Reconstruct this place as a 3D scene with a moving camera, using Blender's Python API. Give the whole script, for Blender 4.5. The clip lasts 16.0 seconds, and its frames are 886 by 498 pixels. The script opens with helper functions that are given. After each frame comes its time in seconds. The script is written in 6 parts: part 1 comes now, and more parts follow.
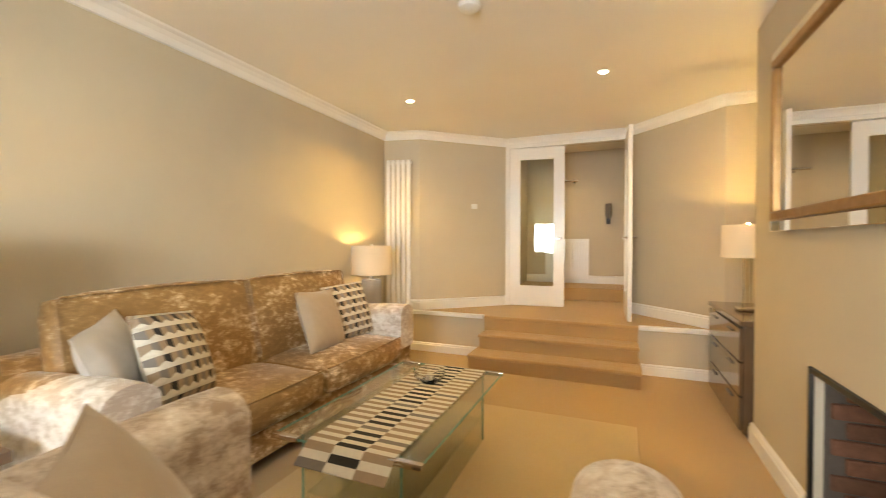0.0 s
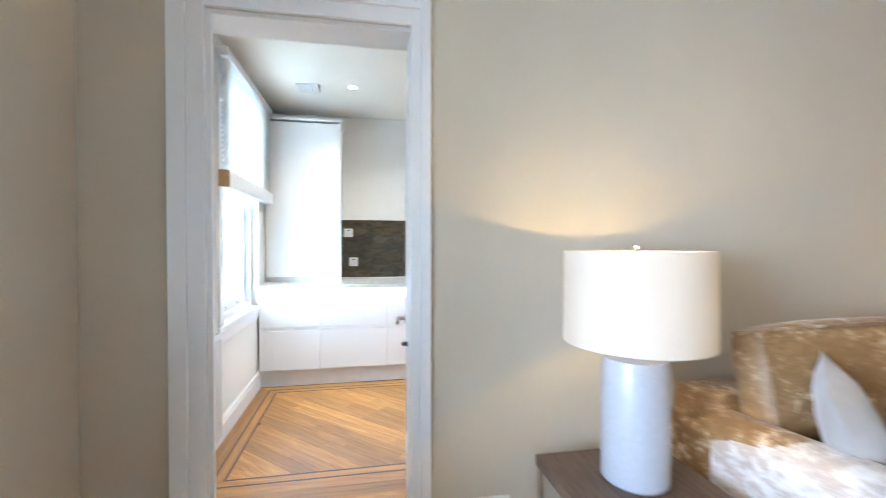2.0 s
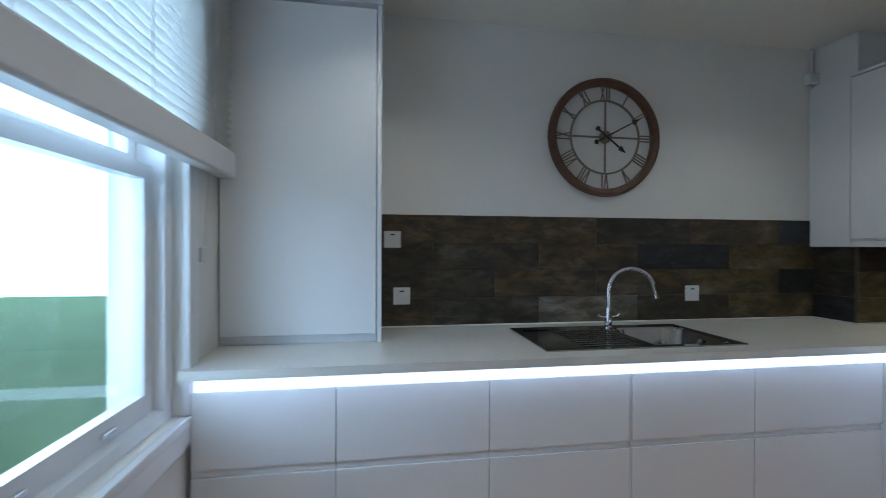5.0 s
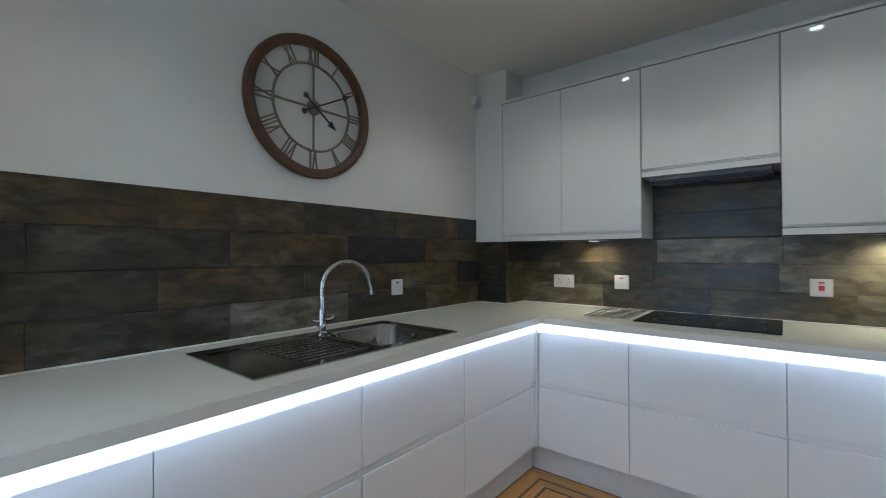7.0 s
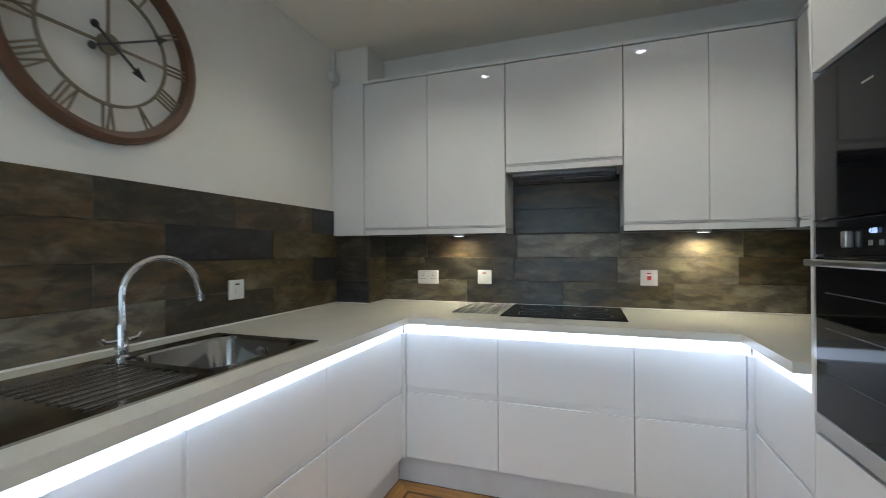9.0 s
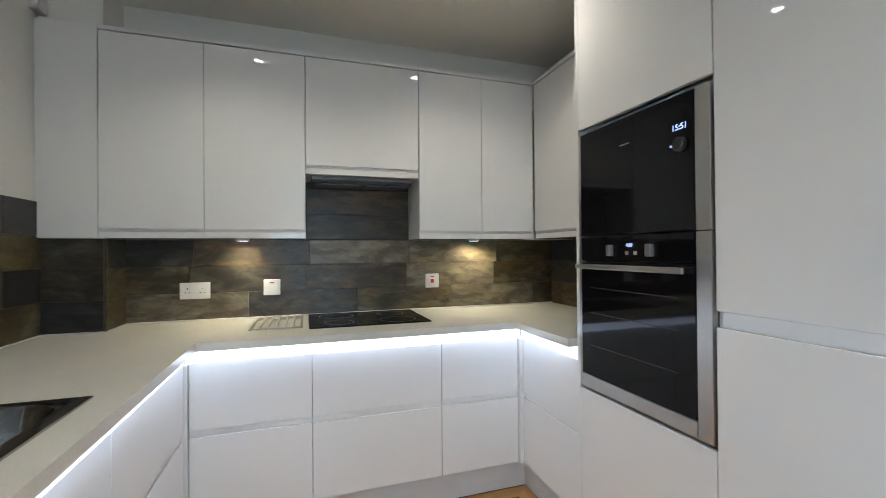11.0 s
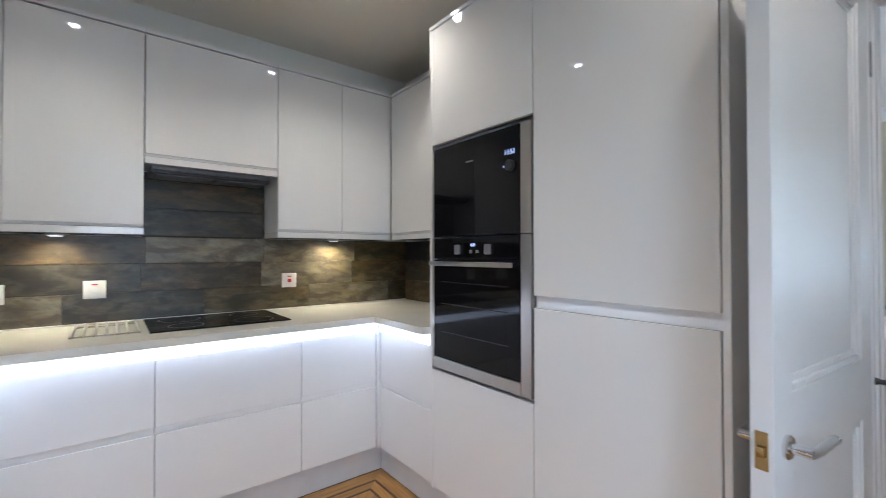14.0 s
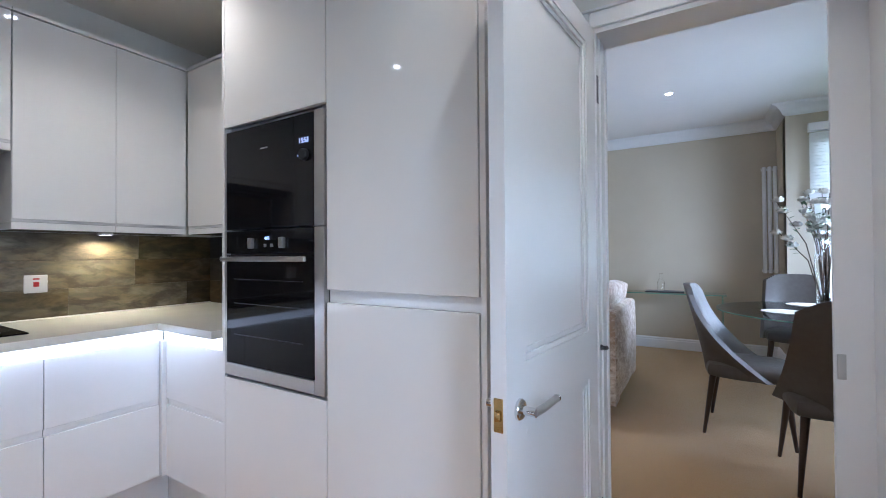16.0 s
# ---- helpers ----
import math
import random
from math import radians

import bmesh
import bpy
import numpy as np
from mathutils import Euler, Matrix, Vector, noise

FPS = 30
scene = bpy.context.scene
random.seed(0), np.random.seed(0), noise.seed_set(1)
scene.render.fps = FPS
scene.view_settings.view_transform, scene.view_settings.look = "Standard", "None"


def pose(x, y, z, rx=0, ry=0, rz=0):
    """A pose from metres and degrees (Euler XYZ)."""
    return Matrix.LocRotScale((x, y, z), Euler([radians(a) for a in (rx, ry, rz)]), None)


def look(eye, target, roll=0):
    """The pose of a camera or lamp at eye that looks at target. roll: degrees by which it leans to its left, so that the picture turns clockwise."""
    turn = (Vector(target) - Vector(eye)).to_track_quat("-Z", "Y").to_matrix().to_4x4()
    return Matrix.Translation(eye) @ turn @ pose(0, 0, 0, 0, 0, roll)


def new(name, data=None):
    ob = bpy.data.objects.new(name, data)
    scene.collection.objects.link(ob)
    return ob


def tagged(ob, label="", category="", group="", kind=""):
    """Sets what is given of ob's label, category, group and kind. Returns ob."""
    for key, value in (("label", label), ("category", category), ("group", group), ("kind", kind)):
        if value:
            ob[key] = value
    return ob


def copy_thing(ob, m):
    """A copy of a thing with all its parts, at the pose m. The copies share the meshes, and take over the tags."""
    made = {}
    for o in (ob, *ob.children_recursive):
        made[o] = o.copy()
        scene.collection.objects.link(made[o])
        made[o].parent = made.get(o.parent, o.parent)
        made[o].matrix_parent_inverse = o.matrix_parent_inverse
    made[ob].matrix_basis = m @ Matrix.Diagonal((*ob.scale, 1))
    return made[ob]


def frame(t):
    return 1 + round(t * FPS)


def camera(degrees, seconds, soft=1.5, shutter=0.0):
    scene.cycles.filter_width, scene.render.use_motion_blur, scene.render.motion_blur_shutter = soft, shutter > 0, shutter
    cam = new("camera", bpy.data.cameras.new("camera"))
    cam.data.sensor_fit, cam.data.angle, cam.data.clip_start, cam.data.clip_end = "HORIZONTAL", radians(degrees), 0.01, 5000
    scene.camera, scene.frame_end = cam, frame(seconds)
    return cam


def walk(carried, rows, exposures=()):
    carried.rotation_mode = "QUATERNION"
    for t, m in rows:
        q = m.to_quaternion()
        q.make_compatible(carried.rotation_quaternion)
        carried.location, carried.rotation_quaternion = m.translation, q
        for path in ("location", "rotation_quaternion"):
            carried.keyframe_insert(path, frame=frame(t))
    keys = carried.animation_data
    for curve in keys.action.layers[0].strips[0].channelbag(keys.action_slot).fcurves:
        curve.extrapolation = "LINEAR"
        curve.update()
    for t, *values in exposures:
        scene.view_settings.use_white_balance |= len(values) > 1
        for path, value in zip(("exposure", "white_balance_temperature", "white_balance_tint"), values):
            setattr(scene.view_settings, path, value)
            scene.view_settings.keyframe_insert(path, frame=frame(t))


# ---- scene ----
cam = camera(92.8, 16.0, soft=0.8, shutter=0.4)
PATH = [
    (0.0, pose(2.545, 0.531, 1.216, 89.16, -0.09, 22.44)),
    (0.5, pose(2.388, 0.411, 1.230, 89.29, -0.44, 32.41)),
    (1.0, pose(2.195, 0.296, 1.249, 89.18, -0.25, 49.42)),
    (1.5, pose(1.907, 0.223, 1.274, 89.32, -0.05, 66.70)),
    (2.0, pose(1.571, 0.192, 1.280, 89.18, -0.04, 79.30)),
    (2.5, pose(1.162, 0.111, 1.274, 89.32, -0.32, 88.84)),
    (2.8, pose(0.945, 0.062, 1.269, 89.38, -0.37, 92.79)),
    (3.0, pose(0.785, 0.030, 1.268, 89.36, -0.28, 94.84)),
    (3.2, pose(0.620, -0.012, 1.272, 89.23, -0.47, 95.79)),
    (5.3, pose(-0.841, -0.032, 1.351, 89.73, -0.24, 75.63)),
    (5.5, pose(-0.922, 0.009, 1.349, 89.77, -0.27, 71.32)),
    (6.0, pose(-1.035, 0.092, 1.324, 90.07, -0.20, 60.33)),
    (6.5, pose(-1.110, 0.105, 1.300, 90.12, -0.16, 47.16)),
    (7.0, pose(-1.183, 0.071, 1.271, 90.63, 0.17, 39.28)),
    (7.5, pose(-1.215, 0.060, 1.261, 90.64, 0.36, 34.31)),
    (8.0, pose(-1.246, 0.069, 1.258, 90.55, 0.37, 30.83)),
    (8.5, pose(-1.299, 0.118, 1.260, 90.60, 0.38, 25.50)),
    (9.0, pose(-1.383, 0.246, 1.256, 90.20, 0.29, 19.00)),
    (9.5, pose(-1.521, 0.327, 1.266, 90.33, 0.20, 9.24)),
    (10.0, pose(-1.628, 0.316, 1.287, 90.49, 0.29, -1.72)),
    (12.5, pose(-2.047, 0.276, 1.266, 90.38, 0.30, -29.09)),
    (13.0, pose(-2.052, 0.261, 1.269, 90.54, 0.17, -30.41)),
    (13.5, pose(-2.026, 0.222, 1.269, 90.65, 0.21, -33.68)),
    (14.0, pose(-1.962, 0.175, 1.259, 90.70, 0.07, -38.31)),
    (14.5, pose(-1.895, 0.130, 1.250, 90.76, 0.03, -44.53)),
    (15.0, pose(-1.850, 0.089, 1.240, 90.81, 0.23, -50.37)),
    (15.5, pose(-1.825, 0.062, 1.232, 90.73, 0.36, -56.00)),
    (16.0, pose(-1.816, 0.050, 1.232, 90.63, 0.41, -58.83)),
]
EXPOSURES = [(0.0, -0.03, 7350, 10), (1.0, 0.10, 5500, 11), (2.0, -0.02, 5100, 12), (3.2, -0.62, 4750, 12), (5.3, -2.05, 4750, 10), (7.0, -1.72, 4900, 9), (9.0, -1.45, 5250, 9), (10.2, -1.38, 5400, 10),
             (12.5, -1.09, 5400, 13), (14.0, -1.13, 5250, 15), (16.0, -1.05, 5000, 17)]
# exposure and white balance as the camera adapts
walk(cam, PATH, EXPOSURES)

# ---- world and lights ----
world = bpy.data.worlds.new("sky")
scene.world = world
world.use_nodes = True
wn = world.node_tree
sky = wn.nodes.new("ShaderNodeTexSky")
sky.sky_type = "NISHITA"
sky.sun_disc = False
sky.sun_elevation = radians(32)
sky.sun_rotation = radians(200)
wn.nodes["Background"].inputs["Strength"].default_value = 0.12
wn.links.new(sky.outputs["Color"], wn.nodes["Background"].inputs["Color"])

sun = new("sun", bpy.data.lights.new("sun", "SUN"))
sun.data.energy, sun.data.angle, sun.data.color = 0.6, radians(12), (1.0, 0.96, 0.9)
sun.matrix_world = look((0, 0, 10), (1.5, 6, 0))


def area_lamp(name, at, to, w, h, watts, color):
    ob = new(name, bpy.data.lights.new(name, "AREA"))
    ob.data.shape, ob.data.size, ob.data.size_y = "RECTANGLE", w, h
    ob.data.energy, ob.data.color = watts, color
    ob.matrix_world = look(at, to)
    return ob


WARM = (1.0, 0.65, 0.23)
COOL = (0.84, 0.92, 1.0)
area_lamp("kitchen_window_light", (-1.85, -0.99, 1.60), (-1.85, 2.0, 1.2), 0.80, 1.55, 40, COOL)
area_lamp("bay_window_light", (2.33, -2.03, 1.32), (2.33, 3, 0.55), 1.25, 0.95, 132, COOL).data.spread = radians(122)


def down_light(at, watts, color, spread=105):
    ob = new("down_light", bpy.data.lights.new("down_light", "SPOT"))
    ob.data.energy, ob.data.color = watts, color
    ob.data.spot_size, ob.data.spot_blend, ob.data.shadow_soft_size = radians(spread), 0.7, 0.02
    ob.location = at
    return ob


# ---- materials ----
def nodes_of(name):
    m = bpy.data.materials.new(name)
    m.use_nodes = True
    t = m.node_tree
    return m, t, t.nodes["Principled BSDF"]


def rgba(c):
    return (c[0], c[1], c[2], 1.0)


def mat(name, color, rough=0.5, metal=0.0, other=None, scale=8.0, big=1.2, bump=0.0, bump_scale=60.0, coat=0.0, sheen=0.0, rvar=0.08,
        stretch=(1, 1, 1), per_piece=0.0, spread=0.15):
    """A surface with grain at two scales: colour drifts from color to other, roughness drifts by rvar, fine relief by bump."""
    m, t, b = nodes_of(name)
    other = other or tuple(c * 0.88 for c in color)
    tc = t.nodes.new("ShaderNodeTexCoord")
    mp = t.nodes.new("ShaderNodeMapping")
    mp.inputs["Scale"].default_value = stretch
    t.links.new(tc.outputs["Object"], mp.inputs["Vector"])
    n1, n2 = t.nodes.new("ShaderNodeTexNoise"), t.nodes.new("ShaderNodeTexNoise")
    n1.inputs["Scale"].default_value, n1.inputs["Detail"].default_value = scale, 5
    n2.inputs["Scale"].default_value, n2.inputs["Detail"].default_value = big, 2
    vec = mp.outputs["Vector"]
    if per_piece:
        info = t.nodes.new("ShaderNodeObjectInfo")
        add = t.nodes.new("ShaderNodeVectorMath")
        add.operation = "MULTIPLY_ADD"
        add.inputs[1].default_value = (37.0, 23.0, 11.0)
        t.links.new(info.outputs["Random"], add.inputs[0])
        t.links.new(vec, add.inputs[2])
        vec = add.outputs["Vector"]
    t.links.new(vec, n1.inputs["Vector"])
    t.links.new(vec, n2.inputs["Vector"])
    mul = t.nodes.new("ShaderNodeMath")
    mul.operation = "ADD"
    t.links.new(n1.outputs["Fac"], mul.inputs[0])
    t.links.new(n2.outputs["Fac"], mul.inputs[1])
    ramp = t.nodes.new("ShaderNodeMapRange")
    ramp.inputs["From Min"].default_value, ramp.inputs["From Max"].default_value = 1.0 - spread * 2, 1.0 + spread * 2
    t.links.new(mul.outputs[0], ramp.inputs["Value"])
    mix = t.nodes.new("ShaderNodeMix")
    mix.data_type = "RGBA"
    mix.inputs["A"].default_value, mix.inputs["B"].default_value = rgba(color), rgba(other)
    t.links.new(ramp.outputs["Result"], mix.inputs["Factor"])
    out = mix.outputs["Result"]
    if per_piece:
        hsv = t.nodes.new("ShaderNodeHueSaturation")
        mr = t.nodes.new("ShaderNodeMapRange")
        mr.inputs["To Min"].default_value, mr.inputs["To Max"].default_value = 1 - per_piece, 1 + per_piece
        t.links.new(info.outputs["Random"], mr.inputs["Value"])
        t.links.new(mr.outputs["Result"], hsv.inputs["Value"])
        t.links.new(out, hsv.inputs["Color"])
        out = hsv.outputs["Color"]
    t.links.new(out, b.inputs["Base Color"])
    rr = t.nodes.new("ShaderNodeMapRange")
    rr.inputs["To Min"].default_value, rr.inputs["To Max"].default_value = max(rough - rvar, 0.02), min(rough + rvar, 1)
    t.links.new(n1.outputs["Fac"], rr.inputs["Value"])
    t.links.new(rr.outputs["Result"], b.inputs["Roughness"])
    b.inputs["Metallic"].default_value = metal
    b.inputs["Coat Weight"].default_value = coat
    b.inputs["Coat Roughness"].default_value = 0.04
    if sheen:
        b.inputs["Sheen Weight"].default_value = sheen
        b.inputs["Sheen Roughness"].default_value = 0.35
    if bump:
        nb = t.nodes.new("ShaderNodeTexNoise")
        nb.inputs["Scale"].default_value, nb.inputs["Detail"].default_value = bump_scale, 3
        t.links.new(vec, nb.inputs["Vector"])
        bp = t.nodes.new("ShaderNodeBump")
        bp.inputs["Strength"].default_value, bp.inputs["Distance"].default_value = bump, 0.004
        t.links.new(nb.outputs["Fac"], bp.inputs["Height"])
        t.links.new(bp.outputs["Normal"], b.inputs["Normal"])
    return m


def glow(name, color, strength):
    m, t, b = nodes_of(name)
    b.inputs["Base Color"].default_value = rgba(color)
    b.inputs["Emission Color"].default_value = rgba(color)
    b.inputs["Emission Strength"].default_value = strength
    return m


def clear(name, color=(1, 1, 1), rough=0.0, ior=1.45):
    m, t, b = nodes_of(name)
    b.inputs["Base Color"].default_value = rgba(color)
    b.inputs["Transmission Weight"].default_value = 1.0
    b.inputs["Roughness"].default_value, b.inputs["IOR"].default_value = rough, ior
    return m


def pane_glass(name, tint=(0.93, 0.97, 0.95), shine=0.06):
    """Thin flat glass: see-through with a gloss that grows at grazing angles."""
    m, t, b = nodes_of(name)
    tr, gl, mx, fr, pw, mr = (t.nodes.new(n) for n in ("ShaderNodeBsdfTransparent", "ShaderNodeBsdfGlossy", "ShaderNodeMixShader", "ShaderNodeLayerWeight", "ShaderNodeMath", "ShaderNodeMapRange"))
    tr.inputs["Color"].default_value = rgba(tint)
    gl.inputs["Roughness"].default_value = 0.01
    fr.inputs["Blend"].default_value = 0.5
    pw.operation = "POWER"
    pw.inputs[1].default_value = 4.0
    t.links.new(fr.outputs["Facing"], pw.inputs[0])
    t.links.new(pw.outputs[0], mr.inputs["Value"])
    mr.inputs["To Min"].default_value, mr.inputs["To Max"].default_value = shine, 0.8
    t.links.new(mr.outputs["Result"], mx.inputs["Fac"])
    t.links.new(tr.outputs["BSDF"], mx.inputs[1])
    t.links.new(gl.outputs["BSDF"], mx.inputs[2])
    t.links.new(mx.outputs["Shader"], t.nodes["Material Output"].inputs["Surface"])
    return m


def shade_cloth(name, color, strength, see=0.6):
    m, t, b = nodes_of(name)
    b.inputs["Base Color"].default_value = rgba(color)
    b.inputs["Roughness"].default_value = 0.9
    tc, w = t.nodes.new("ShaderNodeTexCoord"), t.nodes.new("ShaderNodeTexNoise")
    mp = t.nodes.new("ShaderNodeMapping")
    mp.inputs["Scale"].default_value = (140, 140, 9)
    t.links.new(tc.outputs["Object"], mp.inputs["Vector"])
    t.links.new(mp.outputs["Vector"], w.inputs["Vector"])
    bp = t.nodes.new("ShaderNodeBump")
    bp.inputs["Strength"].default_value = 0.25
    t.links.new(w.outputs["Fac"], bp.inputs["Height"])
    t.links.new(bp.outputs["Normal"], b.inputs["Normal"])
    tl, mx = t.nodes.new("ShaderNodeBsdfTranslucent"), t.nodes.new("ShaderNodeMixShader")
    tl.inputs["Color"].default_value = rgba(color)
    mx.inputs["Fac"].default_value = see
    t.links.new(b.outputs["BSDF"], mx.inputs[1])
    t.links.new(tl.outputs["BSDF"], mx.inputs[2])
    t.links.new(mx.outputs["Shader"], t.nodes["Material Output"].inputs["Surface"])
    b.inputs["Emission Color"].default_value = rgba((1.0, 0.77, 0.48))
    b.inputs["Emission Strength"].default_value = strength
    return m


def crushed_velvet(name, dark, mid, light):
    """Velvet with the nap pushed both ways: glints painted as drifts of bright broken flecks over a deeper pile."""
    m, t, b = nodes_of(name)
    tc = t.nodes.new("ShaderNodeTexCoord")
    mp = t.nodes.new("ShaderNodeMapping")
    mp.inputs["Scale"].default_value = (1.0, 1.0, 1.6)
    mp.inputs["Rotation"].default_value = (0.3, 0.2, 0.5)
    t.links.new(tc.outputs["Object"], mp.inputs["Vector"])
    n, drift = t.nodes.new("ShaderNodeTexNoise"), t.nodes.new("ShaderNodeTexNoise")
    n.inputs["Scale"].default_value, n.inputs["Detail"].default_value, n.inputs["Distortion"].default_value = 19, 9, 0.2
    n.inputs["Roughness"].default_value = 0.72
    drift.inputs["Scale"].default_value, drift.inputs["Detail"].default_value = 3.2, 3
    for q in (n, drift):
        t.links.new(mp.outputs["Vector"], q.inputs["Vector"])
    mad = t.nodes.new("ShaderNodeMath")
    mad.operation = "MULTIPLY_ADD"
    mad.inputs[1].default_value = 0.55
    t.links.new(drift.outputs["Fac"], mad.inputs[0])
    t.links.new(n.outputs["Fac"], mad.inputs[2])
    r = t.nodes.new("ShaderNodeValToRGB")
    cr = r.color_ramp
    cr.elements[0].position, cr.elements[0].color = 0.66, rgba(dark)
    cr.elements[1].position, cr.elements[1].color = 0.98, rgba(light)
    for p, c in ((0.80, mid), (0.90, tuple(0.55 * a + 0.45 * d for a, d in zip(mid, light)))):
        cr.elements.new(p).color = rgba(c)
    t.links.new(mad.outputs[0], r.inputs["Fac"])
    t.links.new(r.outputs["Color"], b.inputs["Base Color"])
    rr = t.nodes.new("ShaderNodeMapRange")
    rr.inputs["From Min"].default_value, rr.inputs["From Max"].default_value = 0.7, 0.95
    rr.inputs["To Min"].default_value, rr.inputs["To Max"].default_value = 0.55, 0.30
    t.links.new(mad.outputs[0], rr.inputs["Value"])
    t.links.new(rr.outputs["Result"], b.inputs["Roughness"])
    b.inputs["Specular IOR Level"].default_value = 0.7
    b.inputs["Sheen Weight"].default_value, b.inputs["Sheen Roughness"].default_value = 0.5, 0.25
    bp = t.nodes.new("ShaderNodeBump")
    bp.inputs["Strength"].default_value, bp.inputs["Distance"].default_value = 0.4, 0.006
    t.links.new(mad.outputs[0], bp.inputs["Height"])
    t.links.new(bp.outputs["Normal"], b.inputs["Normal"])
    return m


def slate_tile(name, tone, warm, pale):
    """Weathered plank tile: long streaks from tone to warm, with pale scuffed patches; each piece lies elsewhere in the grain."""
    m, t, b = nodes_of(name)
    tc, info = t.nodes.new("ShaderNodeTexCoord"), t.nodes.new("ShaderNodeObjectInfo")
    fields = []
    for scale, size, detail in (((1.0, 1.0, 4.0), 3.4, 9), ((1.0, 1.0, 2.6), 3.6, 7), ((1.4, 1.4, 3.4), 5.5, 7)):
        mp, add, n = t.nodes.new("ShaderNodeMapping"), t.nodes.new("ShaderNodeVectorMath"), t.nodes.new("ShaderNodeTexNoise")
        add.operation = "MULTIPLY_ADD"
        add.inputs[1].default_value = (31, 17, 47)
        mp.inputs["Scale"].default_value = scale
        t.links.new(tc.outputs["Object"], mp.inputs["Vector"])
        t.links.new(info.outputs["Random"], add.inputs[0])
        t.links.new(mp.outputs["Vector"], add.inputs[2])
        n.inputs["Scale"].default_value, n.inputs["Detail"].default_value, n.inputs["Distortion"].default_value = size, detail, 0.4
        n.inputs["Roughness"].default_value = 0.62
        t.links.new(add.outputs["Vector"], n.inputs["Vector"])
        fields.append(n.outputs["Fac"])
    out = None
    for k, (lo, hi, colour) in enumerate(((0.40, 0.62, warm), (0.50, 0.70, pale), (0.58, 0.40, tuple(c * 0.35 for c in tone)))):
        mr, mx = t.nodes.new("ShaderNodeMapRange"), t.nodes.new("ShaderNodeMix")
        mr.inputs["From Min"].default_value, mr.inputs["From Max"].default_value = min(lo, hi), max(lo, hi)
        if hi < lo:
            mr.inputs["To Min"].default_value, mr.inputs["To Max"].default_value = 0.75, 0.0
        t.links.new(fields[k], mr.inputs["Value"])
        mx.data_type = "RGBA"
        mx.inputs["A"].default_value, mx.inputs["B"].default_value = rgba(tone), rgba(colour)
        t.links.new(mr.outputs["Result"], mx.inputs["Factor"])
        if out:
            t.links.new(out, mx.inputs["A"])
        out = mx.outputs["Result"]
    t.links.new(out, b.inputs["Base Color"])
    rr = t.nodes.new("ShaderNodeMapRange")
    rr.inputs["To Min"].default_value, rr.inputs["To Max"].default_value = 0.22, 0.5
    t.links.new(fields[0], rr.inputs["Value"])
    t.links.new(rr.outputs["Result"], b.inputs["Roughness"])
    bp = t.nodes.new("ShaderNodeBump")
    bp.inputs["Strength"].default_value, bp.inputs["Distance"].default_value = 0.3, 0.003
    t.links.new(fields[0], bp.inputs["Height"])
    t.links.new(bp.outputs["Normal"], b.inputs["Normal"])
    return m


def plank_wood(name, light, dark):
    """Oiled hardwood with grain along the piece's own x axis; each piece takes its own tone."""
    m, t, b = nodes_of(name)
    tc, info = t.nodes.new("ShaderNodeTexCoord"), t.nodes.new("ShaderNodeObjectInfo")
    mp = t.nodes.new("ShaderNodeMapping")
    mp.inputs["Scale"].default_value = (1.2, 16, 16)
    add = t.nodes.new("ShaderNodeVectorMath")
    add.operation = "MULTIPLY_ADD"
    add.inputs[1].default_value = (43, 29, 13)
    t.links.new(tc.outputs["Object"], mp.inputs["Vector"])
    t.links.new(info.outputs["Random"], add.inputs[0])
    t.links.new(mp.outputs["Vector"], add.inputs[2])
    n = t.nodes.new("ShaderNodeTexNoise")
    n.inputs["Scale"].default_value, n.inputs["Detail"].default_value, n.inputs["Distortion"].default_value = 2.2, 7, 1.2
    t.links.new(add.outputs["Vector"], n.inputs["Vector"])
    r = t.nodes.new("ShaderNodeValToRGB")
    r.color_ramp.elements[0].position, r.color_ramp.elements[1].position = 0.3, 0.72
    r.color_ramp.elements[0].color, r.color_ramp.elements[1].color = rgba(dark), rgba(light)
    t.links.new(n.outputs["Fac"], r.inputs["Fac"])
    hsv, mr = t.nodes.new("ShaderNodeHueSaturation"), t.nodes.new("ShaderNodeMapRange")
    mr.inputs["To Min"].default_value, mr.inputs["To Max"].default_value = 0.72, 1.28
    t.links.new(info.outputs["Random"], mr.inputs["Value"])
    t.links.new(mr.outputs["Result"], hsv.inputs["Value"])
    t.links.new(r.outputs["Color"], hsv.inputs["Color"])
    t.links.new(hsv.outputs["Color"], b.inputs["Base Color"])
    b.inputs["Roughness"].default_value = 0.32
    bp = t.nodes.new("ShaderNodeBump")
    bp.inputs["Strength"].default_value, bp.inputs["Distance"].default_value = 0.12, 0.002
    t.links.new(n.outputs["Fac"], bp.inputs["Height"])
    t.links.new(bp.outputs["Normal"], b.inputs["Normal"])
    return m


WALL_BEIGE = mat("beige_wall_paint", (0.56, 0.495, 0.38), 0.75, other=(0.53, 0.465, 0.355), scale=3, big=0.6, bump=0.06, bump_scale=220)
WALL_WHITE = mat("white_wall_paint", (0.79, 0.775, 0.72), 0.7, other=(0.75, 0.735, 0.685), scale=3, big=0.6, bump=0.06, bump_scale=220)
CEILING = mat("ceiling_paint", (0.80, 0.78, 0.74), 0.85, scale=2, big=0.5, bump=0.05, bump_scale=150, other=(0.77, 0.75, 0.71))
KITCHEN_CEILING = mat("cream_ceiling_paint", (0.84, 0.81, 0.72), 0.85, scale=2, big=0.5, bump=0.05, bump_scale=150, other=(0.81, 0.78, 0.69))
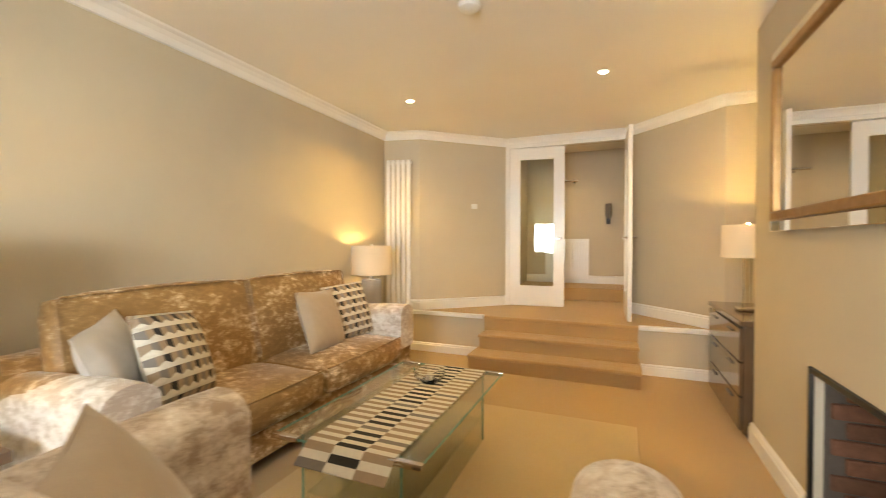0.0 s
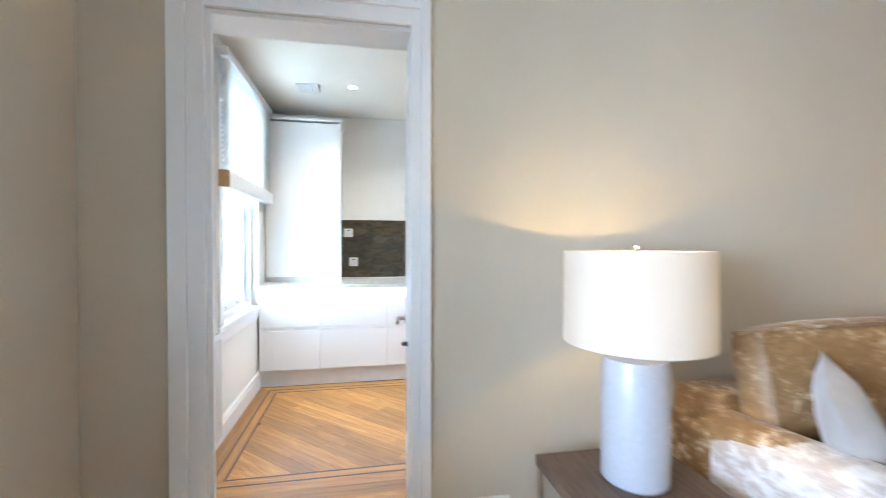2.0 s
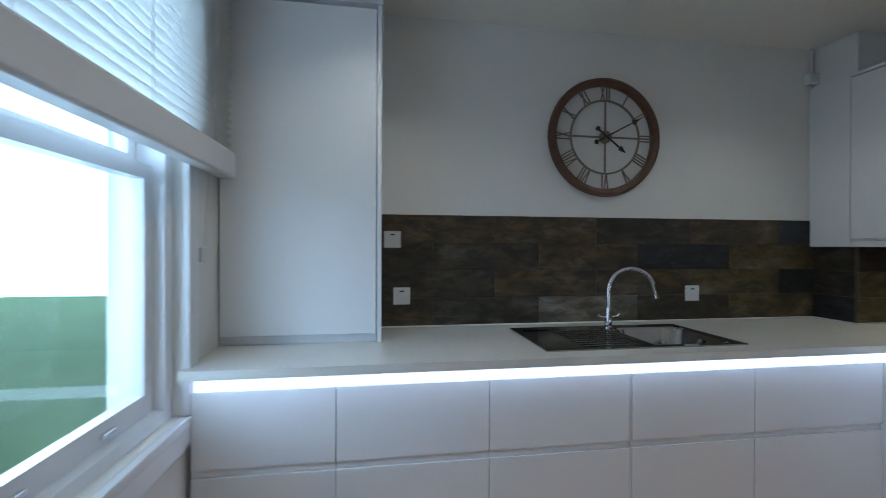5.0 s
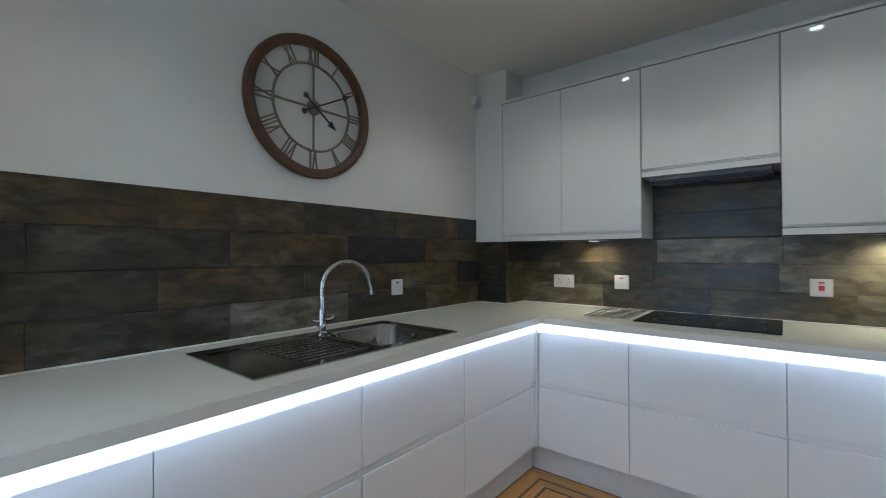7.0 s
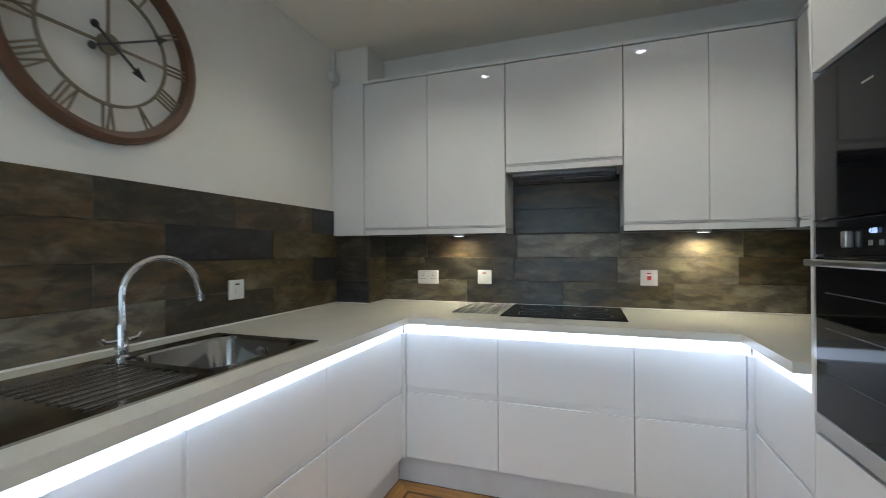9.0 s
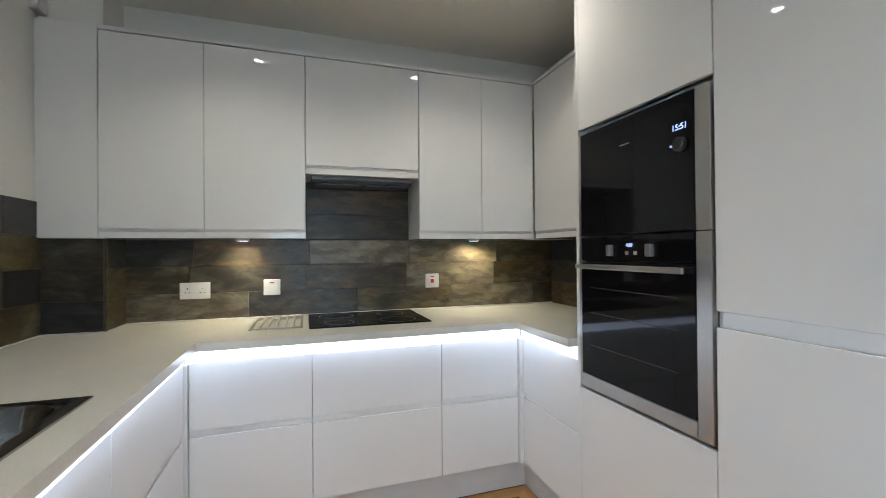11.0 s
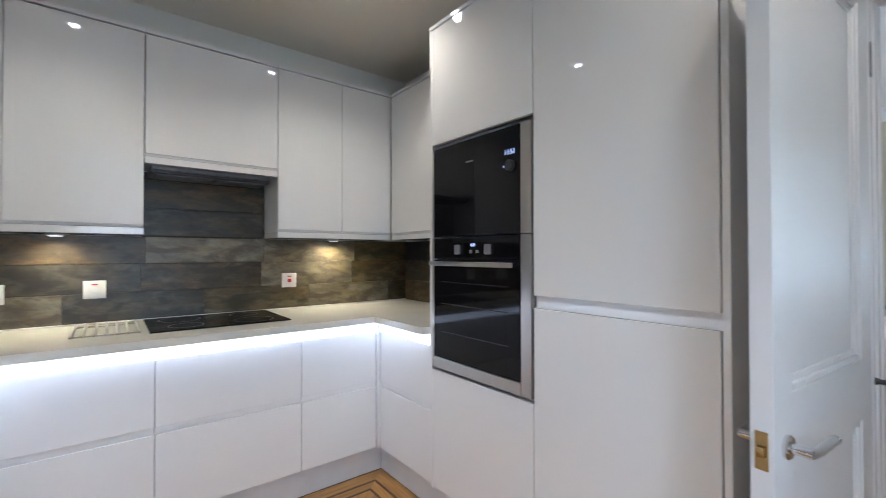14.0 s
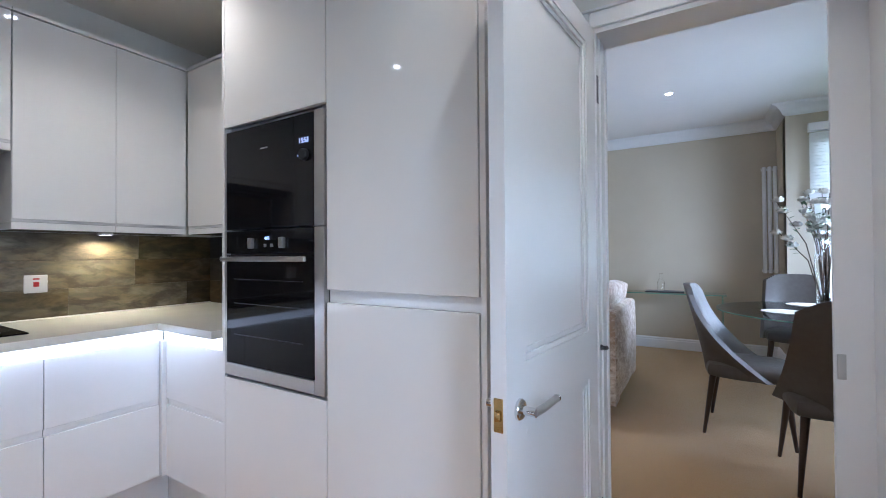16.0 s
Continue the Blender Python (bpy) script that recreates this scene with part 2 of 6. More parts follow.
TRIM = mat("white_gloss_paint", (0.80, 0.80, 0.80), 0.30, other=(0.785, 0.785, 0.785), scale=5, big=1, bump=0.02, bump_scale=120, rvar=0.03)
CARPET = mat("tan_carpet", (0.55, 0.37, 0.178), 0.95, other=(0.45, 0.295, 0.136), scale=160, big=1.1, bump=0.9, bump_scale=520, sheen=0.3)
RUG = mat("cream_rug_pile", (0.64, 0.49, 0.275), 0.95, other=(0.55, 0.41, 0.22), scale=110, big=1.5, bump=0.9, bump_scale=380, sheen=0.3)
GLOSS = mat("white_gloss_door", (0.82, 0.815, 0.80), 0.03, other=(0.805, 0.80, 0.785), scale=1.5, big=0.4, rvar=0.008)
GLOSS.node_tree.nodes["Principled BSDF"].inputs["Specular IOR Level"].default_value = 0.5
CARCASS = mat("white_matt_board", (0.72, 0.72, 0.72), 0.45)
WORKTOP = mat("cream_quartz", (0.74, 0.73, 0.66), 0.22, other=(0.66, 0.65, 0.58), scale=240, big=3, rvar=0.05)
SLATE = {"L": slate_tile("grey_slate_tile", (0.120, 0.108, 0.078), (0.185, 0.150, 0.090), (0.25, 0.235, 0.19)),
         "O": slate_tile("olive_slate_tile", (0.055, 0.046, 0.022), (0.118, 0.088, 0.034), (0.17, 0.15, 0.095)),
         "B": slate_tile("brown_slate_tile", (0.042, 0.032, 0.017), (0.100, 0.064, 0.024), (0.14, 0.12, 0.075)),
         "D": slate_tile("dark_slate_tile", (0.029, 0.026, 0.018), (0.060, 0.045, 0.022), (0.095, 0.088, 0.066)),
         "K": slate_tile("black_slate_tile", (0.016, 0.016, 0.017), (0.026, 0.026, 0.027), (0.05, 0.052, 0.055))}
GROUT = mat("dark_grout", (0.05, 0.045, 0.038), 0.9, scale=40, bump=0.2)
SEALANT = mat("white_sealant", (0.78, 0.77, 0.74), 0.4)
STEEL = mat("brushed_steel", (0.56, 0.55, 0.53), 0.30, 1.0, other=(0.52, 0.51, 0.49), scale=60, stretch=(1, 1, 6), rvar=0.04)
SINK = mat("sink_steel", (0.42, 0.41, 0.40), 0.13, 1.0, other=(0.38, 0.37, 0.36), scale=90, rvar=0.03)
DARK_STEEL = mat("dull_steel", (0.20, 0.20, 0.21), 0.45, 0.8, other=(0.15, 0.15, 0.16), scale=60)
CHROME = mat("chrome", (0.78, 0.78, 0.78), 0.07, 1.0, other=(0.74, 0.74, 0.74), rvar=0.03)
BLACK_GLASS = mat("black_glass", (0.005, 0.005, 0.006), 0.05, other=(0.007, 0.007, 0.008), rvar=0.02)
BLACK_GLASS.node_tree.nodes["Principled BSDF"].inputs["Specular IOR Level"].default_value = 0.2
BLACK = mat("black_plastic", (0.012, 0.012, 0.012), 0.4)
DARK_GREY = mat("dark_grey_metal", (0.06, 0.06, 0.065), 0.4, 0.6)
PLASTIC = mat("white_plastic", (0.78, 0.78, 0.76), 0.3)
RED = mat("red_plastic", (0.45, 0.02, 0.02), 0.35)
BRASS = mat("brass", (0.62, 0.46, 0.20), 0.25, 1.0)
OAK = plank_wood("oiled_oak", (0.57, 0.31, 0.088), (0.33, 0.155, 0.038))
WALNUT = plank_wood("dark_inlay", (0.115, 0.045, 0.014), (0.06, 0.022, 0.008))
CLOCK_WOOD = mat("brown_clock_wood", (0.105, 0.048, 0.020), 0.5, other=(0.075, 0.034, 0.015), scale=20, big=4, bump=0.3, bump_scale=60)
CLOCK_METAL = mat("aged_bronze", (0.24, 0.20, 0.135), 0.5, 0.4, other=(0.16, 0.13, 0.085), scale=30)
GLASS = pane_glass("window_glass")
TABLE_GLASS = pane_glass("table_glass", (0.94, 0.97, 0.95))
DOOR_GLASS = pane_glass("door_glass", (0.90, 0.93, 0.90), 0.05)
SMOKED_GLASS = pane_glass("smoked_table_glass", (0.42, 0.47, 0.47), 0.30)
GLASS_EDGE = mat("green_glass_edge", (0.22, 0.42, 0.33), 0.12, other=(0.16, 0.34, 0.27))
CRYSTAL = clear("clear_crystal")
LED = glow("led_strip", (0.92, 0.95, 1.0), 5.2)
SPOT_GLOW = glow("lamp_face", (1.0, 0.93, 0.80), 14.0)
DOWNLIGHT_GLOW = glow("downlight_face", (1.0, 0.94, 0.84), 110.0)
VELVET = crushed_velvet("crushed_velvet", (0.22, 0.122, 0.042), (0.30, 0.175, 0.066), (0.88, 0.74, 0.56))
# armchair velvet made paler, with the bay window's daylight in its base colour
BAYLIT_VELVET = crushed_velvet("baylit_crushed_velvet", (0.36, 0.26, 0.18), (0.60, 0.50, 0.41), (0.86, 0.81, 0.75))
# sofa velvet whitened: daylight on the arms put into the colour
DAYLIT_ARM_VELVET = crushed_velvet("daylit_arm_velvet", (0.48, 0.40, 0.34), (0.70, 0.65, 0.61), (0.88, 0.86, 0.84))
SHADE = shade_cloth("linen_shade", (0.66, 0.58, 0.47), 0.20, 0.26)
CERAMIC = mat("white_ceramic", (0.48, 0.48, 0.50), 0.25, other=(0.42, 0.42, 0.44), scale=50, bump=0.25, bump_scale=45)
TAUPE = mat("taupe_satin", (0.42, 0.33, 0.24), 0.5, other=(0.37, 0.29, 0.21), scale=20, bump=0.2, bump_scale=300, sheen=0.4)
SILVER_CLOTH = mat("silver_cloth", (0.50, 0.47, 0.44), 0.5, other=(0.42, 0.39, 0.36), scale=14, bump=0.3, bump_scale=300, sheen=0.5)
CLOTH_WHITE = mat("white_weave", (0.72, 0.68, 0.60), 0.85, bump=0.3, bump_scale=600, scale=60)
CLOTH_TAN = mat("tan_weave", (0.36, 0.27, 0.19), 0.85, bump=0.3, bump_scale=600, scale=60)
CLOTH_BLACK = mat("black_weave", (0.025, 0.024, 0.023), 0.85, bump=0.3, bump_scale=600, scale=60)
CLOTH_GREY = mat("grey_weave", (0.22, 0.20, 0.18), 0.85, bump=0.3, bump_scale=600, scale=60)
TABLE_WOOD = mat("weathered_wood", (0.17, 0.11, 0.07), 0.5, other=(0.09, 0.055, 0.035), scale=9, stretch=(1, 8, 1), bump=0.3, bump_scale=40)
MOCHA = mat("gloss_mocha", (0.115, 0.07, 0.04), 0.14, other=(0.10, 0.06, 0.034), rvar=0.03, coat=0.5)
BRONZE = mat("bronze_frame", (0.42, 0.25, 0.11), 0.35, 0.7, other=(0.30, 0.17, 0.07), scale=25, rvar=0.1)
MIRROR = mat("mirror_silver", (0.88, 0.88, 0.87), 0.015, 1.0, other=(0.87, 0.87, 0.86), rvar=0.004)
BRICK = mat("brown_brick", (0.20, 0.085, 0.045), 0.85, other=(0.12, 0.05, 0.028), scale=25, bump=0.6, bump_scale=80, per_piece=0.3)
MORTAR = mat("dark_mortar", (0.10, 0.08, 0.065), 0.95, scale=40, bump=0.3)
CHAIR_GREY = mat("grey_leatherette", (0.115, 0.100, 0.088), 0.5, other=(0.095, 0.082, 0.072), scale=30, bump=0.2, bump_scale=240)
DARK_LEG = mat("dark_walnut_leg", (0.05, 0.028, 0.018), 0.4)
TWIG = mat("brown_twig", (0.10, 0.065, 0.04), 0.8)
PETAL = shade_cloth("white_petal", (0.86, 0.84, 0.78), 0.0, 0.4)
LEAF = mat("green_leaf", (0.06, 0.11, 0.04), 0.5)
BLIND = shade_cloth("white_blind_slat", (0.90, 0.90, 0.88), 0.0, 0.72)
BARE_WOOD = mat("bare_pine", (0.45, 0.29, 0.14), 0.6, other=(0.36, 0.22, 0.10), scale=20, stretch=(1, 1, 6))
GREEN = mat("hedge_green", (0.06, 0.12, 0.03), 0.9, other=(0.03, 0.06, 0.015), scale=6)
LAWN = mat("lawn", (0.10, 0.18, 0.05), 0.95, other=(0.06, 0.12, 0.03), scale=3)


# ---- helpers of this scene ----
WORLD_OF = {}


def thing(name, m=None, label="", category="", group="", kind=""):
    ob = new(name)
    ob.empty_display_size = 0.1
    ob.matrix_world = m or Matrix()
    WORLD_OF[ob] = m or Matrix()
    return tagged(ob, label, category, group, kind)


def finish(bm, name, material, smooth=True):
    me = bpy.data.meshes.new(name)
    bmesh.ops.recalc_face_normals(bm, faces=bm.faces)
    bm.to_mesh(me)
    bm.free()
    for m in material if isinstance(material, (list, tuple)) else [material]:
        me.materials.append(m)
    if smooth:
        me.shade_smooth()
        me.set_sharp_from_angle(angle=radians(35))
        for f in me.polygons:  # broad flat faces stay flat beside their rounded edges
            if f.area > 0.0004 and max(abs(c) for c in f.normal) > 0.9999:
                f.use_smooth = False
    return me


def part(name, bm, material, parent, label="", world=True, smooth=True):
    """Links a bmesh as one mesh under a thing or a part; world: its points are given in world metres."""
    m = WORLD_OF[parent]
    if world:
        bmesh.ops.transform(bm, matrix=m.inverted(), verts=bm.verts)
    ob = new(name, finish(bm, name, material, smooth))
    ob.parent = parent
    WORLD_OF[ob] = m
    return tagged(ob, label)


def solo(name, bm, material, label="", category="", group="", kind="", at=None, smooth=True):
    """One mesh that is a thing by itself, with its origin at its base."""
    if at is None:
        lo = [min(v.co[i] for v in bm.verts) for i in range(3)]
        hi = [max(v.co[i] for v in bm.verts) for i in range(3)]
        at = ((lo[0] + hi[0]) / 2, (lo[1] + hi[1]) / 2, lo[2])
    m = Matrix.Translation(at)
    bmesh.ops.transform(bm, matrix=m.inverted(), verts=bm.verts)
    ob = new(name, finish(bm, name, material, smooth))
    ob.matrix_world = m
    WORLD_OF[ob] = m
    return tagged(ob, label, category, group, kind)


def add_box(bm, x0, y0, z0, x1, y1, z1, bevel=0.0, segs=2, m=None):
    g = bmesh.ops.create_cube(bm, size=1.0)
    vs = g["verts"]
    mm = Matrix.LocRotScale(((x0 + x1) / 2, (y0 + y1) / 2, (z0 + z1) / 2), None, (abs(x1 - x0), abs(y1 - y0), abs(z1 - z0)))
    bmesh.ops.transform(bm, matrix=mm, verts=vs)
    if bevel:
        es = {e for v in vs for e in v.link_edges}
        r = bmesh.ops.bevel(bm, geom=list(es), offset=bevel, segments=segs, profile=0.5, affect="EDGES")
        vs = list({v for f in r["faces"] for v in f.verts} | {v for v in vs if v.is_valid})
    if m is not None:
        bmesh.ops.transform(bm, matrix=m, verts=[v for v in vs if v.is_valid])
    return vs


def box(x0, y0, z0, x1, y1, z1, bevel=0.0, segs=2, m=None):
    bm = bmesh.new()
    add_box(bm, x0, y0, z0, x1, y1, z1, bevel, segs, m)
    return bm


def boxes(*rows, bevel=0.0, segs=2):
    bm = bmesh.new()
    for r in rows:
        add_box(bm, *r, bevel=bevel, segs=segs)
    return bm


def add_lathe(bm, profile, at=(0, 0, 0), steps=32, m=None):
    """Turns a profile of (radius, height) about the z axis through at."""
    rings = []
    for r, z in profile:
        ring = []
        for i in range(steps):
            a = 2 * math.pi * i / steps
            p = Vector((r * math.cos(a), r * math.sin(a), z))
            p = (m @ p) if m is not None else p
            ring.append(bm.verts.new(p + Vector(at)))
        rings.append(ring)
    for a, b in zip(rings, rings[1:]):
        for i in range(steps):
            j = (i + 1) % steps
            bm.faces.new((a[i], a[j], b[j], b[i]))
    shut = abs(profile[0][0] - profile[-1][0]) < 1e-6 and abs(profile[0][1] - profile[-1][1]) < 1e-6
    for ring, r in ((rings[0], profile[0][0]), (rings[-1], profile[-1][0])):
        if r > 1e-5 and not shut:
            bm.faces.new(ring)
    return rings


def lathe(profile, at=(0, 0, 0), steps=32, m=None):
    bm = bmesh.new()
    add_lathe(bm, profile, at, steps, m)
    return bm


def add_tube(bm, pts, r, steps=12, caps=True):
    """A round bar along a line of points; r: one radius or one for each point."""
    pts = [Vector(p) for p in pts]
    rs = r if isinstance(r, (list, tuple)) else [r] * len(pts)
    rings, a = [], None
    for i, p in enumerate(pts):
        d = (pts[min(i + 1, len(pts) - 1)] - pts[max(i - 1, 0)]).normalized()
        if a is None:
            a = d.cross(Vector((0, 0, 1)) if abs(d.z) < 0.95 else Vector((0, 1, 0)))
        a = (a - d * a.dot(d)).normalized()
        b = d.cross(a).normalized()
        rings.append([bm.verts.new(p + (a * math.cos(2 * math.pi * k / steps) + b * math.sin(2 * math.pi * k / steps)) * rs[i]) for k in range(steps)])
    for q, s in zip(rings, rings[1:]):
        for k in range(steps):
            n = (k + 1) % steps
            bm.faces.new((q[k], q[n], s[n], s[k]))
    if caps:
        bm.faces.new(rings[0])
        bm.faces.new(rings[-1])


def tube(pts, r, steps=12):
    bm = bmesh.new()
    add_tube(bm, pts, r, steps)
    return bm


def add_prism(bm, poly, z0, z1):
    """A flat polygon (x, y) pulled up from z0 to z1."""
    lo = [bm.verts.new((x, y, z0)) for x, y in poly]
    hi = [bm.verts.new((x, y, z1)) for x, y in poly]
    n = len(poly)
    bm.faces.new(lo)
    bm.faces.new(hi)
    for i in range(n):
        bm.faces.new((lo[i], lo[(i + 1) % n], hi[(i + 1) % n], hi[i]))


def prism(poly, z0, z1):
    bm = bmesh.new()
    add_prism(bm, poly, z0, z1)
    return bm


def wall_run(bm, a, b, thick, z0, z1, holes=()):
    """A wall from a to b with its body on the right-hand side; holes: (from, to, low, high) along it."""
    a, b = Vector(a), Vector(b)
    d = (b - a).normalized()
    n = Vector((d.y, -d.x))
    length = (b - a).length
    cuts = sorted({0.0, length, *[h for o in holes for h in o[:2]]})
    for s, e in zip(cuts, cuts[1:]):
        spans = [(z0, z1)]
        for h in holes:
            if h[0] <= s + 1e-6 and h[1] >= e - 1e-6:
                spans = [(z0, h[2]), (h[3], z1)]
        for lo, hi in spans:
            if hi - lo > 1e-4:
                p, q = a + d * s, a + d * e
                add_prism(bm, [tuple(p), tuple(q), tuple(q + n * thick), tuple(p + n * thick)], lo, hi)


def strip_run(pts, profile, closed=False):
    """A moulding: profile of (out, up) swept along a line of plan points; out is to the left of the way."""
    bm = bmesh.new()
    pts = [Vector(p) for p in pts]
    rings = []
    n = len(pts)
    for i, p in enumerate(pts):
        d0 = (pts[i] - pts[i - 1]).normalized() if i > 0 else (pts[1] - pts[0]).normalized()
        d1 = (pts[(i + 1) % n] - pts[i]).normalized() if i < n - 1 else d0
        n0, n1 = Vector((-d0.y, d0.x)), Vector((-d1.y, d1.x))
        k = (n0 + n1)
        k = k / max(k.length_squared / 2, 0.2)
        rings.append([bm.verts.new((p.x + k.x * o, p.y + k.y * o, u)) for o, u in profile])
    for q, s in zip(rings, rings[1:]):
        for j in range(len(profile)):
            k2 = (j + 1) % len(profile)
            bm.faces.new((q[j], q[k2], s[k2], s[j]))
    bm.faces.new(rings[0])
    bm.faces.new(rings[-1])
    return bm


def cornice_profile(zc, size=0.11):
    return [(0, zc), (size, zc), (size * 0.9, zc - size * 0.12), (size * 0.62, zc - size * 0.24), (size * 0.36, zc - size * 0.5), (size * 0.22, zc - size * 0.82), (0.012, zc - size * 0.95), (0, zc - size)]


def skirting_profile(z, h=0.14):
    return [(0, z), (0.02, z), (0.02, z + h * 0.72), (0.014, z + h * 0.8), (0.016, z + h * 0.88), (0.006, z + h), (0, z + h)]


# ---- large structure: kitchen ----
KX0, KX1, KY0, KY1, KZ = -2.995, -0.15, -0.72, 2.94, 2.60
LZ, DZ = 2.50, 2.74
DOOR = (-0.335, 0.390, 2.08)
REBATE = -0.425


def structure(name, bm, material, label, smooth=False):
    return solo(name, bm, material, label, "", "", "structure", at=(0, 0, 0), smooth=smooth)


structure("wall_sink", box(KX0 - 0.15, KY0 - 0.25, 0, KX0, KY1 + 0.15, KZ), WALL_WHITE, "white painted kitchen wall with the clock")
structure("wall_hob", box(KX0, KY1, 0, -0.075, KY1 + 0.15, KZ), WALL_WHITE, "white painted kitchen wall behind the hob")
bm = bmesh.new()
for x0, x1, z0, z1 in ((KX0, -2.32, 0, KZ), (-2.32, -1.38, 0, 0.74), (-2.32, -1.38, 2.45, KZ), (-1.38, 0.0, 0, KZ)):
    add_box(bm, x0, KY0 - 0.25, z0, x1, KY0, z1)
structure("wall_window", bm, WALL_WHITE, "white painted kitchen wall with a sash window")
structure("wall_door_kitchen", boxes((-0.15, KY0, 0, -0.075, REBATE, KZ), (-0.15, REBATE, DOOR[2], -0.075, DOOR[1], KZ), (-0.15, DOOR[1], 0, -0.075, KY1, KZ)),
          WALL_WHITE, "white painted kitchen side of the door wall")
structure("wall_door_lounge", boxes((-0.075, KY0 - 0.25, 0, 0, REBATE, 2.9), (-0.075, REBATE, DOOR[2], 0, DOOR[1], 2.9), (-0.075, DOOR[1], 0, 0, 5.05, 2.9)),
          WALL_BEIGE, "beige painted lounge wall with the kitchen door")
structure("ceiling_kitchen", box(KX0 - 0.15, KY0 - 0.25, KZ, -0.075, KY1 + 0.15, KZ + 0.1), KITCHEN_CEILING, "off-white painted kitchen ceiling")
structure("boxing", box(KX0, 2.70, 0.91, -2.745, KY1, KZ), WALL_WHITE, "white painted pipe boxing in the kitchen corner")
structure("floor_kitchen", box(KX0, KY0, -0.06, 0.0, KY1, -0.012), GROUT, "dark sub-floor under the parquet")
structure("baseboard_kitchen", strip_run([(-2.40, KY0), (-0.15, KY0)], skirting_profile(0, 0.15)), TRIM, "white gloss skirting board")

# door lining and casings
lin = bmesh.new()
add_box(lin, -0.155, REBATE, 0, -0.021, REBATE + 0.014, DOOR[2] - 0.018)
add_box(lin, -0.020, REBATE, 0, -0.001, DOOR[0] + 0.018, DOOR[2] - 0.018)
add_box(lin, -0.155, DOOR[1] - 0.018, 0, 0.005, DOOR[1], DOOR[2] - 0.018)
add_box(lin, -0.155, REBATE, DOOR[2] - 0.018, -0.001, DOOR[1], DOOR[2])
add_box(lin, -0.105, DOOR[1] - 0.024, 0, -0.04, DOOR[1] - 0.018, DOOR[2] - 0.018)
structure("door_frame", lin, TRIM, "white gloss door lining with stops")


def casing(name, x, side, y0, y1, z1, w=0.085, wr=None):
    wr = wr or w
    bm = bmesh.new()
    for a, b in ((0, 0.058), (0.058, w)):
        d = {0: 0.018, 0.058: 0.024}[a]
        xa, xb = (x, x + d * side)
        lo, hi = min(xa, xb), max(xa, xb)
        add_box(bm, lo, y0 - b, 0, hi, y0 - a, z1 + b, 0.003, 1)
        add_box(bm, lo, y1 + a * wr / w, 0, hi, y1 + b * wr / w, z1 + b, 0.003, 1)
        add_box(bm, lo, y0 - a, z1 + a, hi, y1 + a * wr / w, z1 + b, 0.003, 1)
    structure(name, bm, TRIM, "white gloss moulded door casing")


casing("trim_door_lounge", 0.0, 1, DOOR[0] + 0.002, DOOR[1] - 0.026, DOOR[2], 0.118, 0.076)
casing("trim_door_kitchen", -0.15, -1, REBATE, DOOR[1] + 0.004, DOOR[2], 0.07)

# ---- kitchen door, standing open ----
ang = math.degrees(math.atan2(0.063, -0.71))
dm = pose(-0.182, 0.414, 0.008, 0, 0, ang)
door = thing("door_1", dm, "white panelled kitchen door standing open", "door", "", "structure")
DL, DH = 0.715, 2.05
stile, lock0, lock1 = 0.10, 0.78, 0.95
part("leaf", boxes((0, 0, 0, stile, 0.042, DH), (DL - stile, 0, 0, DL, 0.042, DH), (stile, 0, 0, DL - stile, 0.042, 0.20),
                   (stile, 0, lock0, DL - stile, 0.042, lock1), (stile, 0, DH - 0.08, DL - stile, 0.042, DH),
                   (stile, 0.014, 0.20, DL - stile, 0.028, lock0), (stile, 0.014, lock1, DL - stile, 0.028, DH - 0.08)), TRIM, door, world=False, smooth=False)
for z0, z1 in ((0.20, lock0), (lock1, DH - 0.08)):
    for y in (0.004, 0.038):
        mo = bmesh.new()
        for d, t in ((0.0, 0.011), (0.016, 0.005)):
            for r in ((stile + d, z0 + d, stile + d + 0.016, z1 - d), (DL - stile - d - 0.016, z0 + d, DL - stile - d, z1 - d),
                      (stile + d + 0.016, z0 + d, DL - stile - d - 0.016, z0 + d + 0.016), (stile + d + 0.016, z1 - d - 0.016, DL - stile - d - 0.016, z1 - d)):
                ya = 0.014 - t if y < 0.02 else 0.028
                add_box(mo, r[0], ya, r[1], r[2], ya + t, r[3], 0.002, 1)
        part("panel_moulding", mo, TRIM, door, world=False)
hz = 0.842
for side in (-1, 1):
    y0 = 0.0 if side < 0 else 0.042
    h = part("door_handle", lathe([(0.026, 0), (0.026, 0.006), (0.023, 0.009), (0.011, 0.010), (0.011, 0.045), (0.0, 0.046)], (DL - 0.065, y0, hz), 28,
                                  Matrix.Rotation(radians(90 * (1 if side < 0 else -1)), 4, "X")), CHROME, door, "polished chrome lever handle", world=False)
    yl = y0 + side * 0.042
    part("lever", tube([(DL - 0.065, yl, hz), (DL - 0.10, yl + side * 0.004, hz), (DL - 0.19, yl + side * 0.004, hz)], [0.010, 0.010, 0.009], 14), STEEL, h, world=False)
    part("lever_cap", tube([(DL - 0.19, yl + side * 0.004, hz), (DL - 0.197, yl + side * 0.004, hz)], 0.010, 14), CHROME, h, world=False)
part("latch_plate", boxes((DL, 0.009, hz - 0.040, DL + 0.003, 0.033, hz + 0.040), (DL + 0.003, 0.014, hz - 0.012, DL + 0.010, 0.028, hz + 0.010), bevel=0.001), BRASS, door, "worn brass latch plate", world=False)
for z in (0.20, 1.80):
    hg = box(-0.153, DOOR[1] - 0.0205, z, -0.128, DOOR[1] - 0.0175, z + 0.105, 0.001, 1)
    part("hinge", hg, DARK_STEEL, door, "dull steel butt hinge")
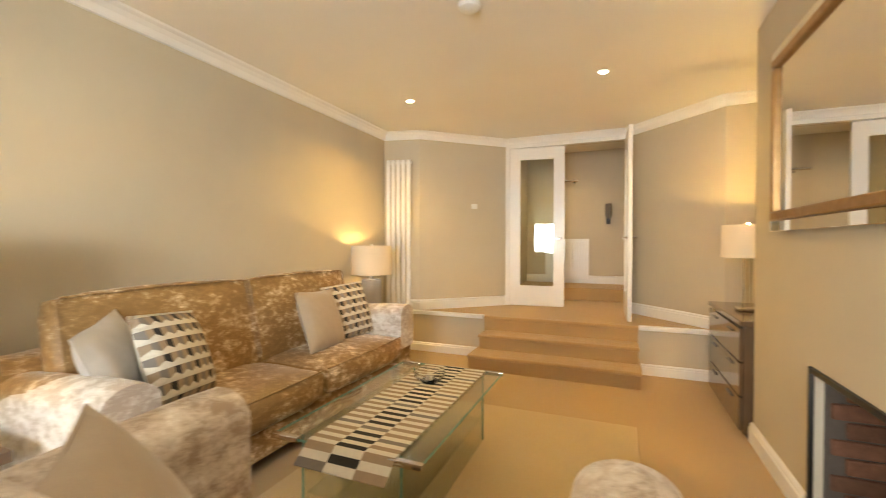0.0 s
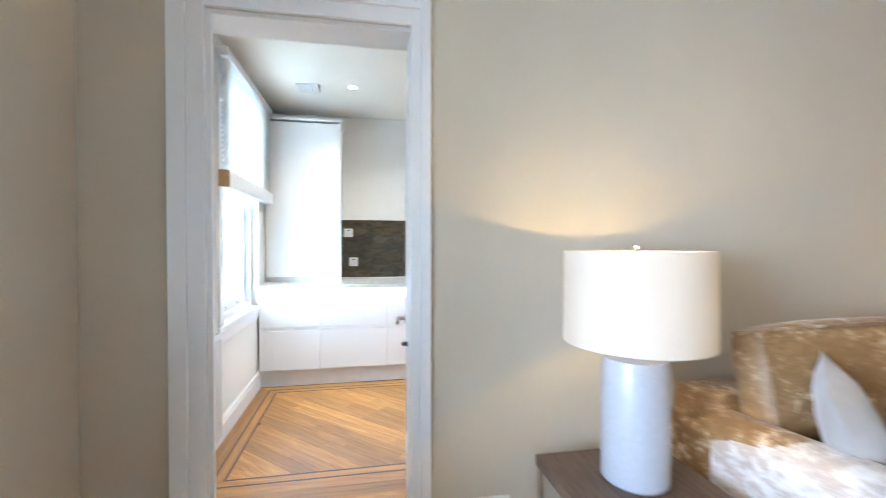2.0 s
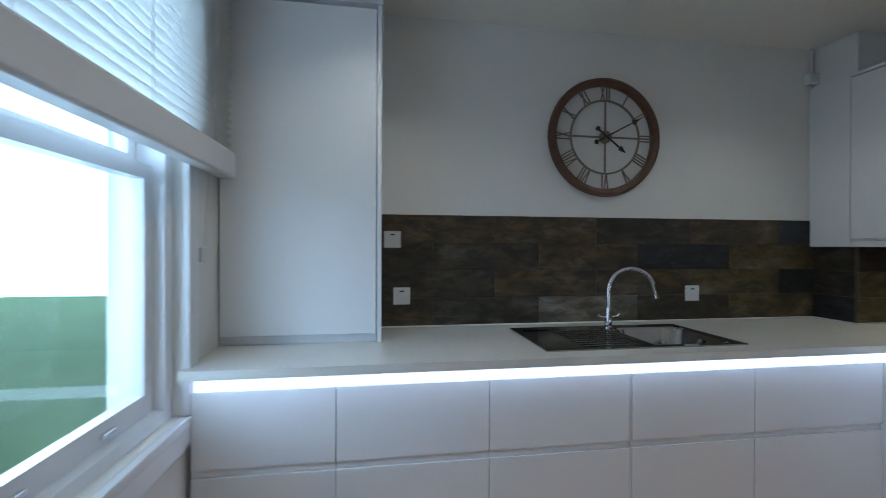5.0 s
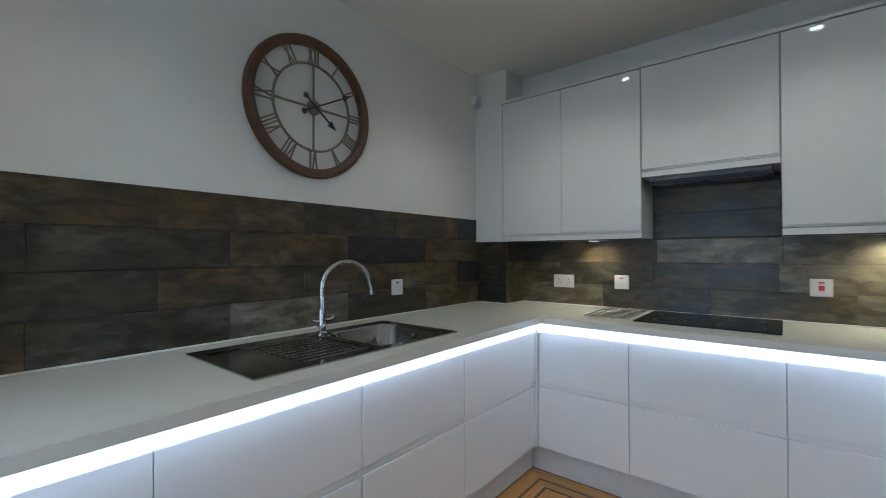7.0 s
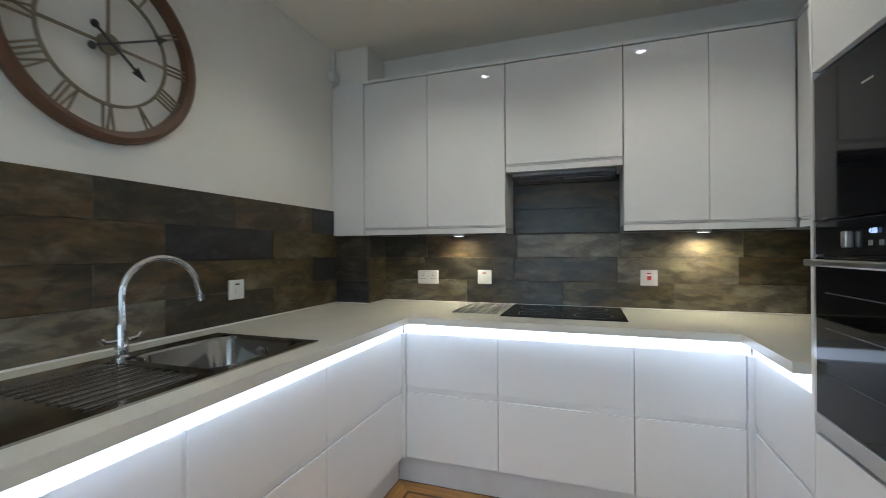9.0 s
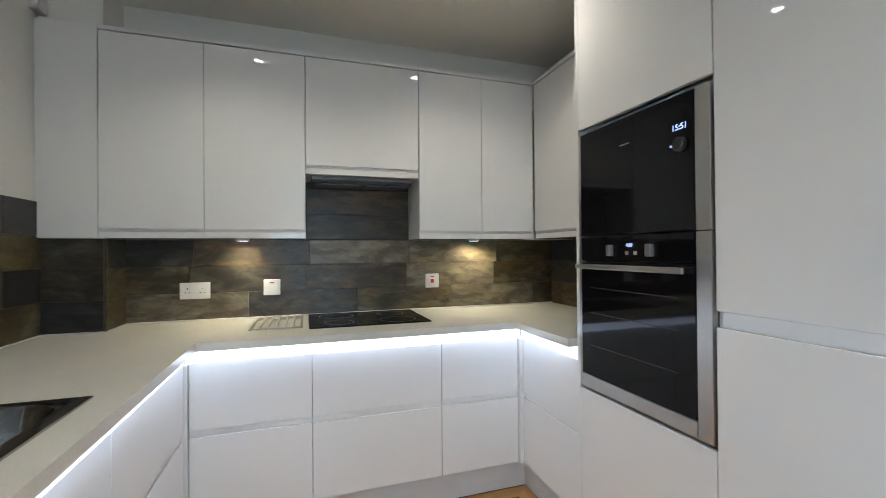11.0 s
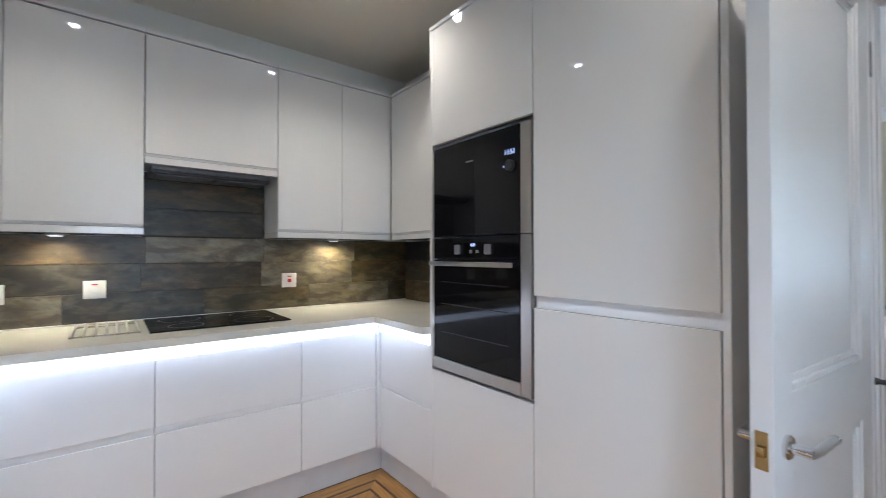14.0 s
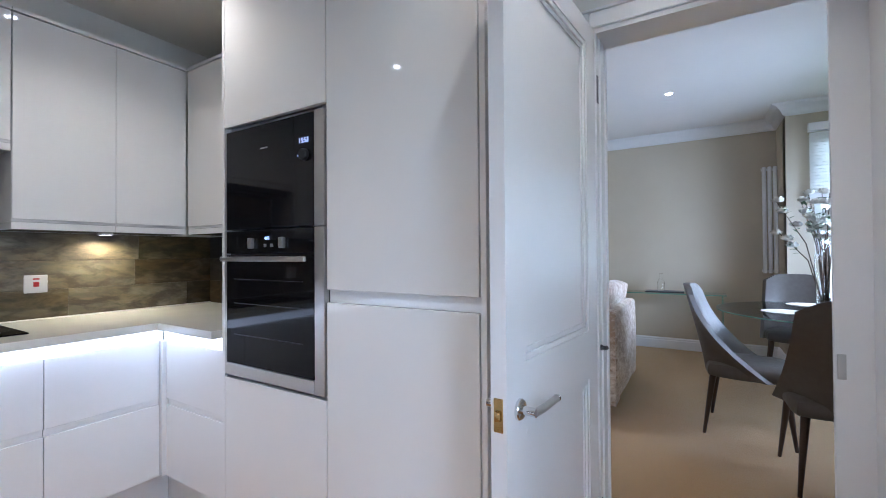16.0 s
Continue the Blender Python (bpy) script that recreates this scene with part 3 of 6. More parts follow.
solo("door_stop", lathe([(0.011, 0), (0.011, 0.006), (0.0075, 0.009), (0.0075, 0.020), (0.010, 0.022), (0.0, 0.030)], (-0.130, DOOR[1] - 0.0185, 0.871), 20, Matrix.Rotation(radians(90), 4, "X")),
     DARK_GREY, "small dark metal door stud on the lining", "door stop")
solo("strike_plate", box(-0.0228, DOOR[0] - 0.010, 0.825, -0.0202, DOOR[0] + 0.012, 0.905, 0.001, 1), STEEL, "steel strike plate on the door lining", "strike plate")


# ---- kitchen units ----
SX, HY, RX = -2.32, 2.31, -0.745
LOW, MID, TOP = (0.158, 0.505), (0.534, 0.817), 0.875


def axis_box(axis, a0, a1, d0, d1, z0, z1, bevel=0.0):
    """A box along a run: axis 'y' runs along y with depth in x, axis 'x' the other way."""
    return box(d0, a0, z0, d1, a1, z1, bevel) if axis == "y" else box(a0, d0, z0, a1, d1, z1, bevel)


def base_unit(axis, a0, a1, front, back, cols=1):
    s = 1 if back > front else -1
    mid, deep = ((a0 + a1) / 2, (front + back) / 2)
    m = Matrix.Translation((deep, mid, 0) if axis == "y" else (mid, deep, 0))
    u = thing("base_cabinet", m, "handleless white gloss base cabinet with two drawer fronts", "kitchen cabinet", "base cabinets")
    part("body", axis_box(axis, a0 + 0.001, a1 - 0.001, front + s * 0.0145, back, 0.15, 0.74), CARCASS, u, smooth=False)
    for z0, z1 in (LOW, MID):
        part("drawer_front", axis_box(axis, a0 + 0.0014, a1 - 0.0014, front, front + s * 0.0095, z0, z1, 0.002), GLOSS, u)
    part("grip_channel", axis_box(axis, a0 + 0.001, a1 - 0.001, front + s * 0.010, front + s * 0.014, LOW[1] + 0.0005, MID[0] - 0.0005), GLOSS, u, smooth=False)
    return u


for a0, a1 in ((-0.70, -0.19), (-0.19, 0.405), (0.405, 1.013), (1.023, 1.61), (1.61, 2.29)):
    unit = base_unit("y", a0, a1, SX, KX0 + 0.02)
    if a0 == 1.023:
        part("filler_strip", box(SX - 0.016, 1.0145, 0.158, SX - 0.003, 1.0215, 0.816), GLOSS, unit)
for a0, a1 in ((-2.305, -1.81), (-1.81, -1.192), (-1.192, -0.765)):
    base_unit("x", a0, a1, HY, KY1 - 0.02)
base_unit("y", 1.815, 2.29, RX, -0.17)
for ax, a0, a1, f, b in (("y", -0.715, 2.36, -2.372, -2.385), ("x", -2.372, -0.70, 2.362, 2.376), ("y", 0.578, 2.362, -0.70, -0.686)):
    solo("plinth", axis_box(ax, a0, a1, min(f, b), max(f, b), 0.002, 0.15, 0.001), CARCASS, "white plinth board under the cabinets", "plinth", "plinths")


def led_run(ax, a0, a1, f, s):
    t = thing("led_strip", Matrix.Translation((f, (a0 + a1) / 2, 0.82) if ax == "y" else ((a0 + a1) / 2, f, 0.82)), "glowing white LED strip below the worktop edge", "light strip", "led strips")
    part("diffuser", axis_box(ax, a0, a1, min(f, f + s * 0.008), max(f, f + s * 0.008), 0.819, 0.870), LED, t, "lit white diffuser", smooth=False)
    part("profile", axis_box(ax, a0, a1, min(f + s * 0.009, f + s * 0.02), max(f + s * 0.009, f + s * 0.02), 0.8185, 0.8745), PLASTIC, t, smooth=False)


led_run("y", -0.69, 2.313, SX - 0.004, -1)
led_run("x", -2.316, -0.749, HY + 0.004, 1)
led_run("y", 1.83, 2.313, RX + 0.004, 1)

for px0, py0, px1, py1 in ((-2.345, 2.291, -2.306, 2.336), (-0.764, 2.291, -0.72, 2.336)):
    solo("corner_post", box(px0, py0, 0.158, px1, py1, 0.816, 0.002), GLOSS, "white gloss corner post between cabinet runs", "corner post", "corner posts")
area_lamp("led_light", (SX + 0.036, 0.79, 0.862), (SX + 0.03, 0.79, 0.0), 2.9, 0.012, 3.4, (0.86, 0.92, 1.0)).matrix_world = pose(SX + 0.036, 0.79, 0.862, 0, 0, 90)
area_lamp("led_light", (-1.53, HY - 0.036, 0.862), (-1.53, HY - 0.03, 0.0), 1.45, 0.012, 1.8, (0.86, 0.92, 1.0)).matrix_world = pose(-1.53, HY - 0.036, 0.862)
area_lamp("led_light", (RX - 0.036, 2.05, 0.862), (RX - 0.03, 2.05, 0.0), 0.42, 0.012, 0.6, (0.86, 0.92, 1.0)).matrix_world = pose(RX - 0.036, 2.05, 0.862, 0, 0, 90)

WX, WY, WRX = -2.268, 2.262, -0.795
wtop = thing("worktop", Matrix.Translation((-2.0, 2.5, TOP)), "cream quartz worktop running round three walls", "worktop")
run_a = bmesh.new()
for r in ((KX0, KY0, WX, 0.675), (KX0, 0.675, -2.845, 1.60), (-2.375, 0.675, WX, 1.60), (KX0, 1.60, WX, KY1)):
    add_box(run_a, r[0], r[1], TOP, r[2], r[3], 0.91)
bmesh.ops.remove_doubles(run_a, verts=run_a.verts, dist=0.0005)
part("sink_run", run_a, WORKTOP, wtop, smooth=False)
part("hob_run", box(WX + 0.0006, WY, TOP, WRX - 0.0006, KY1, 0.91), WORKTOP, wtop, smooth=False)
part("return_run", box(WRX, 1.815, TOP, -0.15, KY1, 0.91), WORKTOP, wtop, smooth=False)
solo("sealant_line", boxes((KX0 + 0.010, -0.02, 0.9102, KX0 + 0.020, 2.70, 0.917), (-2.745, KY1 - 0.020, 0.9102, -0.16, KY1 - 0.010, 0.917), (KX0 + 0.01, 2.682, 0.9102, -2.735, 2.692, 0.917),
                           (-2.738, 2.70, 0.9102, -2.73, 2.93, 0.917), bevel=0.002, segs=1), SEALANT, "white sealant bead along the worktop", "sealant")

# ---- sink and tap ----
sk = thing("kitchen_sink", Matrix.Translation((-2.61, 1.14, 0.91)), "inset stainless steel sink with ribbed drainer", "sink")
rim = bmesh.new()
for r in ((-2.86, 0.66, -2.36, 0.70), (-2.86, 1.585, -2.36, 1.615), (-2.86, 0.70, -2.79, 1.585), (-2.395, 0.70, -2.36, 1.585), (-2.79, 1.145, -2.395, 1.18)):
    add_box(rim, r[0], r[1], 0.907, r[2], r[3], 0.9155)
part("rim", rim, SINK, sk, smooth=False)
part("drainer", boxes((-2.79, 0.70, 0.895, -2.395, 1.145, 0.9115)), SINK, sk, smooth=False)
for i in range(9):
    x = -2.755 + i * 0.04
    part("rib", box(x, 0.86, 0.9115, x + 0.014, 1.14, 0.9165, 0.004), SINK, sk)


def loft_bowl(x0, x1, y0, y1, z0, z1, r, inset):
    bm = bmesh.new()
    rings = []
    for z, k, rr in ((z1, 0.0, r), (z1 - 0.012, 0.006, r), (z0 + 0.03, inset, r * 0.95), (z0 + 0.008, inset + 0.012, r * 0.85), (z0, inset + 0.035, r * 0.6)):
        ring = []
        for cx, cy, a0 in ((x1 - k - rr, y1 - k - rr, 0), (x0 + k + rr, y1 - k - rr, 90), (x0 + k + rr, y0 + k + rr, 180), (x1 - k - rr, y0 + k + rr, 270)):
            for j in range(7):
                a = radians(a0 + 15 * j)
                ring.append(bm.verts.new((cx + rr * math.cos(a), cy + rr * math.sin(a), z)))
        rings.append(ring)
    for a, b in zip(rings, rings[1:]):
        for i in range(len(a)):
            j = (i + 1) % len(a)
            bm.faces.new((a[i], a[j], b[j], b[i]))
    bm.faces.new(rings[-1])
    return bm


part("bowl", loft_bowl(-2.79, -2.395, 1.18, 1.585, 0.76, 0.9152, 0.09, 0.02), SINK, sk, "deep rounded bowl")
part("waste", lathe([(0.0, 0), (0.040, 0.0), (0.044, 0.003), (0.03, 0.005), (0.0, 0.004)], (-2.60, 1.385, 0.761), 24), CHROME, sk)
part("overflow", lathe([(0.018, 0), (0.018, 0.003), (0, 0.004)], (-2.59, 1.566, 0.87), 16, Matrix.Rotation(radians(90), 4, "X")), CHROME, sk)
tp = thing("mixer_tap", Matrix.Translation((-2.80, 1.19, 0.915)), "tall chrome swan-neck mixer tap", "tap")
part("body", lathe([(0.027, 0.9158), (0.027, 0.922), (0.019, 0.928), (0.017, 1.02), (0.0135, 1.03), (0.0, 1.031)], (-2.80, 1.19, 0), 28), CHROME, tp)
arch = [(-2.80, 1.19, 1.02), (-2.80, 1.19, 1.12)]
dx, dy = 0.30, 0.954
for i in range(0, 17):
    a = math.pi * i / 16 * 0.93
    k = 0.115 * (1 - math.cos(a))
    arch.append((-2.80 + dx * k, 1.19 + dy * k, 1.12 + 0.115 * math.sin(a)))
arch.append((arch[-1][0] + 0.004 * dx, arch[-1][1] + 0.012 * dy, 1.10))
part("spout", tube(arch, 0.011, 16), CHROME, tp)
part("nozzle", tube([arch[-1], (arch[-1][0] + 0.001, arch[-1][1] + 0.003, 1.078)], 0.0125, 16), CHROME, tp)
for s in (-1, 1):
    part("tap_lever", tube([(-2.80, 1.19 + s * 0.018, 0.972), (-2.80, 1.19 + s * 0.05, 0.975), (-2.80, 1.19 + s * 0.062, 0.99)], [0.009, 0.008, 0.006], 12), CHROME, tp)

# ---- hob, rack ----
hob = thing("induction_hob", Matrix.Translation((-1.51, 2.68, 0.91)), "black glass induction hob set on the worktop", "hob")
part("glass", box(-1.822, 2.43, 0.9105, -1.205, 2.905, 0.917, 0.002), BLACK_GLASS, hob)
for x, y, r in ((-1.67, 2.55, 0.075), (-1.67, 2.78, 0.095), (-1.36, 2.55, 0.095), (-1.36, 2.78, 0.075)):
    part("zone_ring", lathe([(r, 0.9171), (r, 0.9174), (r - 0.003, 0.9174), (r - 0.003, 0.9171), (r, 0.9171)], (x, y, 0), 40), DARK_GREY, hob)
rack = thing("trivet_rack", Matrix.Translation((-1.96, 2.66, 0.91)), "stainless steel bar trivet set in the worktop", "trivet")
for i in range(7):
    x = -2.085 + i * 0.038
    part("bar", tube([(x, 2.45, 0.921), (x, 2.86, 0.921)], 0.0055, 10), STEEL, rack)
for y in (2.50, 2.80):
    part("cross_bar", tube([(-2.092, y, 0.9145), (-1.85, y, 0.9145)], 0.0042, 10), STEEL, rack)

# ---- wall units ----
WF, WB, WT = 2.665, 1.356, 2.338


def wall_unit(axis, a0, a1, front, back, z0=WB, label="white gloss handleless wall cabinet", doors=1):
    s = 1 if back > front else -1
    m = Matrix.Translation(((front + back) / 2, (a0 + a1) / 2, z0) if axis == "y" else ((a0 + a1) / 2, (front + back) / 2, z0))
    u = thing("wall_cabinet", m, label, "kitchen cabinet", "wall cabinets")
    part("body", axis_box(axis, a0 + 0.001, a1 - 0.001, min(front + s * 0.010, back), max(front + s * 0.010, back), z0 + 0.035, WT - 0.002), CARCASS, u, smooth=False)
    part("door", axis_box(axis, a0 + 0.0014, a1 - 0.0014, min(front, front + s * 0.009), max(front, front + s * 0.009), z0 + 0.046, WT - 0.006, 0.0025), GLOSS, u)
    part("pelmet", axis_box(axis, a0, a1, min(front + s * 0.006, back), max(front + s * 0.006, back), z0, z0 + 0.033, 0.002), GLOSS, u)
    part("shadow_gap", axis_box(axis, a0, a1, min(front + s * 0.012, back), max(front + s * 0.012, back), WT - 0.0018, WT - 0.0002), DARK_GREY, u)
    part("top_trim", axis_box(axis, a0, a1, min(front - s * 0.004, back), max(front - s * 0.004, back), WT, WT + 0.018, 0.002), GLOSS, u)
    return u


for a0, a1 in ((-2.755, -2.315), (-2.315, -1.834), (-1.204, -0.81), (-0.81, -0.452)):
    unit = wall_unit("x", a0, a1, WF, KY1 - 0.002)
    if a0 == -2.755:
        part("filler_panel", boxes((KX0 + 0.002, WF, WB, -2.757, WF + 0.02, WT + 0.016), (KX0 + 0.002, WF + 0.02, WB, -2.757, 2.698, WB + 0.033), bevel=0.002), GLOSS, unit)
wall_unit("x", -1.832, -1.206, WF, KY1 - 0.002, 1.705, "short white gloss wall cabinet over the hob")
wall_unit("y", 1.815, 2.66, -0.45, -0.152)
hd = thing("cooker_hood", Matrix.Translation((-1.52, 2.8, 1.66)), "slim steel cooker hood under the wall cabinet", "cooker hood")
part("canopy", box(-1.805, 2.72, 1.668, -1.235, 2.925, 1.704, 0.004), DARK_GREY, hd)
for x0, x1 in ((-1.78, -1.53), (-1.51, -1.26)):
    part("filter", box(x0, 2.74, 1.661, x1, 2.89, 1.6675, 0.002), DARK_STEEL, hd)
part("visor", box(-1.80, 2.700, 1.682, -1.24, 2.719, 1.702, 0.003), DARK_STEEL, hd)
for x in (-2.16, -0.80):
    l = thing("cabinet_light", Matrix.Translation((x, 2.82, WB)), "small round light under the wall cabinet", "light", "cabinet lights")
    part("ring", lathe([(0.033, WB - 0.010), (0.035, WB - 0.002), (0.035, WB - 0.0005), (0.0, WB - 0.0005)], (x, 2.82, 0), 24), STEEL, l)
    part("lens", lathe([(0.0, WB - 0.0108), (0.026, WB - 0.0108), (0.026, WB - 0.0102), (0, WB - 0.0102)], (x, 2.82, 0), 20), SPOT_GLOW, l)
    down_light((x, 2.83, WB - 0.016), 30, (1.0, 0.78, 0.42), 165)

# ---- tall units ----
TF, TB = -0.748, -0.17
OF = TF + 0.018
tall = thing("oven_housing", Matrix.Translation((-0.46, 1.49, 0)), "tall white gloss cabinet holding two built-in ovens", "kitchen cabinet")
part("side_panel", box(TF, 1.795, 0.15, TB, 1.813, 2.338), GLOSS, tall)
part("side_panel", box(TF + 0.022, 1.18, 0.15, TB, 1.186, 2.338), CARCASS, tall)
part("back_panel", box(TB - 0.03, 1.19, 0.15, TB, 1.79, 2.335), CARCASS, tall)
part("shelf", box(TF + 0.03, 1.187, 1.757, TB - 0.03, 1.794, 1.775), CARCASS, tall)
part("door", box(TF, 1.183, 1.778, TF + 0.02, 1.794, 2.335, 0.0025), GLOSS, tall, "white gloss flap door")
part("door", box(TF, 1.183, 0.158, TF + 0.02, 1.794, 0.712, 0.0025), GLOSS, tall, "white gloss lower door")
part("top_trim", box(TF - 0.004, 1.183, 2.338, TB, 1.813, 2.356, 0.002), GLOSS, tall)
fr = thing("tall_fridge_cabinet", Matrix.Translation((-0.46, 0.88, 0)), "tall white gloss cabinet with two handleless doors", "kitchen cabinet")
part("body", box(TF + 0.045, 0.58, 0.15, TB, 1.178, 2.335), CARCASS, fr, smooth=False)
part("door", box(TF, 0.579, 1.107, TF + 0.02, 1.179, 2.335, 0.0025), GLOSS, fr)
part("door", box(TF, 0.579, 0.158, TF + 0.02, 1.179, 1.062, 0.0025), GLOSS, fr)
part("grip_channel", box(TF + 0.0205, 0.58, 1.045, TF + 0.043, 1.178, 1.122), GLOSS, fr, smooth=False)
part("top_trim", box(TF - 0.004, 0.56, 2.338, TB, 1.181, 2.356, 0.002), GLOSS, fr)
solo("end_panel", box(TF + 0.002, 0.556, 0.002, TB, 0.575, 2.336, 0.002), GLOSS, "white gloss end panel beside the tall cabinet", "panel")


def seg_text(text, size, at, material, parent, name="clock_digits"):
    cu = bpy.data.curves.new(name, "FONT")
    cu.body, cu.size, cu.extrude = text, size, 0.0004
    tmp = new(name, cu)
    bpy.context.view_layer.update()
    me = bpy.data.meshes.new_from_object(tmp.evaluated_get(bpy.context.evaluated_depsgraph_get()))
    bpy.data.objects.remove(tmp)
    me.materials.clear()
    me.materials.append(material)
    ob = new(name, me)
    ob.parent = parent
    ob.matrix_local = WORLD_OF[parent].inverted() @ at
    WORLD_OF[ob] = at
    return ob


DIGIT = glow("display_digits", (0.55, 0.65, 1.0), 3.0)
face_at = lambda y, z: Matrix.Translation((OF - 0.0265, y, z)) @ Matrix(((0, 0, -1, 0), (-1, 0, 0, 0), (0, 1, 0, 0), (0, 0, 0, 1)))
mw = thing("built_in_microwave", Matrix.Translation((-0.5, 1.49, 1.338)), "built-in black glass combination microwave", "microwave")
part("body", box(TF + 0.02, 1.192, 1.338, TB - 0.04, 1.788, 1.752), DARK_GREY, mw, smooth=False)
part("door_glass", box(OF - 0.022, 1.238, 1.338, TF + 0.019, 1.775, 1.754, 0.003), BLACK_GLASS, mw)
part("side_trim", box(OF - 0.024, 1.186, 1.336, TF + 0.019, 1.236, 1.755, 0.003), STEEL, mw)
part("side_trim", box(OF - 0.02, 1.777, 1.336, TF + 0.019, 1.792, 1.755, 0.003), STEEL, mw)
part("knob", lathe([(0.022, 0), (0.022, 0.012), (0.019, 0.016), (0.0, 0.016)], (OF - 0.022, 1.285, 1.60), 28, Matrix.Rotation(radians(-90), 4, "Y")), BLACK, mw)
seg_text("15:51", 0.026, face_at(1.315, 1.645), DIGIT, mw)
part("logo_bar", box(OF - 0.0235, 1.50, 1.655, OF - 0.0222, 1.545, 1.660), STEEL, mw, smooth=False)
part("button", box(OF - 0.0245, 1.312, 1.598, OF - 0.0222, 1.324, 1.604, 0.0005, 1), DIGIT, mw, smooth=False)
ov = thing("built_in_oven", Matrix.Translation((-0.5, 1.49, 0.725)), "built-in single oven with black glass door", "oven")
part("body", box(TF + 0.02, 1.192, 0.728, TB - 0.04, 1.788, 1.330), DARK_GREY, ov, smooth=False)
part("control_panel", box(OF - 0.022, 1.238, 1.238, TF + 0.019, 1.775, 1.333, 0.003), BLACK_GLASS, ov)
part("door_glass", box(OF - 0.022, 1.238, 0.778, TF + 0.019, 1.775, 1.232, 0.003), BLACK_GLASS, ov)
part("side_trim", box(OF - 0.024, 1.186, 0.726, TF + 0.019, 1.236, 1.333, 0.003), STEEL, ov)
part("side_trim", box(OF - 0.02, 1.777, 0.726, TF + 0.019, 1.792, 1.333, 0.003), STEEL, ov)
part("bottom_trim", box(OF - 0.023, 1.238, 0.726, TF + 0.019, 1.775, 0.776, 0.003), STEEL, ov)
hl = part("handle", boxes((OF - 0.050, 1.262, 1.206, OF - 0.036, 1.782, 1.226), bevel=0.005, segs=3), STEEL, ov, "flat steel bar handle")
for y in (1.30, 1.74):
    part("handle_post", box(OF - 0.036, y, 1.210, OF - 0.021, y + 0.014, 1.222, 0.002), STEEL, hl)
for y in (1.405, 1.595):
    part("knob", box(OF - 0.040, y - 0.012, 1.258, OF - 0.021, y + 0.012, 1.300, 0.004), STEEL, ov)
seg_text("4:00", 0.018, face_at(1.515, 1.292), DIGIT, ov)
for y in (1.475, 1.515):
    part("button", box(OF - 0.0245, y - 0.008, 1.263, OF - 0.0222, y + 0.008, 1.276, 0.001, 1), STEEL, ov)
for z in (0.90, 1.03, 1.13):
    part("oven_shelf", box(OF - 0.0232, 1.30, z, OF - 0.0222, 1.72, z + 0.003), DARK_GREY, ov, smooth=False)

# ---- dresser unit on the worktop ----
dr = thing("worktop_dresser_cabinet", Matrix.Translation((-2.82, -0.37, 0.91)), "tall white gloss cabinet standing on the worktop", "kitchen cabinet")
part("body", box(KX0 + 0.002, -0.715, 0.911, -2.656, -0.042, 2.43), CARCASS, dr, smooth=False)
part("door", box(-2.654, -0.712, 0.952, -2.634, -0.044, 2.425, 0.0025), GLOSS, dr)
part("end_panel", box(KX0 + 0.002, -0.040, 0.911, -2.630, -0.020, 2.44, 0.002), GLOSS, dr)
part("top_trim", box(KX0 + 0.002, -0.716, 2.441, -2.622, -0.016, 2.470, 0.003), GLOSS, dr)

# ---- wall clock ----
CX, CY, CZ = -2.955, 1.262, 1.985
facing = Matrix.Translation((KX0 + 0.004, CY, CZ)) @ Matrix(((0, 0, 1, 0), (1, 0, 0, 0), (0, 1, 0, 0), (0, 0, 0, 1)))
ck = thing("wall_clock", facing, "large round skeleton wall clock with roman numerals", "clock")
RC = 0.342
part("rim", lathe([(RC - 0.045, 0.0), (RC, 0.0), (RC + 0.003, 0.012), (RC - 0.004, 0.034), (RC - 0.020, 0.042), (RC - 0.040, 0.034), (RC - 0.046, 0.012), (RC - 0.045, 0.0)], steps=72), CLOCK_WOOD, ck, "dark brown wooden rim", world=False)
part("inner_ring", lathe([(0.206, 0.016), (0.216, 0.016), (0.216, 0.024), (0.206, 0.024), (0.206, 0.016)], steps=64), CLOCK_METAL, ck, world=False)
part("hub", lathe([(0.0, 0.014), (0.036, 0.014), (0.036, 0.03), (0.030, 0.034), (0.0, 0.035)], steps=32), CLOCK_METAL, ck, world=False)
for a in (0, 90, 180, 270):
    part("spoke", box(0.03, -0.005, 0.017, 0.21, 0.005, 0.022, m=Matrix.Rotation(radians(a), 4, "Z")), CLOCK_METAL, ck, world=False, smooth=False)
NUM = ("XII", "I", "II", "III", "IIII", "V", "VI", "VII", "VIII", "IX", "X", "XI")
for h, s in enumerate(NUM):
    bm = bmesh.new()
    wid = {"I": 0.016, "V": 0.034, "X": 0.034}
    tot = sum(wid[c] for c in s)
    x = -tot / 2
    for c in s:
        w = wid[c]
        xc = x + w / 2
        if c == "I":
            add_box(bm, xc - 0.0035, 0.214, 0.016, xc + 0.0035, 0.30, 0.022)
        else:
            for sgn in (-1, 1):
                tilt = math.atan2(0.022 if c == "X" else 0.011, 0.086)
                off = 0 if c == "X" else sgn * 0.006
                add_box(bm, -0.0033, -0.044, 0.016, 0.0033, 0.044, 0.022, m=Matrix.Translation((xc + off, 0.257, 0)) @ Matrix.Rotation(sgn * tilt * (1 if c == "X" else -1), 4, "Z"))
        x += w
    bmesh.ops.transform(bm, matrix=Matrix.Rotation(radians(-30 * h), 4, "Z"), verts=bm.verts)
    part("numeral", bm, CLOCK_METAL, ck, world=False, smooth=False)
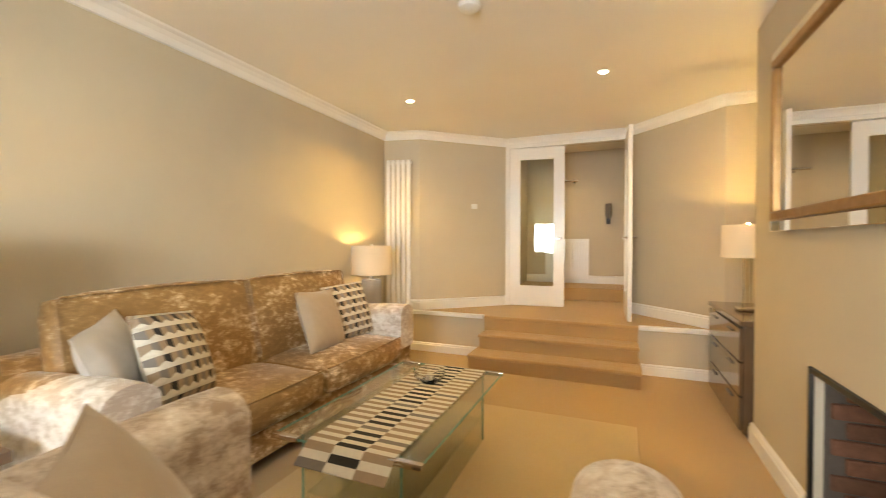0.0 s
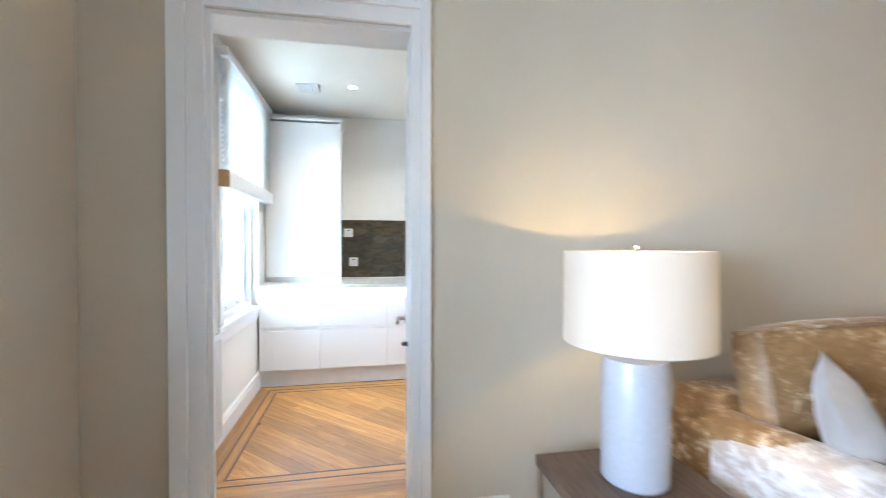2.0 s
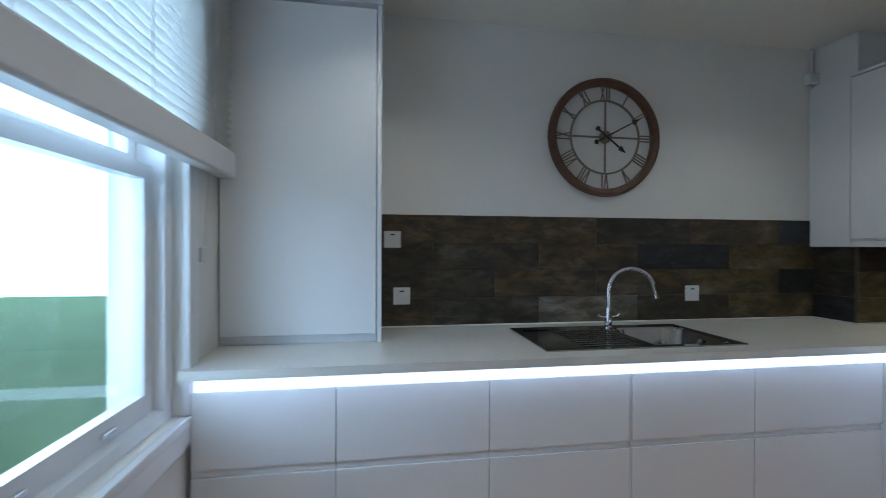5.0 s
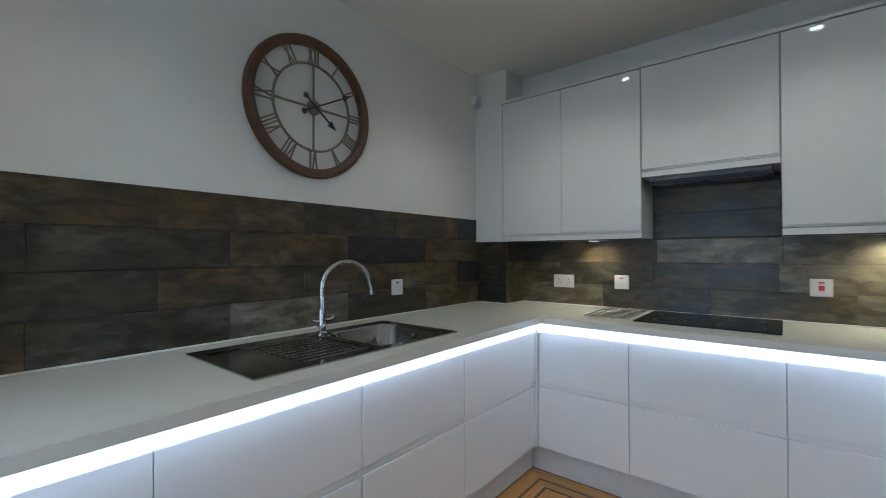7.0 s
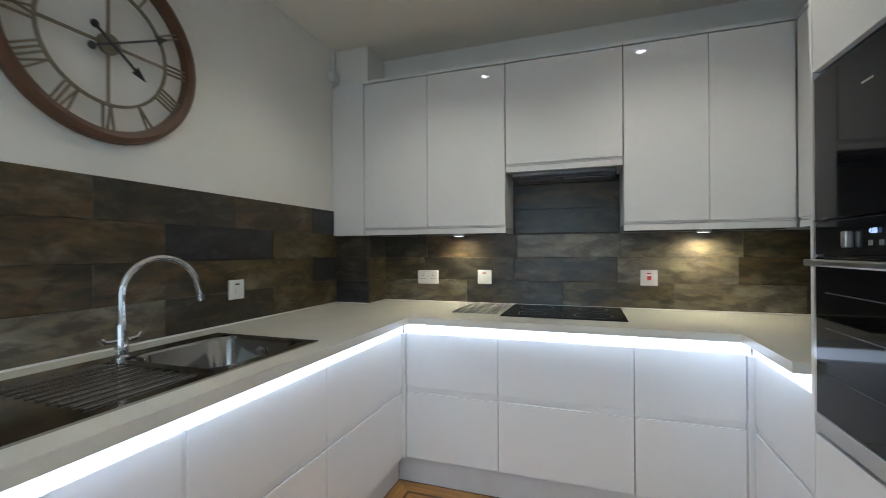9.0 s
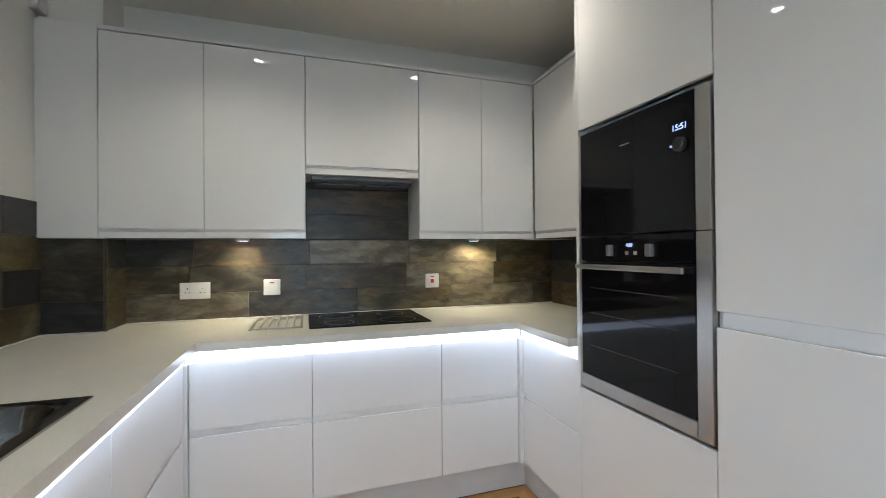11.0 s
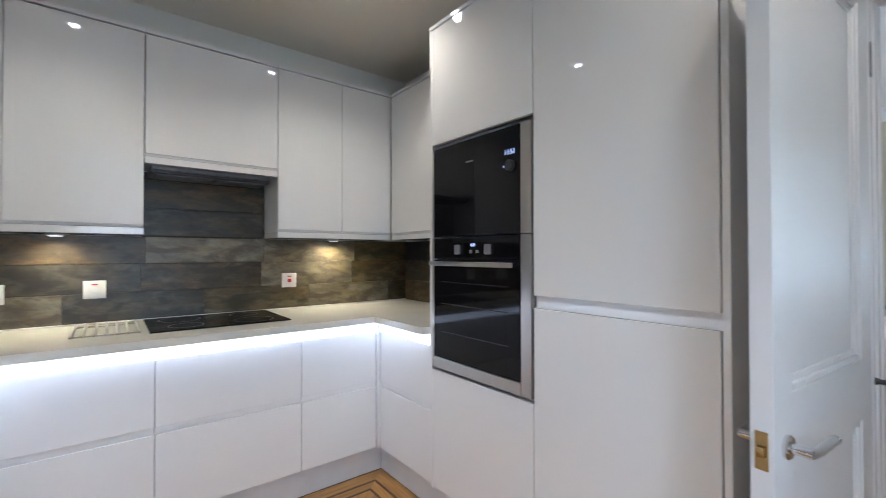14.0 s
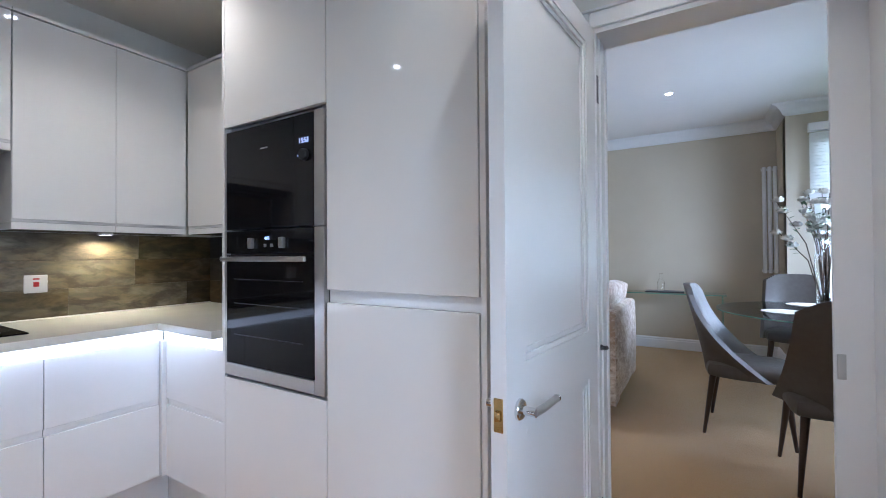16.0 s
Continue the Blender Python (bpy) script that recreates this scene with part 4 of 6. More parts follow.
for name, a, ln, w in (("minute_hand", 62, 0.235, 0.008), ("hour_hand", 128, 0.150, 0.010)):
    bm = bmesh.new()
    add_box(bm, -w / 2, -0.07, 0.036, w / 2, ln - 0.03, 0.039)
    add_prism(bm, [(-0.018, ln - 0.05), (0.018, ln - 0.05), (0.0, ln)], 0.036, 0.039)
    add_lathe(bm, [(0.0, 0.036), (0.014, 0.036), (0.014, 0.039), (0, 0.039)], (0, -0.07, 0), 16)
    bmesh.ops.transform(bm, matrix=Matrix.Rotation(radians(-a), 4, "Z") @ Matrix.Translation((0, 0, 0.003 if name[0] == "h" else 0)), verts=bm.verts)
    part(name, bm, BLACK, ck, "black spade hand", world=False, smooth=False)

# ---- sockets and switches ----
def socket(at, w, h, face, kind, red=False):
    """A moulded plate; face: 'x' looks along +x, 'y' looks along -y."""
    r = Matrix(((0, 0, 1, 0), (1, 0, 0, 0), (0, 1, 0, 0), (0, 0, 0, 1))) if face == "x" else Matrix(((1, 0, 0, 0), (0, 0, -1, 0), (0, 1, 0, 0), (0, 0, 0, 1)))
    m = Matrix.Translation(at) @ r
    names = {"double": ("double_socket", "white double power socket on the tiles", "socket"), "switch": ("fused_switch", "white switched fuse plate on the tiles", "switch"),
             "blank": ("socket_plate", "white power plate on the tiles", "socket")}
    nm, lb, ct = names[kind]
    t = thing(nm, m, lb, ct, "wall plates")
    part("plate", box(-w / 2, -h / 2, 0, w / 2, h / 2, 0.009, 0.003), PLASTIC, t, world=False)
    if kind == "double":
        for s in (-1, 1):
            for px, py, pw, ph in ((0.036, 0.012, 0.004, 0.008), (0.026, -0.010, 0.007, 0.004), (0.046, -0.010, 0.007, 0.004)):
                part("pin_hole", box(s * px - pw / 2, py - ph / 2, 0.0088, s * px + pw / 2, py + ph / 2, 0.0094), BLACK, t, world=False, smooth=False)
            part("rocker", box(s * 0.012 - 0.006, 0.012, 0.009, s * 0.012 + 0.006, 0.030, 0.012, 0.001, 1), PLASTIC, t, world=False)
    else:
        part("rocker", box(-0.011, -0.014, 0.009, 0.011, 0.010, 0.0125, 0.001, 1), RED if red else PLASTIC, t, "red rocker" if red else "", world=False)
        part("indicator", box(-0.012, 0.022, 0.0088, 0.012, 0.029, 0.0096), RED if kind == "switch" else BLACK, t, world=False, smooth=False)
    return t


TYD = 0.012
socket((-2.412, KY1 - TYD, 1.076), 0.148, 0.09, "y", "double")
socket((-2.02, KY1 - TYD, 1.083), 0.09, 0.09, "y", "switch")
socket((-1.054, KY1 - TYD, 1.093), 0.09, 0.09, "y", "switch", True)
socket((KX0 + TYD, 0.040, 1.386), 0.09, 0.09, "x", "blank")
socket((KX0 + TYD, 0.091, 1.080), 0.09, 0.092, "x", "blank")
socket((KX0 + TYD, 1.835, 1.074), 0.09, 0.092, "x", "blank")

jb = thing("junction_box", Matrix.Translation((KX0, 2.655, 2.37)), "small white junction box high in the kitchen corner", "junction box")
part("case", box(KX0, 2.622, 2.372, KX0 + 0.042, 2.692, 2.442, 0.006), PLASTIC, jb)
part("lid_seam", box(KX0 + 0.0422, 2.630, 2.380, KX0 + 0.046, 2.684, 2.434, 0.0015, 1), PLASTIC, jb)
part("conduit", tube([(KX0 + 0.02, 2.657, 2.442), (KX0 + 0.02, 2.657, KZ - 0.001)], 0.008, 10), PLASTIC, jb)

# ---- kitchen ceiling fittings ----
def ceiling_spot(x, y, z, watts, color, spread=120):
    t = thing("ceiling_downlight", Matrix.Translation((x, y, z)), "recessed white ceiling downlight, switched on", "downlight", "downlights")
    part("bezel", lathe([(0.030, z - 0.006), (0.040, z - 0.005), (0.043, z - 0.0005), (0.028, z - 0.0005), (0.030, z - 0.006)], (x, y, 0), 28), PLASTIC, t)
    part("lamp", lathe([(0.0, z - 0.014), (0.014, z - 0.0125), (0.023, z - 0.0085), (0.0275, z - 0.003), (0.0275, z - 0.001), (0, z - 0.001)], (x, y, 0), 24), DOWNLIGHT_GLOW, t, "glowing lamp face")
    down_light((x, y, z - 0.03), watts, color, spread)


for x, y in ((-2.10, 0.11), (-0.92, 0.19), (-2.13, 1.91), (-1.04, 1.95)):
    ceiling_spot(x, y, KZ, 52, (1.0, 0.83, 0.58), 132)
vent = thing("ceiling_vent", Matrix.Translation((-2.17, -0.265, KZ)), "white square extractor vent on the ceiling", "vent")
part("frame", box(-2.26, -0.355, KZ - 0.022, -2.08, -0.175, KZ - 0.0005, 0.006), PLASTIC, vent)
for i in range(5):
    part("slat", box(-2.245, -0.335 + i * 0.03, KZ - 0.028, -2.095, -0.317 + i * 0.03, KZ - 0.0215, 0.002, 1), PLASTIC, vent)

# ---- kitchen window ----
wn1 = thing("window_1", Matrix.Translation((-1.85, -0.85, 0.74)), "white painted sash window with daylight behind", "window", "", "structure")
fx0, fx1, fz0, fz1 = -2.32, -1.38, 0.74, 2.45
part("window_frame", boxes((fx0, -0.90, fz0, fx0 + 0.05, -0.76, fz1), (fx1 - 0.05, -0.90, fz0, fx1, -0.76, fz1), (fx0 + 0.05, -0.90, fz1 - 0.05, fx1 - 0.05, -0.76, fz1), (fx0 + 0.05, -0.90, fz0, fx1 - 0.05, -0.76, fz0 + 0.04)), TRIM, wn1)
for nm, y, z0, z1 in (("lower_sash", -0.82, fz0 + 0.04, 1.62), ("upper_sash", -0.87, 1.58, fz1 - 0.05)):
    part(nm, boxes((fx0 + 0.05, y - 0.02, z0, fx0 + 0.10, y + 0.02, z1), (fx1 - 0.10, y - 0.02, z0, fx1 - 0.05, y + 0.02, z1), (fx0 + 0.10, y - 0.02, z0, fx1 - 0.10, y + 0.02, z0 + 0.07),
                   (fx0 + 0.10, y - 0.02, z1 - 0.05, fx1 - 0.10, y + 0.02, z1)), TRIM, wn1)
    g = part("pane", box(fx0 + 0.10, y - 0.003, z0 + 0.07, fx1 - 0.10, y + 0.003, z1 - 0.05), GLASS, wn1, smooth=False)
    g.visible_shadow = False
for x in (-2.02, -1.70):
    part("sash_lift", boxes((x - 0.03, -0.80, fz0 + 0.065, x + 0.03, -0.785, fz0 + 0.08), bevel=0.003), CHROME, wn1)
part("window_sill", boxes((fx0 - 0.07, -0.76, fz0 - 0.035, fx1 + 0.07, -0.695, fz0 - 0.002), bevel=0.005), TRIM, wn1)
part("architrave", boxes((fx0 - 0.07, -0.72, fz0, fx0 + 0.01, -0.697, fz1 + 0.07), (fx1 - 0.01, -0.72, fz0, fx1 + 0.07, -0.697, fz1 + 0.07), (fx0 + 0.01, -0.72, fz1 - 0.01, fx1 - 0.01, -0.697, fz1 + 0.07),
                         (fx0 - 0.07, -0.72, fz0 - 0.11, fx1 + 0.07, -0.700, fz0 - 0.037), bevel=0.004), TRIM, wn1)
bl = thing("venetian_blind", Matrix.Translation((-1.95, -0.67, 1.63)), "white wooden venetian blind, half lowered", "blind")
BX0, BX1 = -2.60, -1.29
part("head_rail", box(BX0, -0.695, 2.455, BX1, -0.640, 2.515, 0.004), TRIM, bl)
sm = Matrix.Rotation(radians(38), 4, "X")
for i in range(22):
    z = 1.765 + i * 0.0315
    part("slat", box(BX0 + 0.01, -0.024, -0.0014, BX1 - 0.01, 0.024, 0.0014, m=Matrix.Translation((0, -0.668, z)) @ sm), BLIND, bl, smooth=False)
part("bottom_rail", box(BX0, -0.700, 1.632, BX1 - 0.006, -0.632, 1.742, 0.012, 3), TRIM, bl)
part("rail_end", box(BX1 - 0.006, -0.698, 1.634, BX1 + 0.004, -0.634, 1.740, 0.003), BARE_WOOD, bl, "bare wood end")
for x in (-2.4, -1.95, -1.5):
    part("ladder_cord", tube([(x, -0.642, 1.74), (x, -0.642, 2.46)], 0.0015, 6), PLASTIC, bl)
part("pull_cord", tube([(-2.44, -0.634, 2.46), (-2.44, -0.66, 1.9), (-2.44, -0.702, 1.33)], 0.0016, 6), PLASTIC, bl)
part("cord_cleat", box(-2.470, -0.7205, 1.284, -2.412, -0.698, 1.342, 0.004), PLASTIC, bl)


def panel_radiator(x0, x1, y, z0, z1, s):
    t = thing("panel_radiator", Matrix.Translation(((x0 + x1) / 2, y, z0)), "white steel panel radiator under the window wall", "radiator")
    ya, yb = y, y + s * 0.012
    part("panel", box(x0, min(ya, yb), z0, x1, max(ya, yb), z1, 0.003), TRIM, t)
    n = int((x1 - x0) / 0.033)
    for i in range(n):
        x = x0 + 0.016 + i * 0.033
        part("rib", box(x, min(yb, yb + s * 0.008), z0 + 0.03, x + 0.018, max(yb, yb + s * 0.008), z1 - 0.03, 0.003, 1), TRIM, t)
    for i in range(int((x1 - x0) / 0.04)):
        part("grille_bar", box(x0 + 0.01 + i * 0.04, y - s * 0.06, z1 - 0.012, x0 + 0.034 + i * 0.04, y - s * 0.004, z1 - 0.006), TRIM, t, smooth=False)
    part("back", box(x0, min(y - s * 0.07, y - s * 0.062), z0, x1, max(y - s * 0.07, y - s * 0.062), z1), TRIM, t)
    for x in (x0 + 0.003, x1 - 0.003):
        part("end_cap", box(x - 0.003, min(y - s * 0.07, y), z0 + 0.02, x + 0.003, max(y - s * 0.07, y), z1), TRIM, t)
    for x in (x0 + 0.15, x1 - 0.15):
        part("bracket", box(x - 0.015, KY0, z0 + 0.05, x + 0.015, y - s * 0.068, z0 + 0.09), STEEL, t)
    part("pipe", tube([(x1 - 0.02, y - s * 0.03, 0.0), (x1 - 0.02, y - s * 0.03, z0 + 0.02)], 0.008, 10), CHROME, t)


panel_radiator(-0.99, -0.30, -0.605, 0.16, 0.775, 1)

# outside
solo("ground", box(-60, -60, -0.32, 60, 60, -0.3), LAWN, "green lawn around the house", "ground", kind="structure", at=(0, 0, -0.31), smooth=False)


# ---- large structure: lounge and dining end ----
LOUNGE = [(0.0, 4.88), (0.42, 4.96), (1.24, 5.74), (2.66, 5.74), (3.42, 4.90), (3.95, 4.86), (3.95, 3.62), (3.32, 3.62), (3.32, 1.20), (4.30, 1.20), (4.30, -0.73),
          (3.72, -0.73), (3.72, -1.55), (3.20, -1.95), (1.48, -1.95), (1.16, -1.55), (1.16, -0.72), (0.0, -0.72)]


def wall_piece(name, a, b, z1, holes=(), thick=0.16, z0=0.0, label="beige painted lounge wall"):
    bm = bmesh.new()
    wall_run(bm, b, a, thick, z0, z1, [( (Vector(b) - Vector(a)).length - h[1], (Vector(b) - Vector(a)).length - h[0], h[2], h[3]) for h in holes])
    return structure(name, bm, WALL_BEIGE, label)


P = LOUNGE
wall_piece("wall_radiator", P[0], P[1], 2.9)
wall_piece("wall_splay_left", P[1], P[2], 2.9)
FD0, FD1 = 1.30, 2.62
wall_piece("wall_french_doors", P[2], P[3], 2.9, [(FD0 - 1.24, FD1 - 1.24, 0.0, 2.405)])
wall_piece("wall_splay_right", P[3], P[4], 2.9)
wall_piece("wall_alcove_end", P[4], P[5], 2.9)
wall_piece("wall_alcove", (3.95, 5.0), P[6], 2.9)
bm = bmesh.new()
for y0, y1, z0, z1 in ((2.79, 3.62, 0, 2.9), (1.20, 1.88, 0, 2.9), (1.88, 2.79, 0.675, 2.9)):
    add_box(bm, 3.32, y0, z0, 3.60, y1, z1)
for x0, x1, y0, y1 in ((3.60, 4.46, 3.46, 3.62), (3.60, 4.46, 1.20, 1.36)):
    add_box(bm, x0, y0, 0, x1, y1, 2.9)
structure("chimney_breast", bm, WALL_BEIGE, "beige painted chimney breast with a fireplace opening")
wall_piece("wall_dining_far", P[9], (4.30, -0.9), 2.9)
wall_piece("wall_dining_return", P[10], (3.735, -0.73), 2.9)
wall_piece("wall_bay_side", P[11], P[12], 2.9, [(0.22, 0.76, 0.85, 2.40)])
wall_piece("wall_bay_splay", P[12], P[13], 2.9, [(0.10, 0.55, 0.85, 2.40)])
wall_piece("wall_bay_back", P[13], P[14], 2.9, [(0.20, 1.52, 0.85, 2.40)])
wall_piece("wall_bay_splay_near", P[14], P[15], 2.9)
wall_piece("wall_bay_near", P[15], P[16], 2.9)
wall_piece("wall_window_lounge", (1.145, -0.72), (0.002, -0.72), 2.9)
structure("ceiling_lounge", prism([(-0.07, 0.86), (3.32, 1.12), (4.5, 1.14), (4.5, 6.0), (-0.07, 6.0)], LZ, LZ + 0.09), CEILING, "off-white painted lounge ceiling")
cd = box(-0.07, -2.2, DZ, 4.5, 1.3, DZ + 0.09)
add_prism(cd, [(-0.07, 0.86), (3.32, 1.12), (4.5, 1.14), (4.5, 1.25), (-0.07, 1.0)], LZ + 0.09, DZ)
structure("ceiling_dining", cd, CEILING, "off-white painted dining ceiling")
structure("floor_lounge", boxes((0.0, -2.1, -0.06, 4.46, 4.9, 0.0)), CARPET, "tan fitted carpet")
# unseen slab added above the ceilings to keep sky light out
structure("roof_slab", box(-3.4, -2.4, 2.95, 4.8, 8.6, 3.0), CEILING, "plain unseen slab added over the rooms to block sky light")

# raised landing, steps and hall
structure("landing", prism([(0.30, 4.86), (3.45, 4.86), (3.45, 5.0), (2.66, 5.74), (2.66, 8.2), (1.20, 8.2), (1.20, 5.74), (0.30, 5.0)], 0.0, 0.435), CARPET, "tan carpeted landing above three steps")
riser = bmesh.new()
add_prism(riser, [(0.05, 4.838), (1.24, 4.838), (1.24, 4.858), (0.05, 4.858)], 0.0, 0.41)
add_prism(riser, [(2.73, 4.838), (3.5, 4.838), (3.5, 4.858), (2.73, 4.858)], 0.0, 0.41)
structure("wall_landing_front", riser, WALL_BEIGE, "beige painted low wall below the landing")
for x0, x1 in ((0.05, 1.235), (2.735, 3.45)):
    solo("ledge", box(x0, 4.80, 0.412, x1, 4.87, 0.452, 0.008, 3), TRIM, "white gloss ledge board capping the low wall", "ledge", "ledges")
stairs = thing("carpeted_steps", Matrix.Translation((1.98, 4.6, 0)), "three carpeted steps up to the landing", "steps", "", "structure")
for i, (x0, x1, y0) in enumerate(((1.215, 2.745, 4.345), (1.245, 2.735, 4.60), (1.275, 2.715, 4.85))):
    z = 0.145 * (i + 1)
    part("riser", box(x0 + 0.012, y0 + 0.018, 0.0 if i == 0 else z - 0.145, x1 - 0.012, 4.90 if i < 2 else 4.99, z - 0.03), CARPET, stairs)
    part("tread", box(x0, y0, z - 0.034, x1, 4.90 if i < 2 else 4.99, z + (0.0 if i < 2 else 0.003), 0.014, 4), CARPET, stairs)
structure("baseboard_low_left", strip_run([(1.2, 4.838), (0.0, 4.838)], skirting_profile(0, 0.10)), TRIM, "white gloss skirting below the ledge")
structure("baseboard_low_right", strip_run([(3.5, 4.838), (2.745, 4.838)], skirting_profile(0, 0.10)), TRIM, "white gloss skirting below the ledge")
structure("baseboard_landing_left", strip_run([(1.24, 5.74), (0.42, 4.96), (0.3, 4.93)], skirting_profile(0.435, 0.12)), TRIM, "white gloss skirting on the landing")
structure("baseboard_landing_right", strip_run([(3.46, 4.87), (2.66, 5.74)], skirting_profile(0.435, 0.12)), TRIM, "white gloss skirting on the landing")
structure("baseboard_lounge", strip_run([(0.0, 4.86), (0.0, 0.48)], skirting_profile(0, 0.12)), TRIM, "white gloss skirting along the sofa wall")
structure("baseboard_chimney", strip_run([(3.32, 2.83), (3.32, 3.62), (3.95, 3.62), (3.95, 4.8)], skirting_profile(0, 0.12)), TRIM, "white gloss skirting round the chimney breast")
structure("baseboard_chimney_side", strip_run([(3.72, -0.73), (4.30, -0.73), (4.30, 1.20), (3.32, 1.20), (3.32, 1.84)], skirting_profile(0, 0.14)), TRIM, "white gloss skirting in the dining end")
structure("baseboard_window", strip_run([(0.0, -0.46), (0.0, -0.72), (1.16, -0.72)], skirting_profile(0, 0.12)), TRIM, "white gloss skirting by the door")
structure("trim_cornice_lounge", strip_run([(3.95, 3.62), (3.95, 4.86), (3.42, 4.90), (2.66, 5.74), (1.24, 5.74), (0.42, 4.96), (0.0, 4.88), (0.0, 0.865)], cornice_profile(LZ, 0.085)), TRIM, "white plaster cornice round the lounge")
structure("trim_cornice_dining", strip_run([(0.0, 0.86), (0.0, -0.72), (1.16, -0.72), (1.16, -1.55), (1.48, -1.95), (3.20, -1.95), (3.72, -1.55), (3.72, -0.73), (4.30, -0.73), (4.30, 1.20), (3.32, 1.20)], cornice_profile(DZ, 0.12)), TRIM, "white plaster cornice round the dining end")
# hall behind the french doors
structure("wall_hall", boxes((0.9, 7.35, 0.4, 3.0, 7.5, 2.9), (1.04, 5.9, 0.4, 1.20, 7.35, 2.9), (2.78, 5.9, 0.4, 2.94, 7.35, 2.9)), WALL_BEIGE, "beige painted hall walls")
structure("ceiling_hall", box(0.9, 5.74, 2.62, 3.0, 7.5, 2.7), CEILING, "off-white hall ceiling")
structure("hall_step", box(1.2, 6.55, 0.435, 2.78, 7.35, 0.60, 0.012, 3), CARPET, "tan carpeted step up in the hall")
structure("baseboard_hall", strip_run([(2.78, 7.35), (1.2, 7.35)], skirting_profile(0.60, 0.12)), TRIM, "white gloss skirting in the hall")

# french doors
structure("door_frame_french", boxes((FD0 - 0.05, 5.715, 0.436, FD0, 5.80, 2.42), (FD1, 5.715, 0.436, FD1 + 0.05, 5.80, 2.42), (FD0 - 0.05, 5.715, 2.385, FD1 + 0.05, 5.80, 2.43), bevel=0.004), TRIM, "white gloss frame of the glazed doors")


def french_leaf(name, m, w, h, label):
    d = thing(name, m, label, "door", "", "structure")
    s, b = 0.115, 0.235
    part("leaf", boxes((0, 0, 0, s, 0.04, h), (w - s, 0, 0, w, 0.04, h), (s, 0, 0, w - s, 0.04, b), (s, 0, h - 0.13, w - s, 0.04, h)), TRIM, d, world=False, smooth=False)
    g = part("pane", box(s, 0.017, b, w - s, 0.023, h - 0.13), DOOR_GLASS, d, "clear glass pane", world=False, smooth=False)
    bead = bmesh.new()
    for y in (0.006, 0.024):
        for r in ((s, b, s + 0.012, h - 0.13), (w - s - 0.012, b, w - s, h - 0.13), (s + 0.012, b, w - s - 0.012, b + 0.012), (s + 0.012, h - 0.142, w - s - 0.012, h - 0.13)):
            add_box(bead, r[0], y, r[1], r[2], y + 0.01, r[3])
    part("glazing_bead", bead, TRIM, d, world=False, smooth=False)
    for side in (-1, 1):
        y0 = 0.0 if side < 0 else 0.04
        hn = part("door_handle", lathe([(0.024, 0), (0.024, 0.006), (0.010, 0.009), (0.010, 0.045), (0.0, 0.046)], (w - 0.05, y0, 0.83), 20, Matrix.Rotation(radians(90 * (1 if side < 0 else -1)), 4, "X")), CHROME, d, "chrome lever handle", world=False)
        part("lever", tube([(w - 0.05, y0 + side * 0.042, 0.83), (w - 0.16, y0 + side * 0.044, 0.83)], 0.009, 12), CHROME, hn, world=False)
    return d


french_leaf("door_2", Matrix.Translation((FD0 + 0.003, 5.725, 0.442)) @ Matrix.Rotation(radians(5.5), 4, "Z"), 0.655, 1.94, "white glazed door leaf standing slightly ajar")
french_leaf("door_3", Matrix.Translation((FD1 - 0.002, 5.72, 0.442)) @ Matrix.Rotation(radians(-88), 4, "Z"), 0.655, 1.94, "white glazed door leaf standing open")

# hall fittings
hr = thing("hall_radiator", Matrix.Translation((1.95, 7.29, 0.75)), "white panel radiator on the hall wall", "radiator")
part("panel", box(1.50, 7.27, 0.66, 2.15, 7.285, 1.28, 0.004), TRIM, hr)
part("back", box(1.52, 7.286, 0.68, 2.13, 7.345, 1.26), TRIM, hr)
for i in range(16):
    part("rib", box(1.515 + i * 0.039, 7.262, 0.70, 1.54 + i * 0.039, 7.2695, 1.24, 0.002, 1), TRIM, hr)
ceiling_spot(1.75, 6.4, 2.62, 46, (1.0, 0.70, 0.36), 150)
sc = thing("wall_sconce", Matrix.Translation((2.42, 7.34, 1.66)), "dark metal wall sconce with glass", "wall light")
part("plate", box(2.39, 7.325, 1.50, 2.45, 7.348, 1.72, 0.004), DARK_GREY, sc)
part("arm", tube([(2.42, 7.325, 1.55), (2.42, 7.27, 1.53), (2.42, 7.25, 1.58)], 0.008, 10), DARK_GREY, sc)
part("shade", lathe([(0.028, 1.58), (0.045, 1.64), (0.042, 1.80), (0.038, 1.80), (0.04, 1.64), (0.024, 1.585)], (2.42, 7.25, 0), 20), CLOTH_GREY, sc)

pl = thing("picture_light", Matrix.Translation((1.88, 7.35, 2.15)), "small chrome picture light on the hall wall", "wall light")
part("plate", box(1.90, 7.335, 2.13, 1.95, 7.3495, 2.20, 0.003), CHROME, pl)
part("arm", tube([(1.925, 7.336, 2.17), (1.925, 7.27, 2.19), (1.925, 7.25, 2.17)], 0.006, 8), CHROME, pl)
part("shade", tube([(1.77, 7.25, 2.165), (1.99, 7.25, 2.165)], 0.018, 12), CHROME, pl)

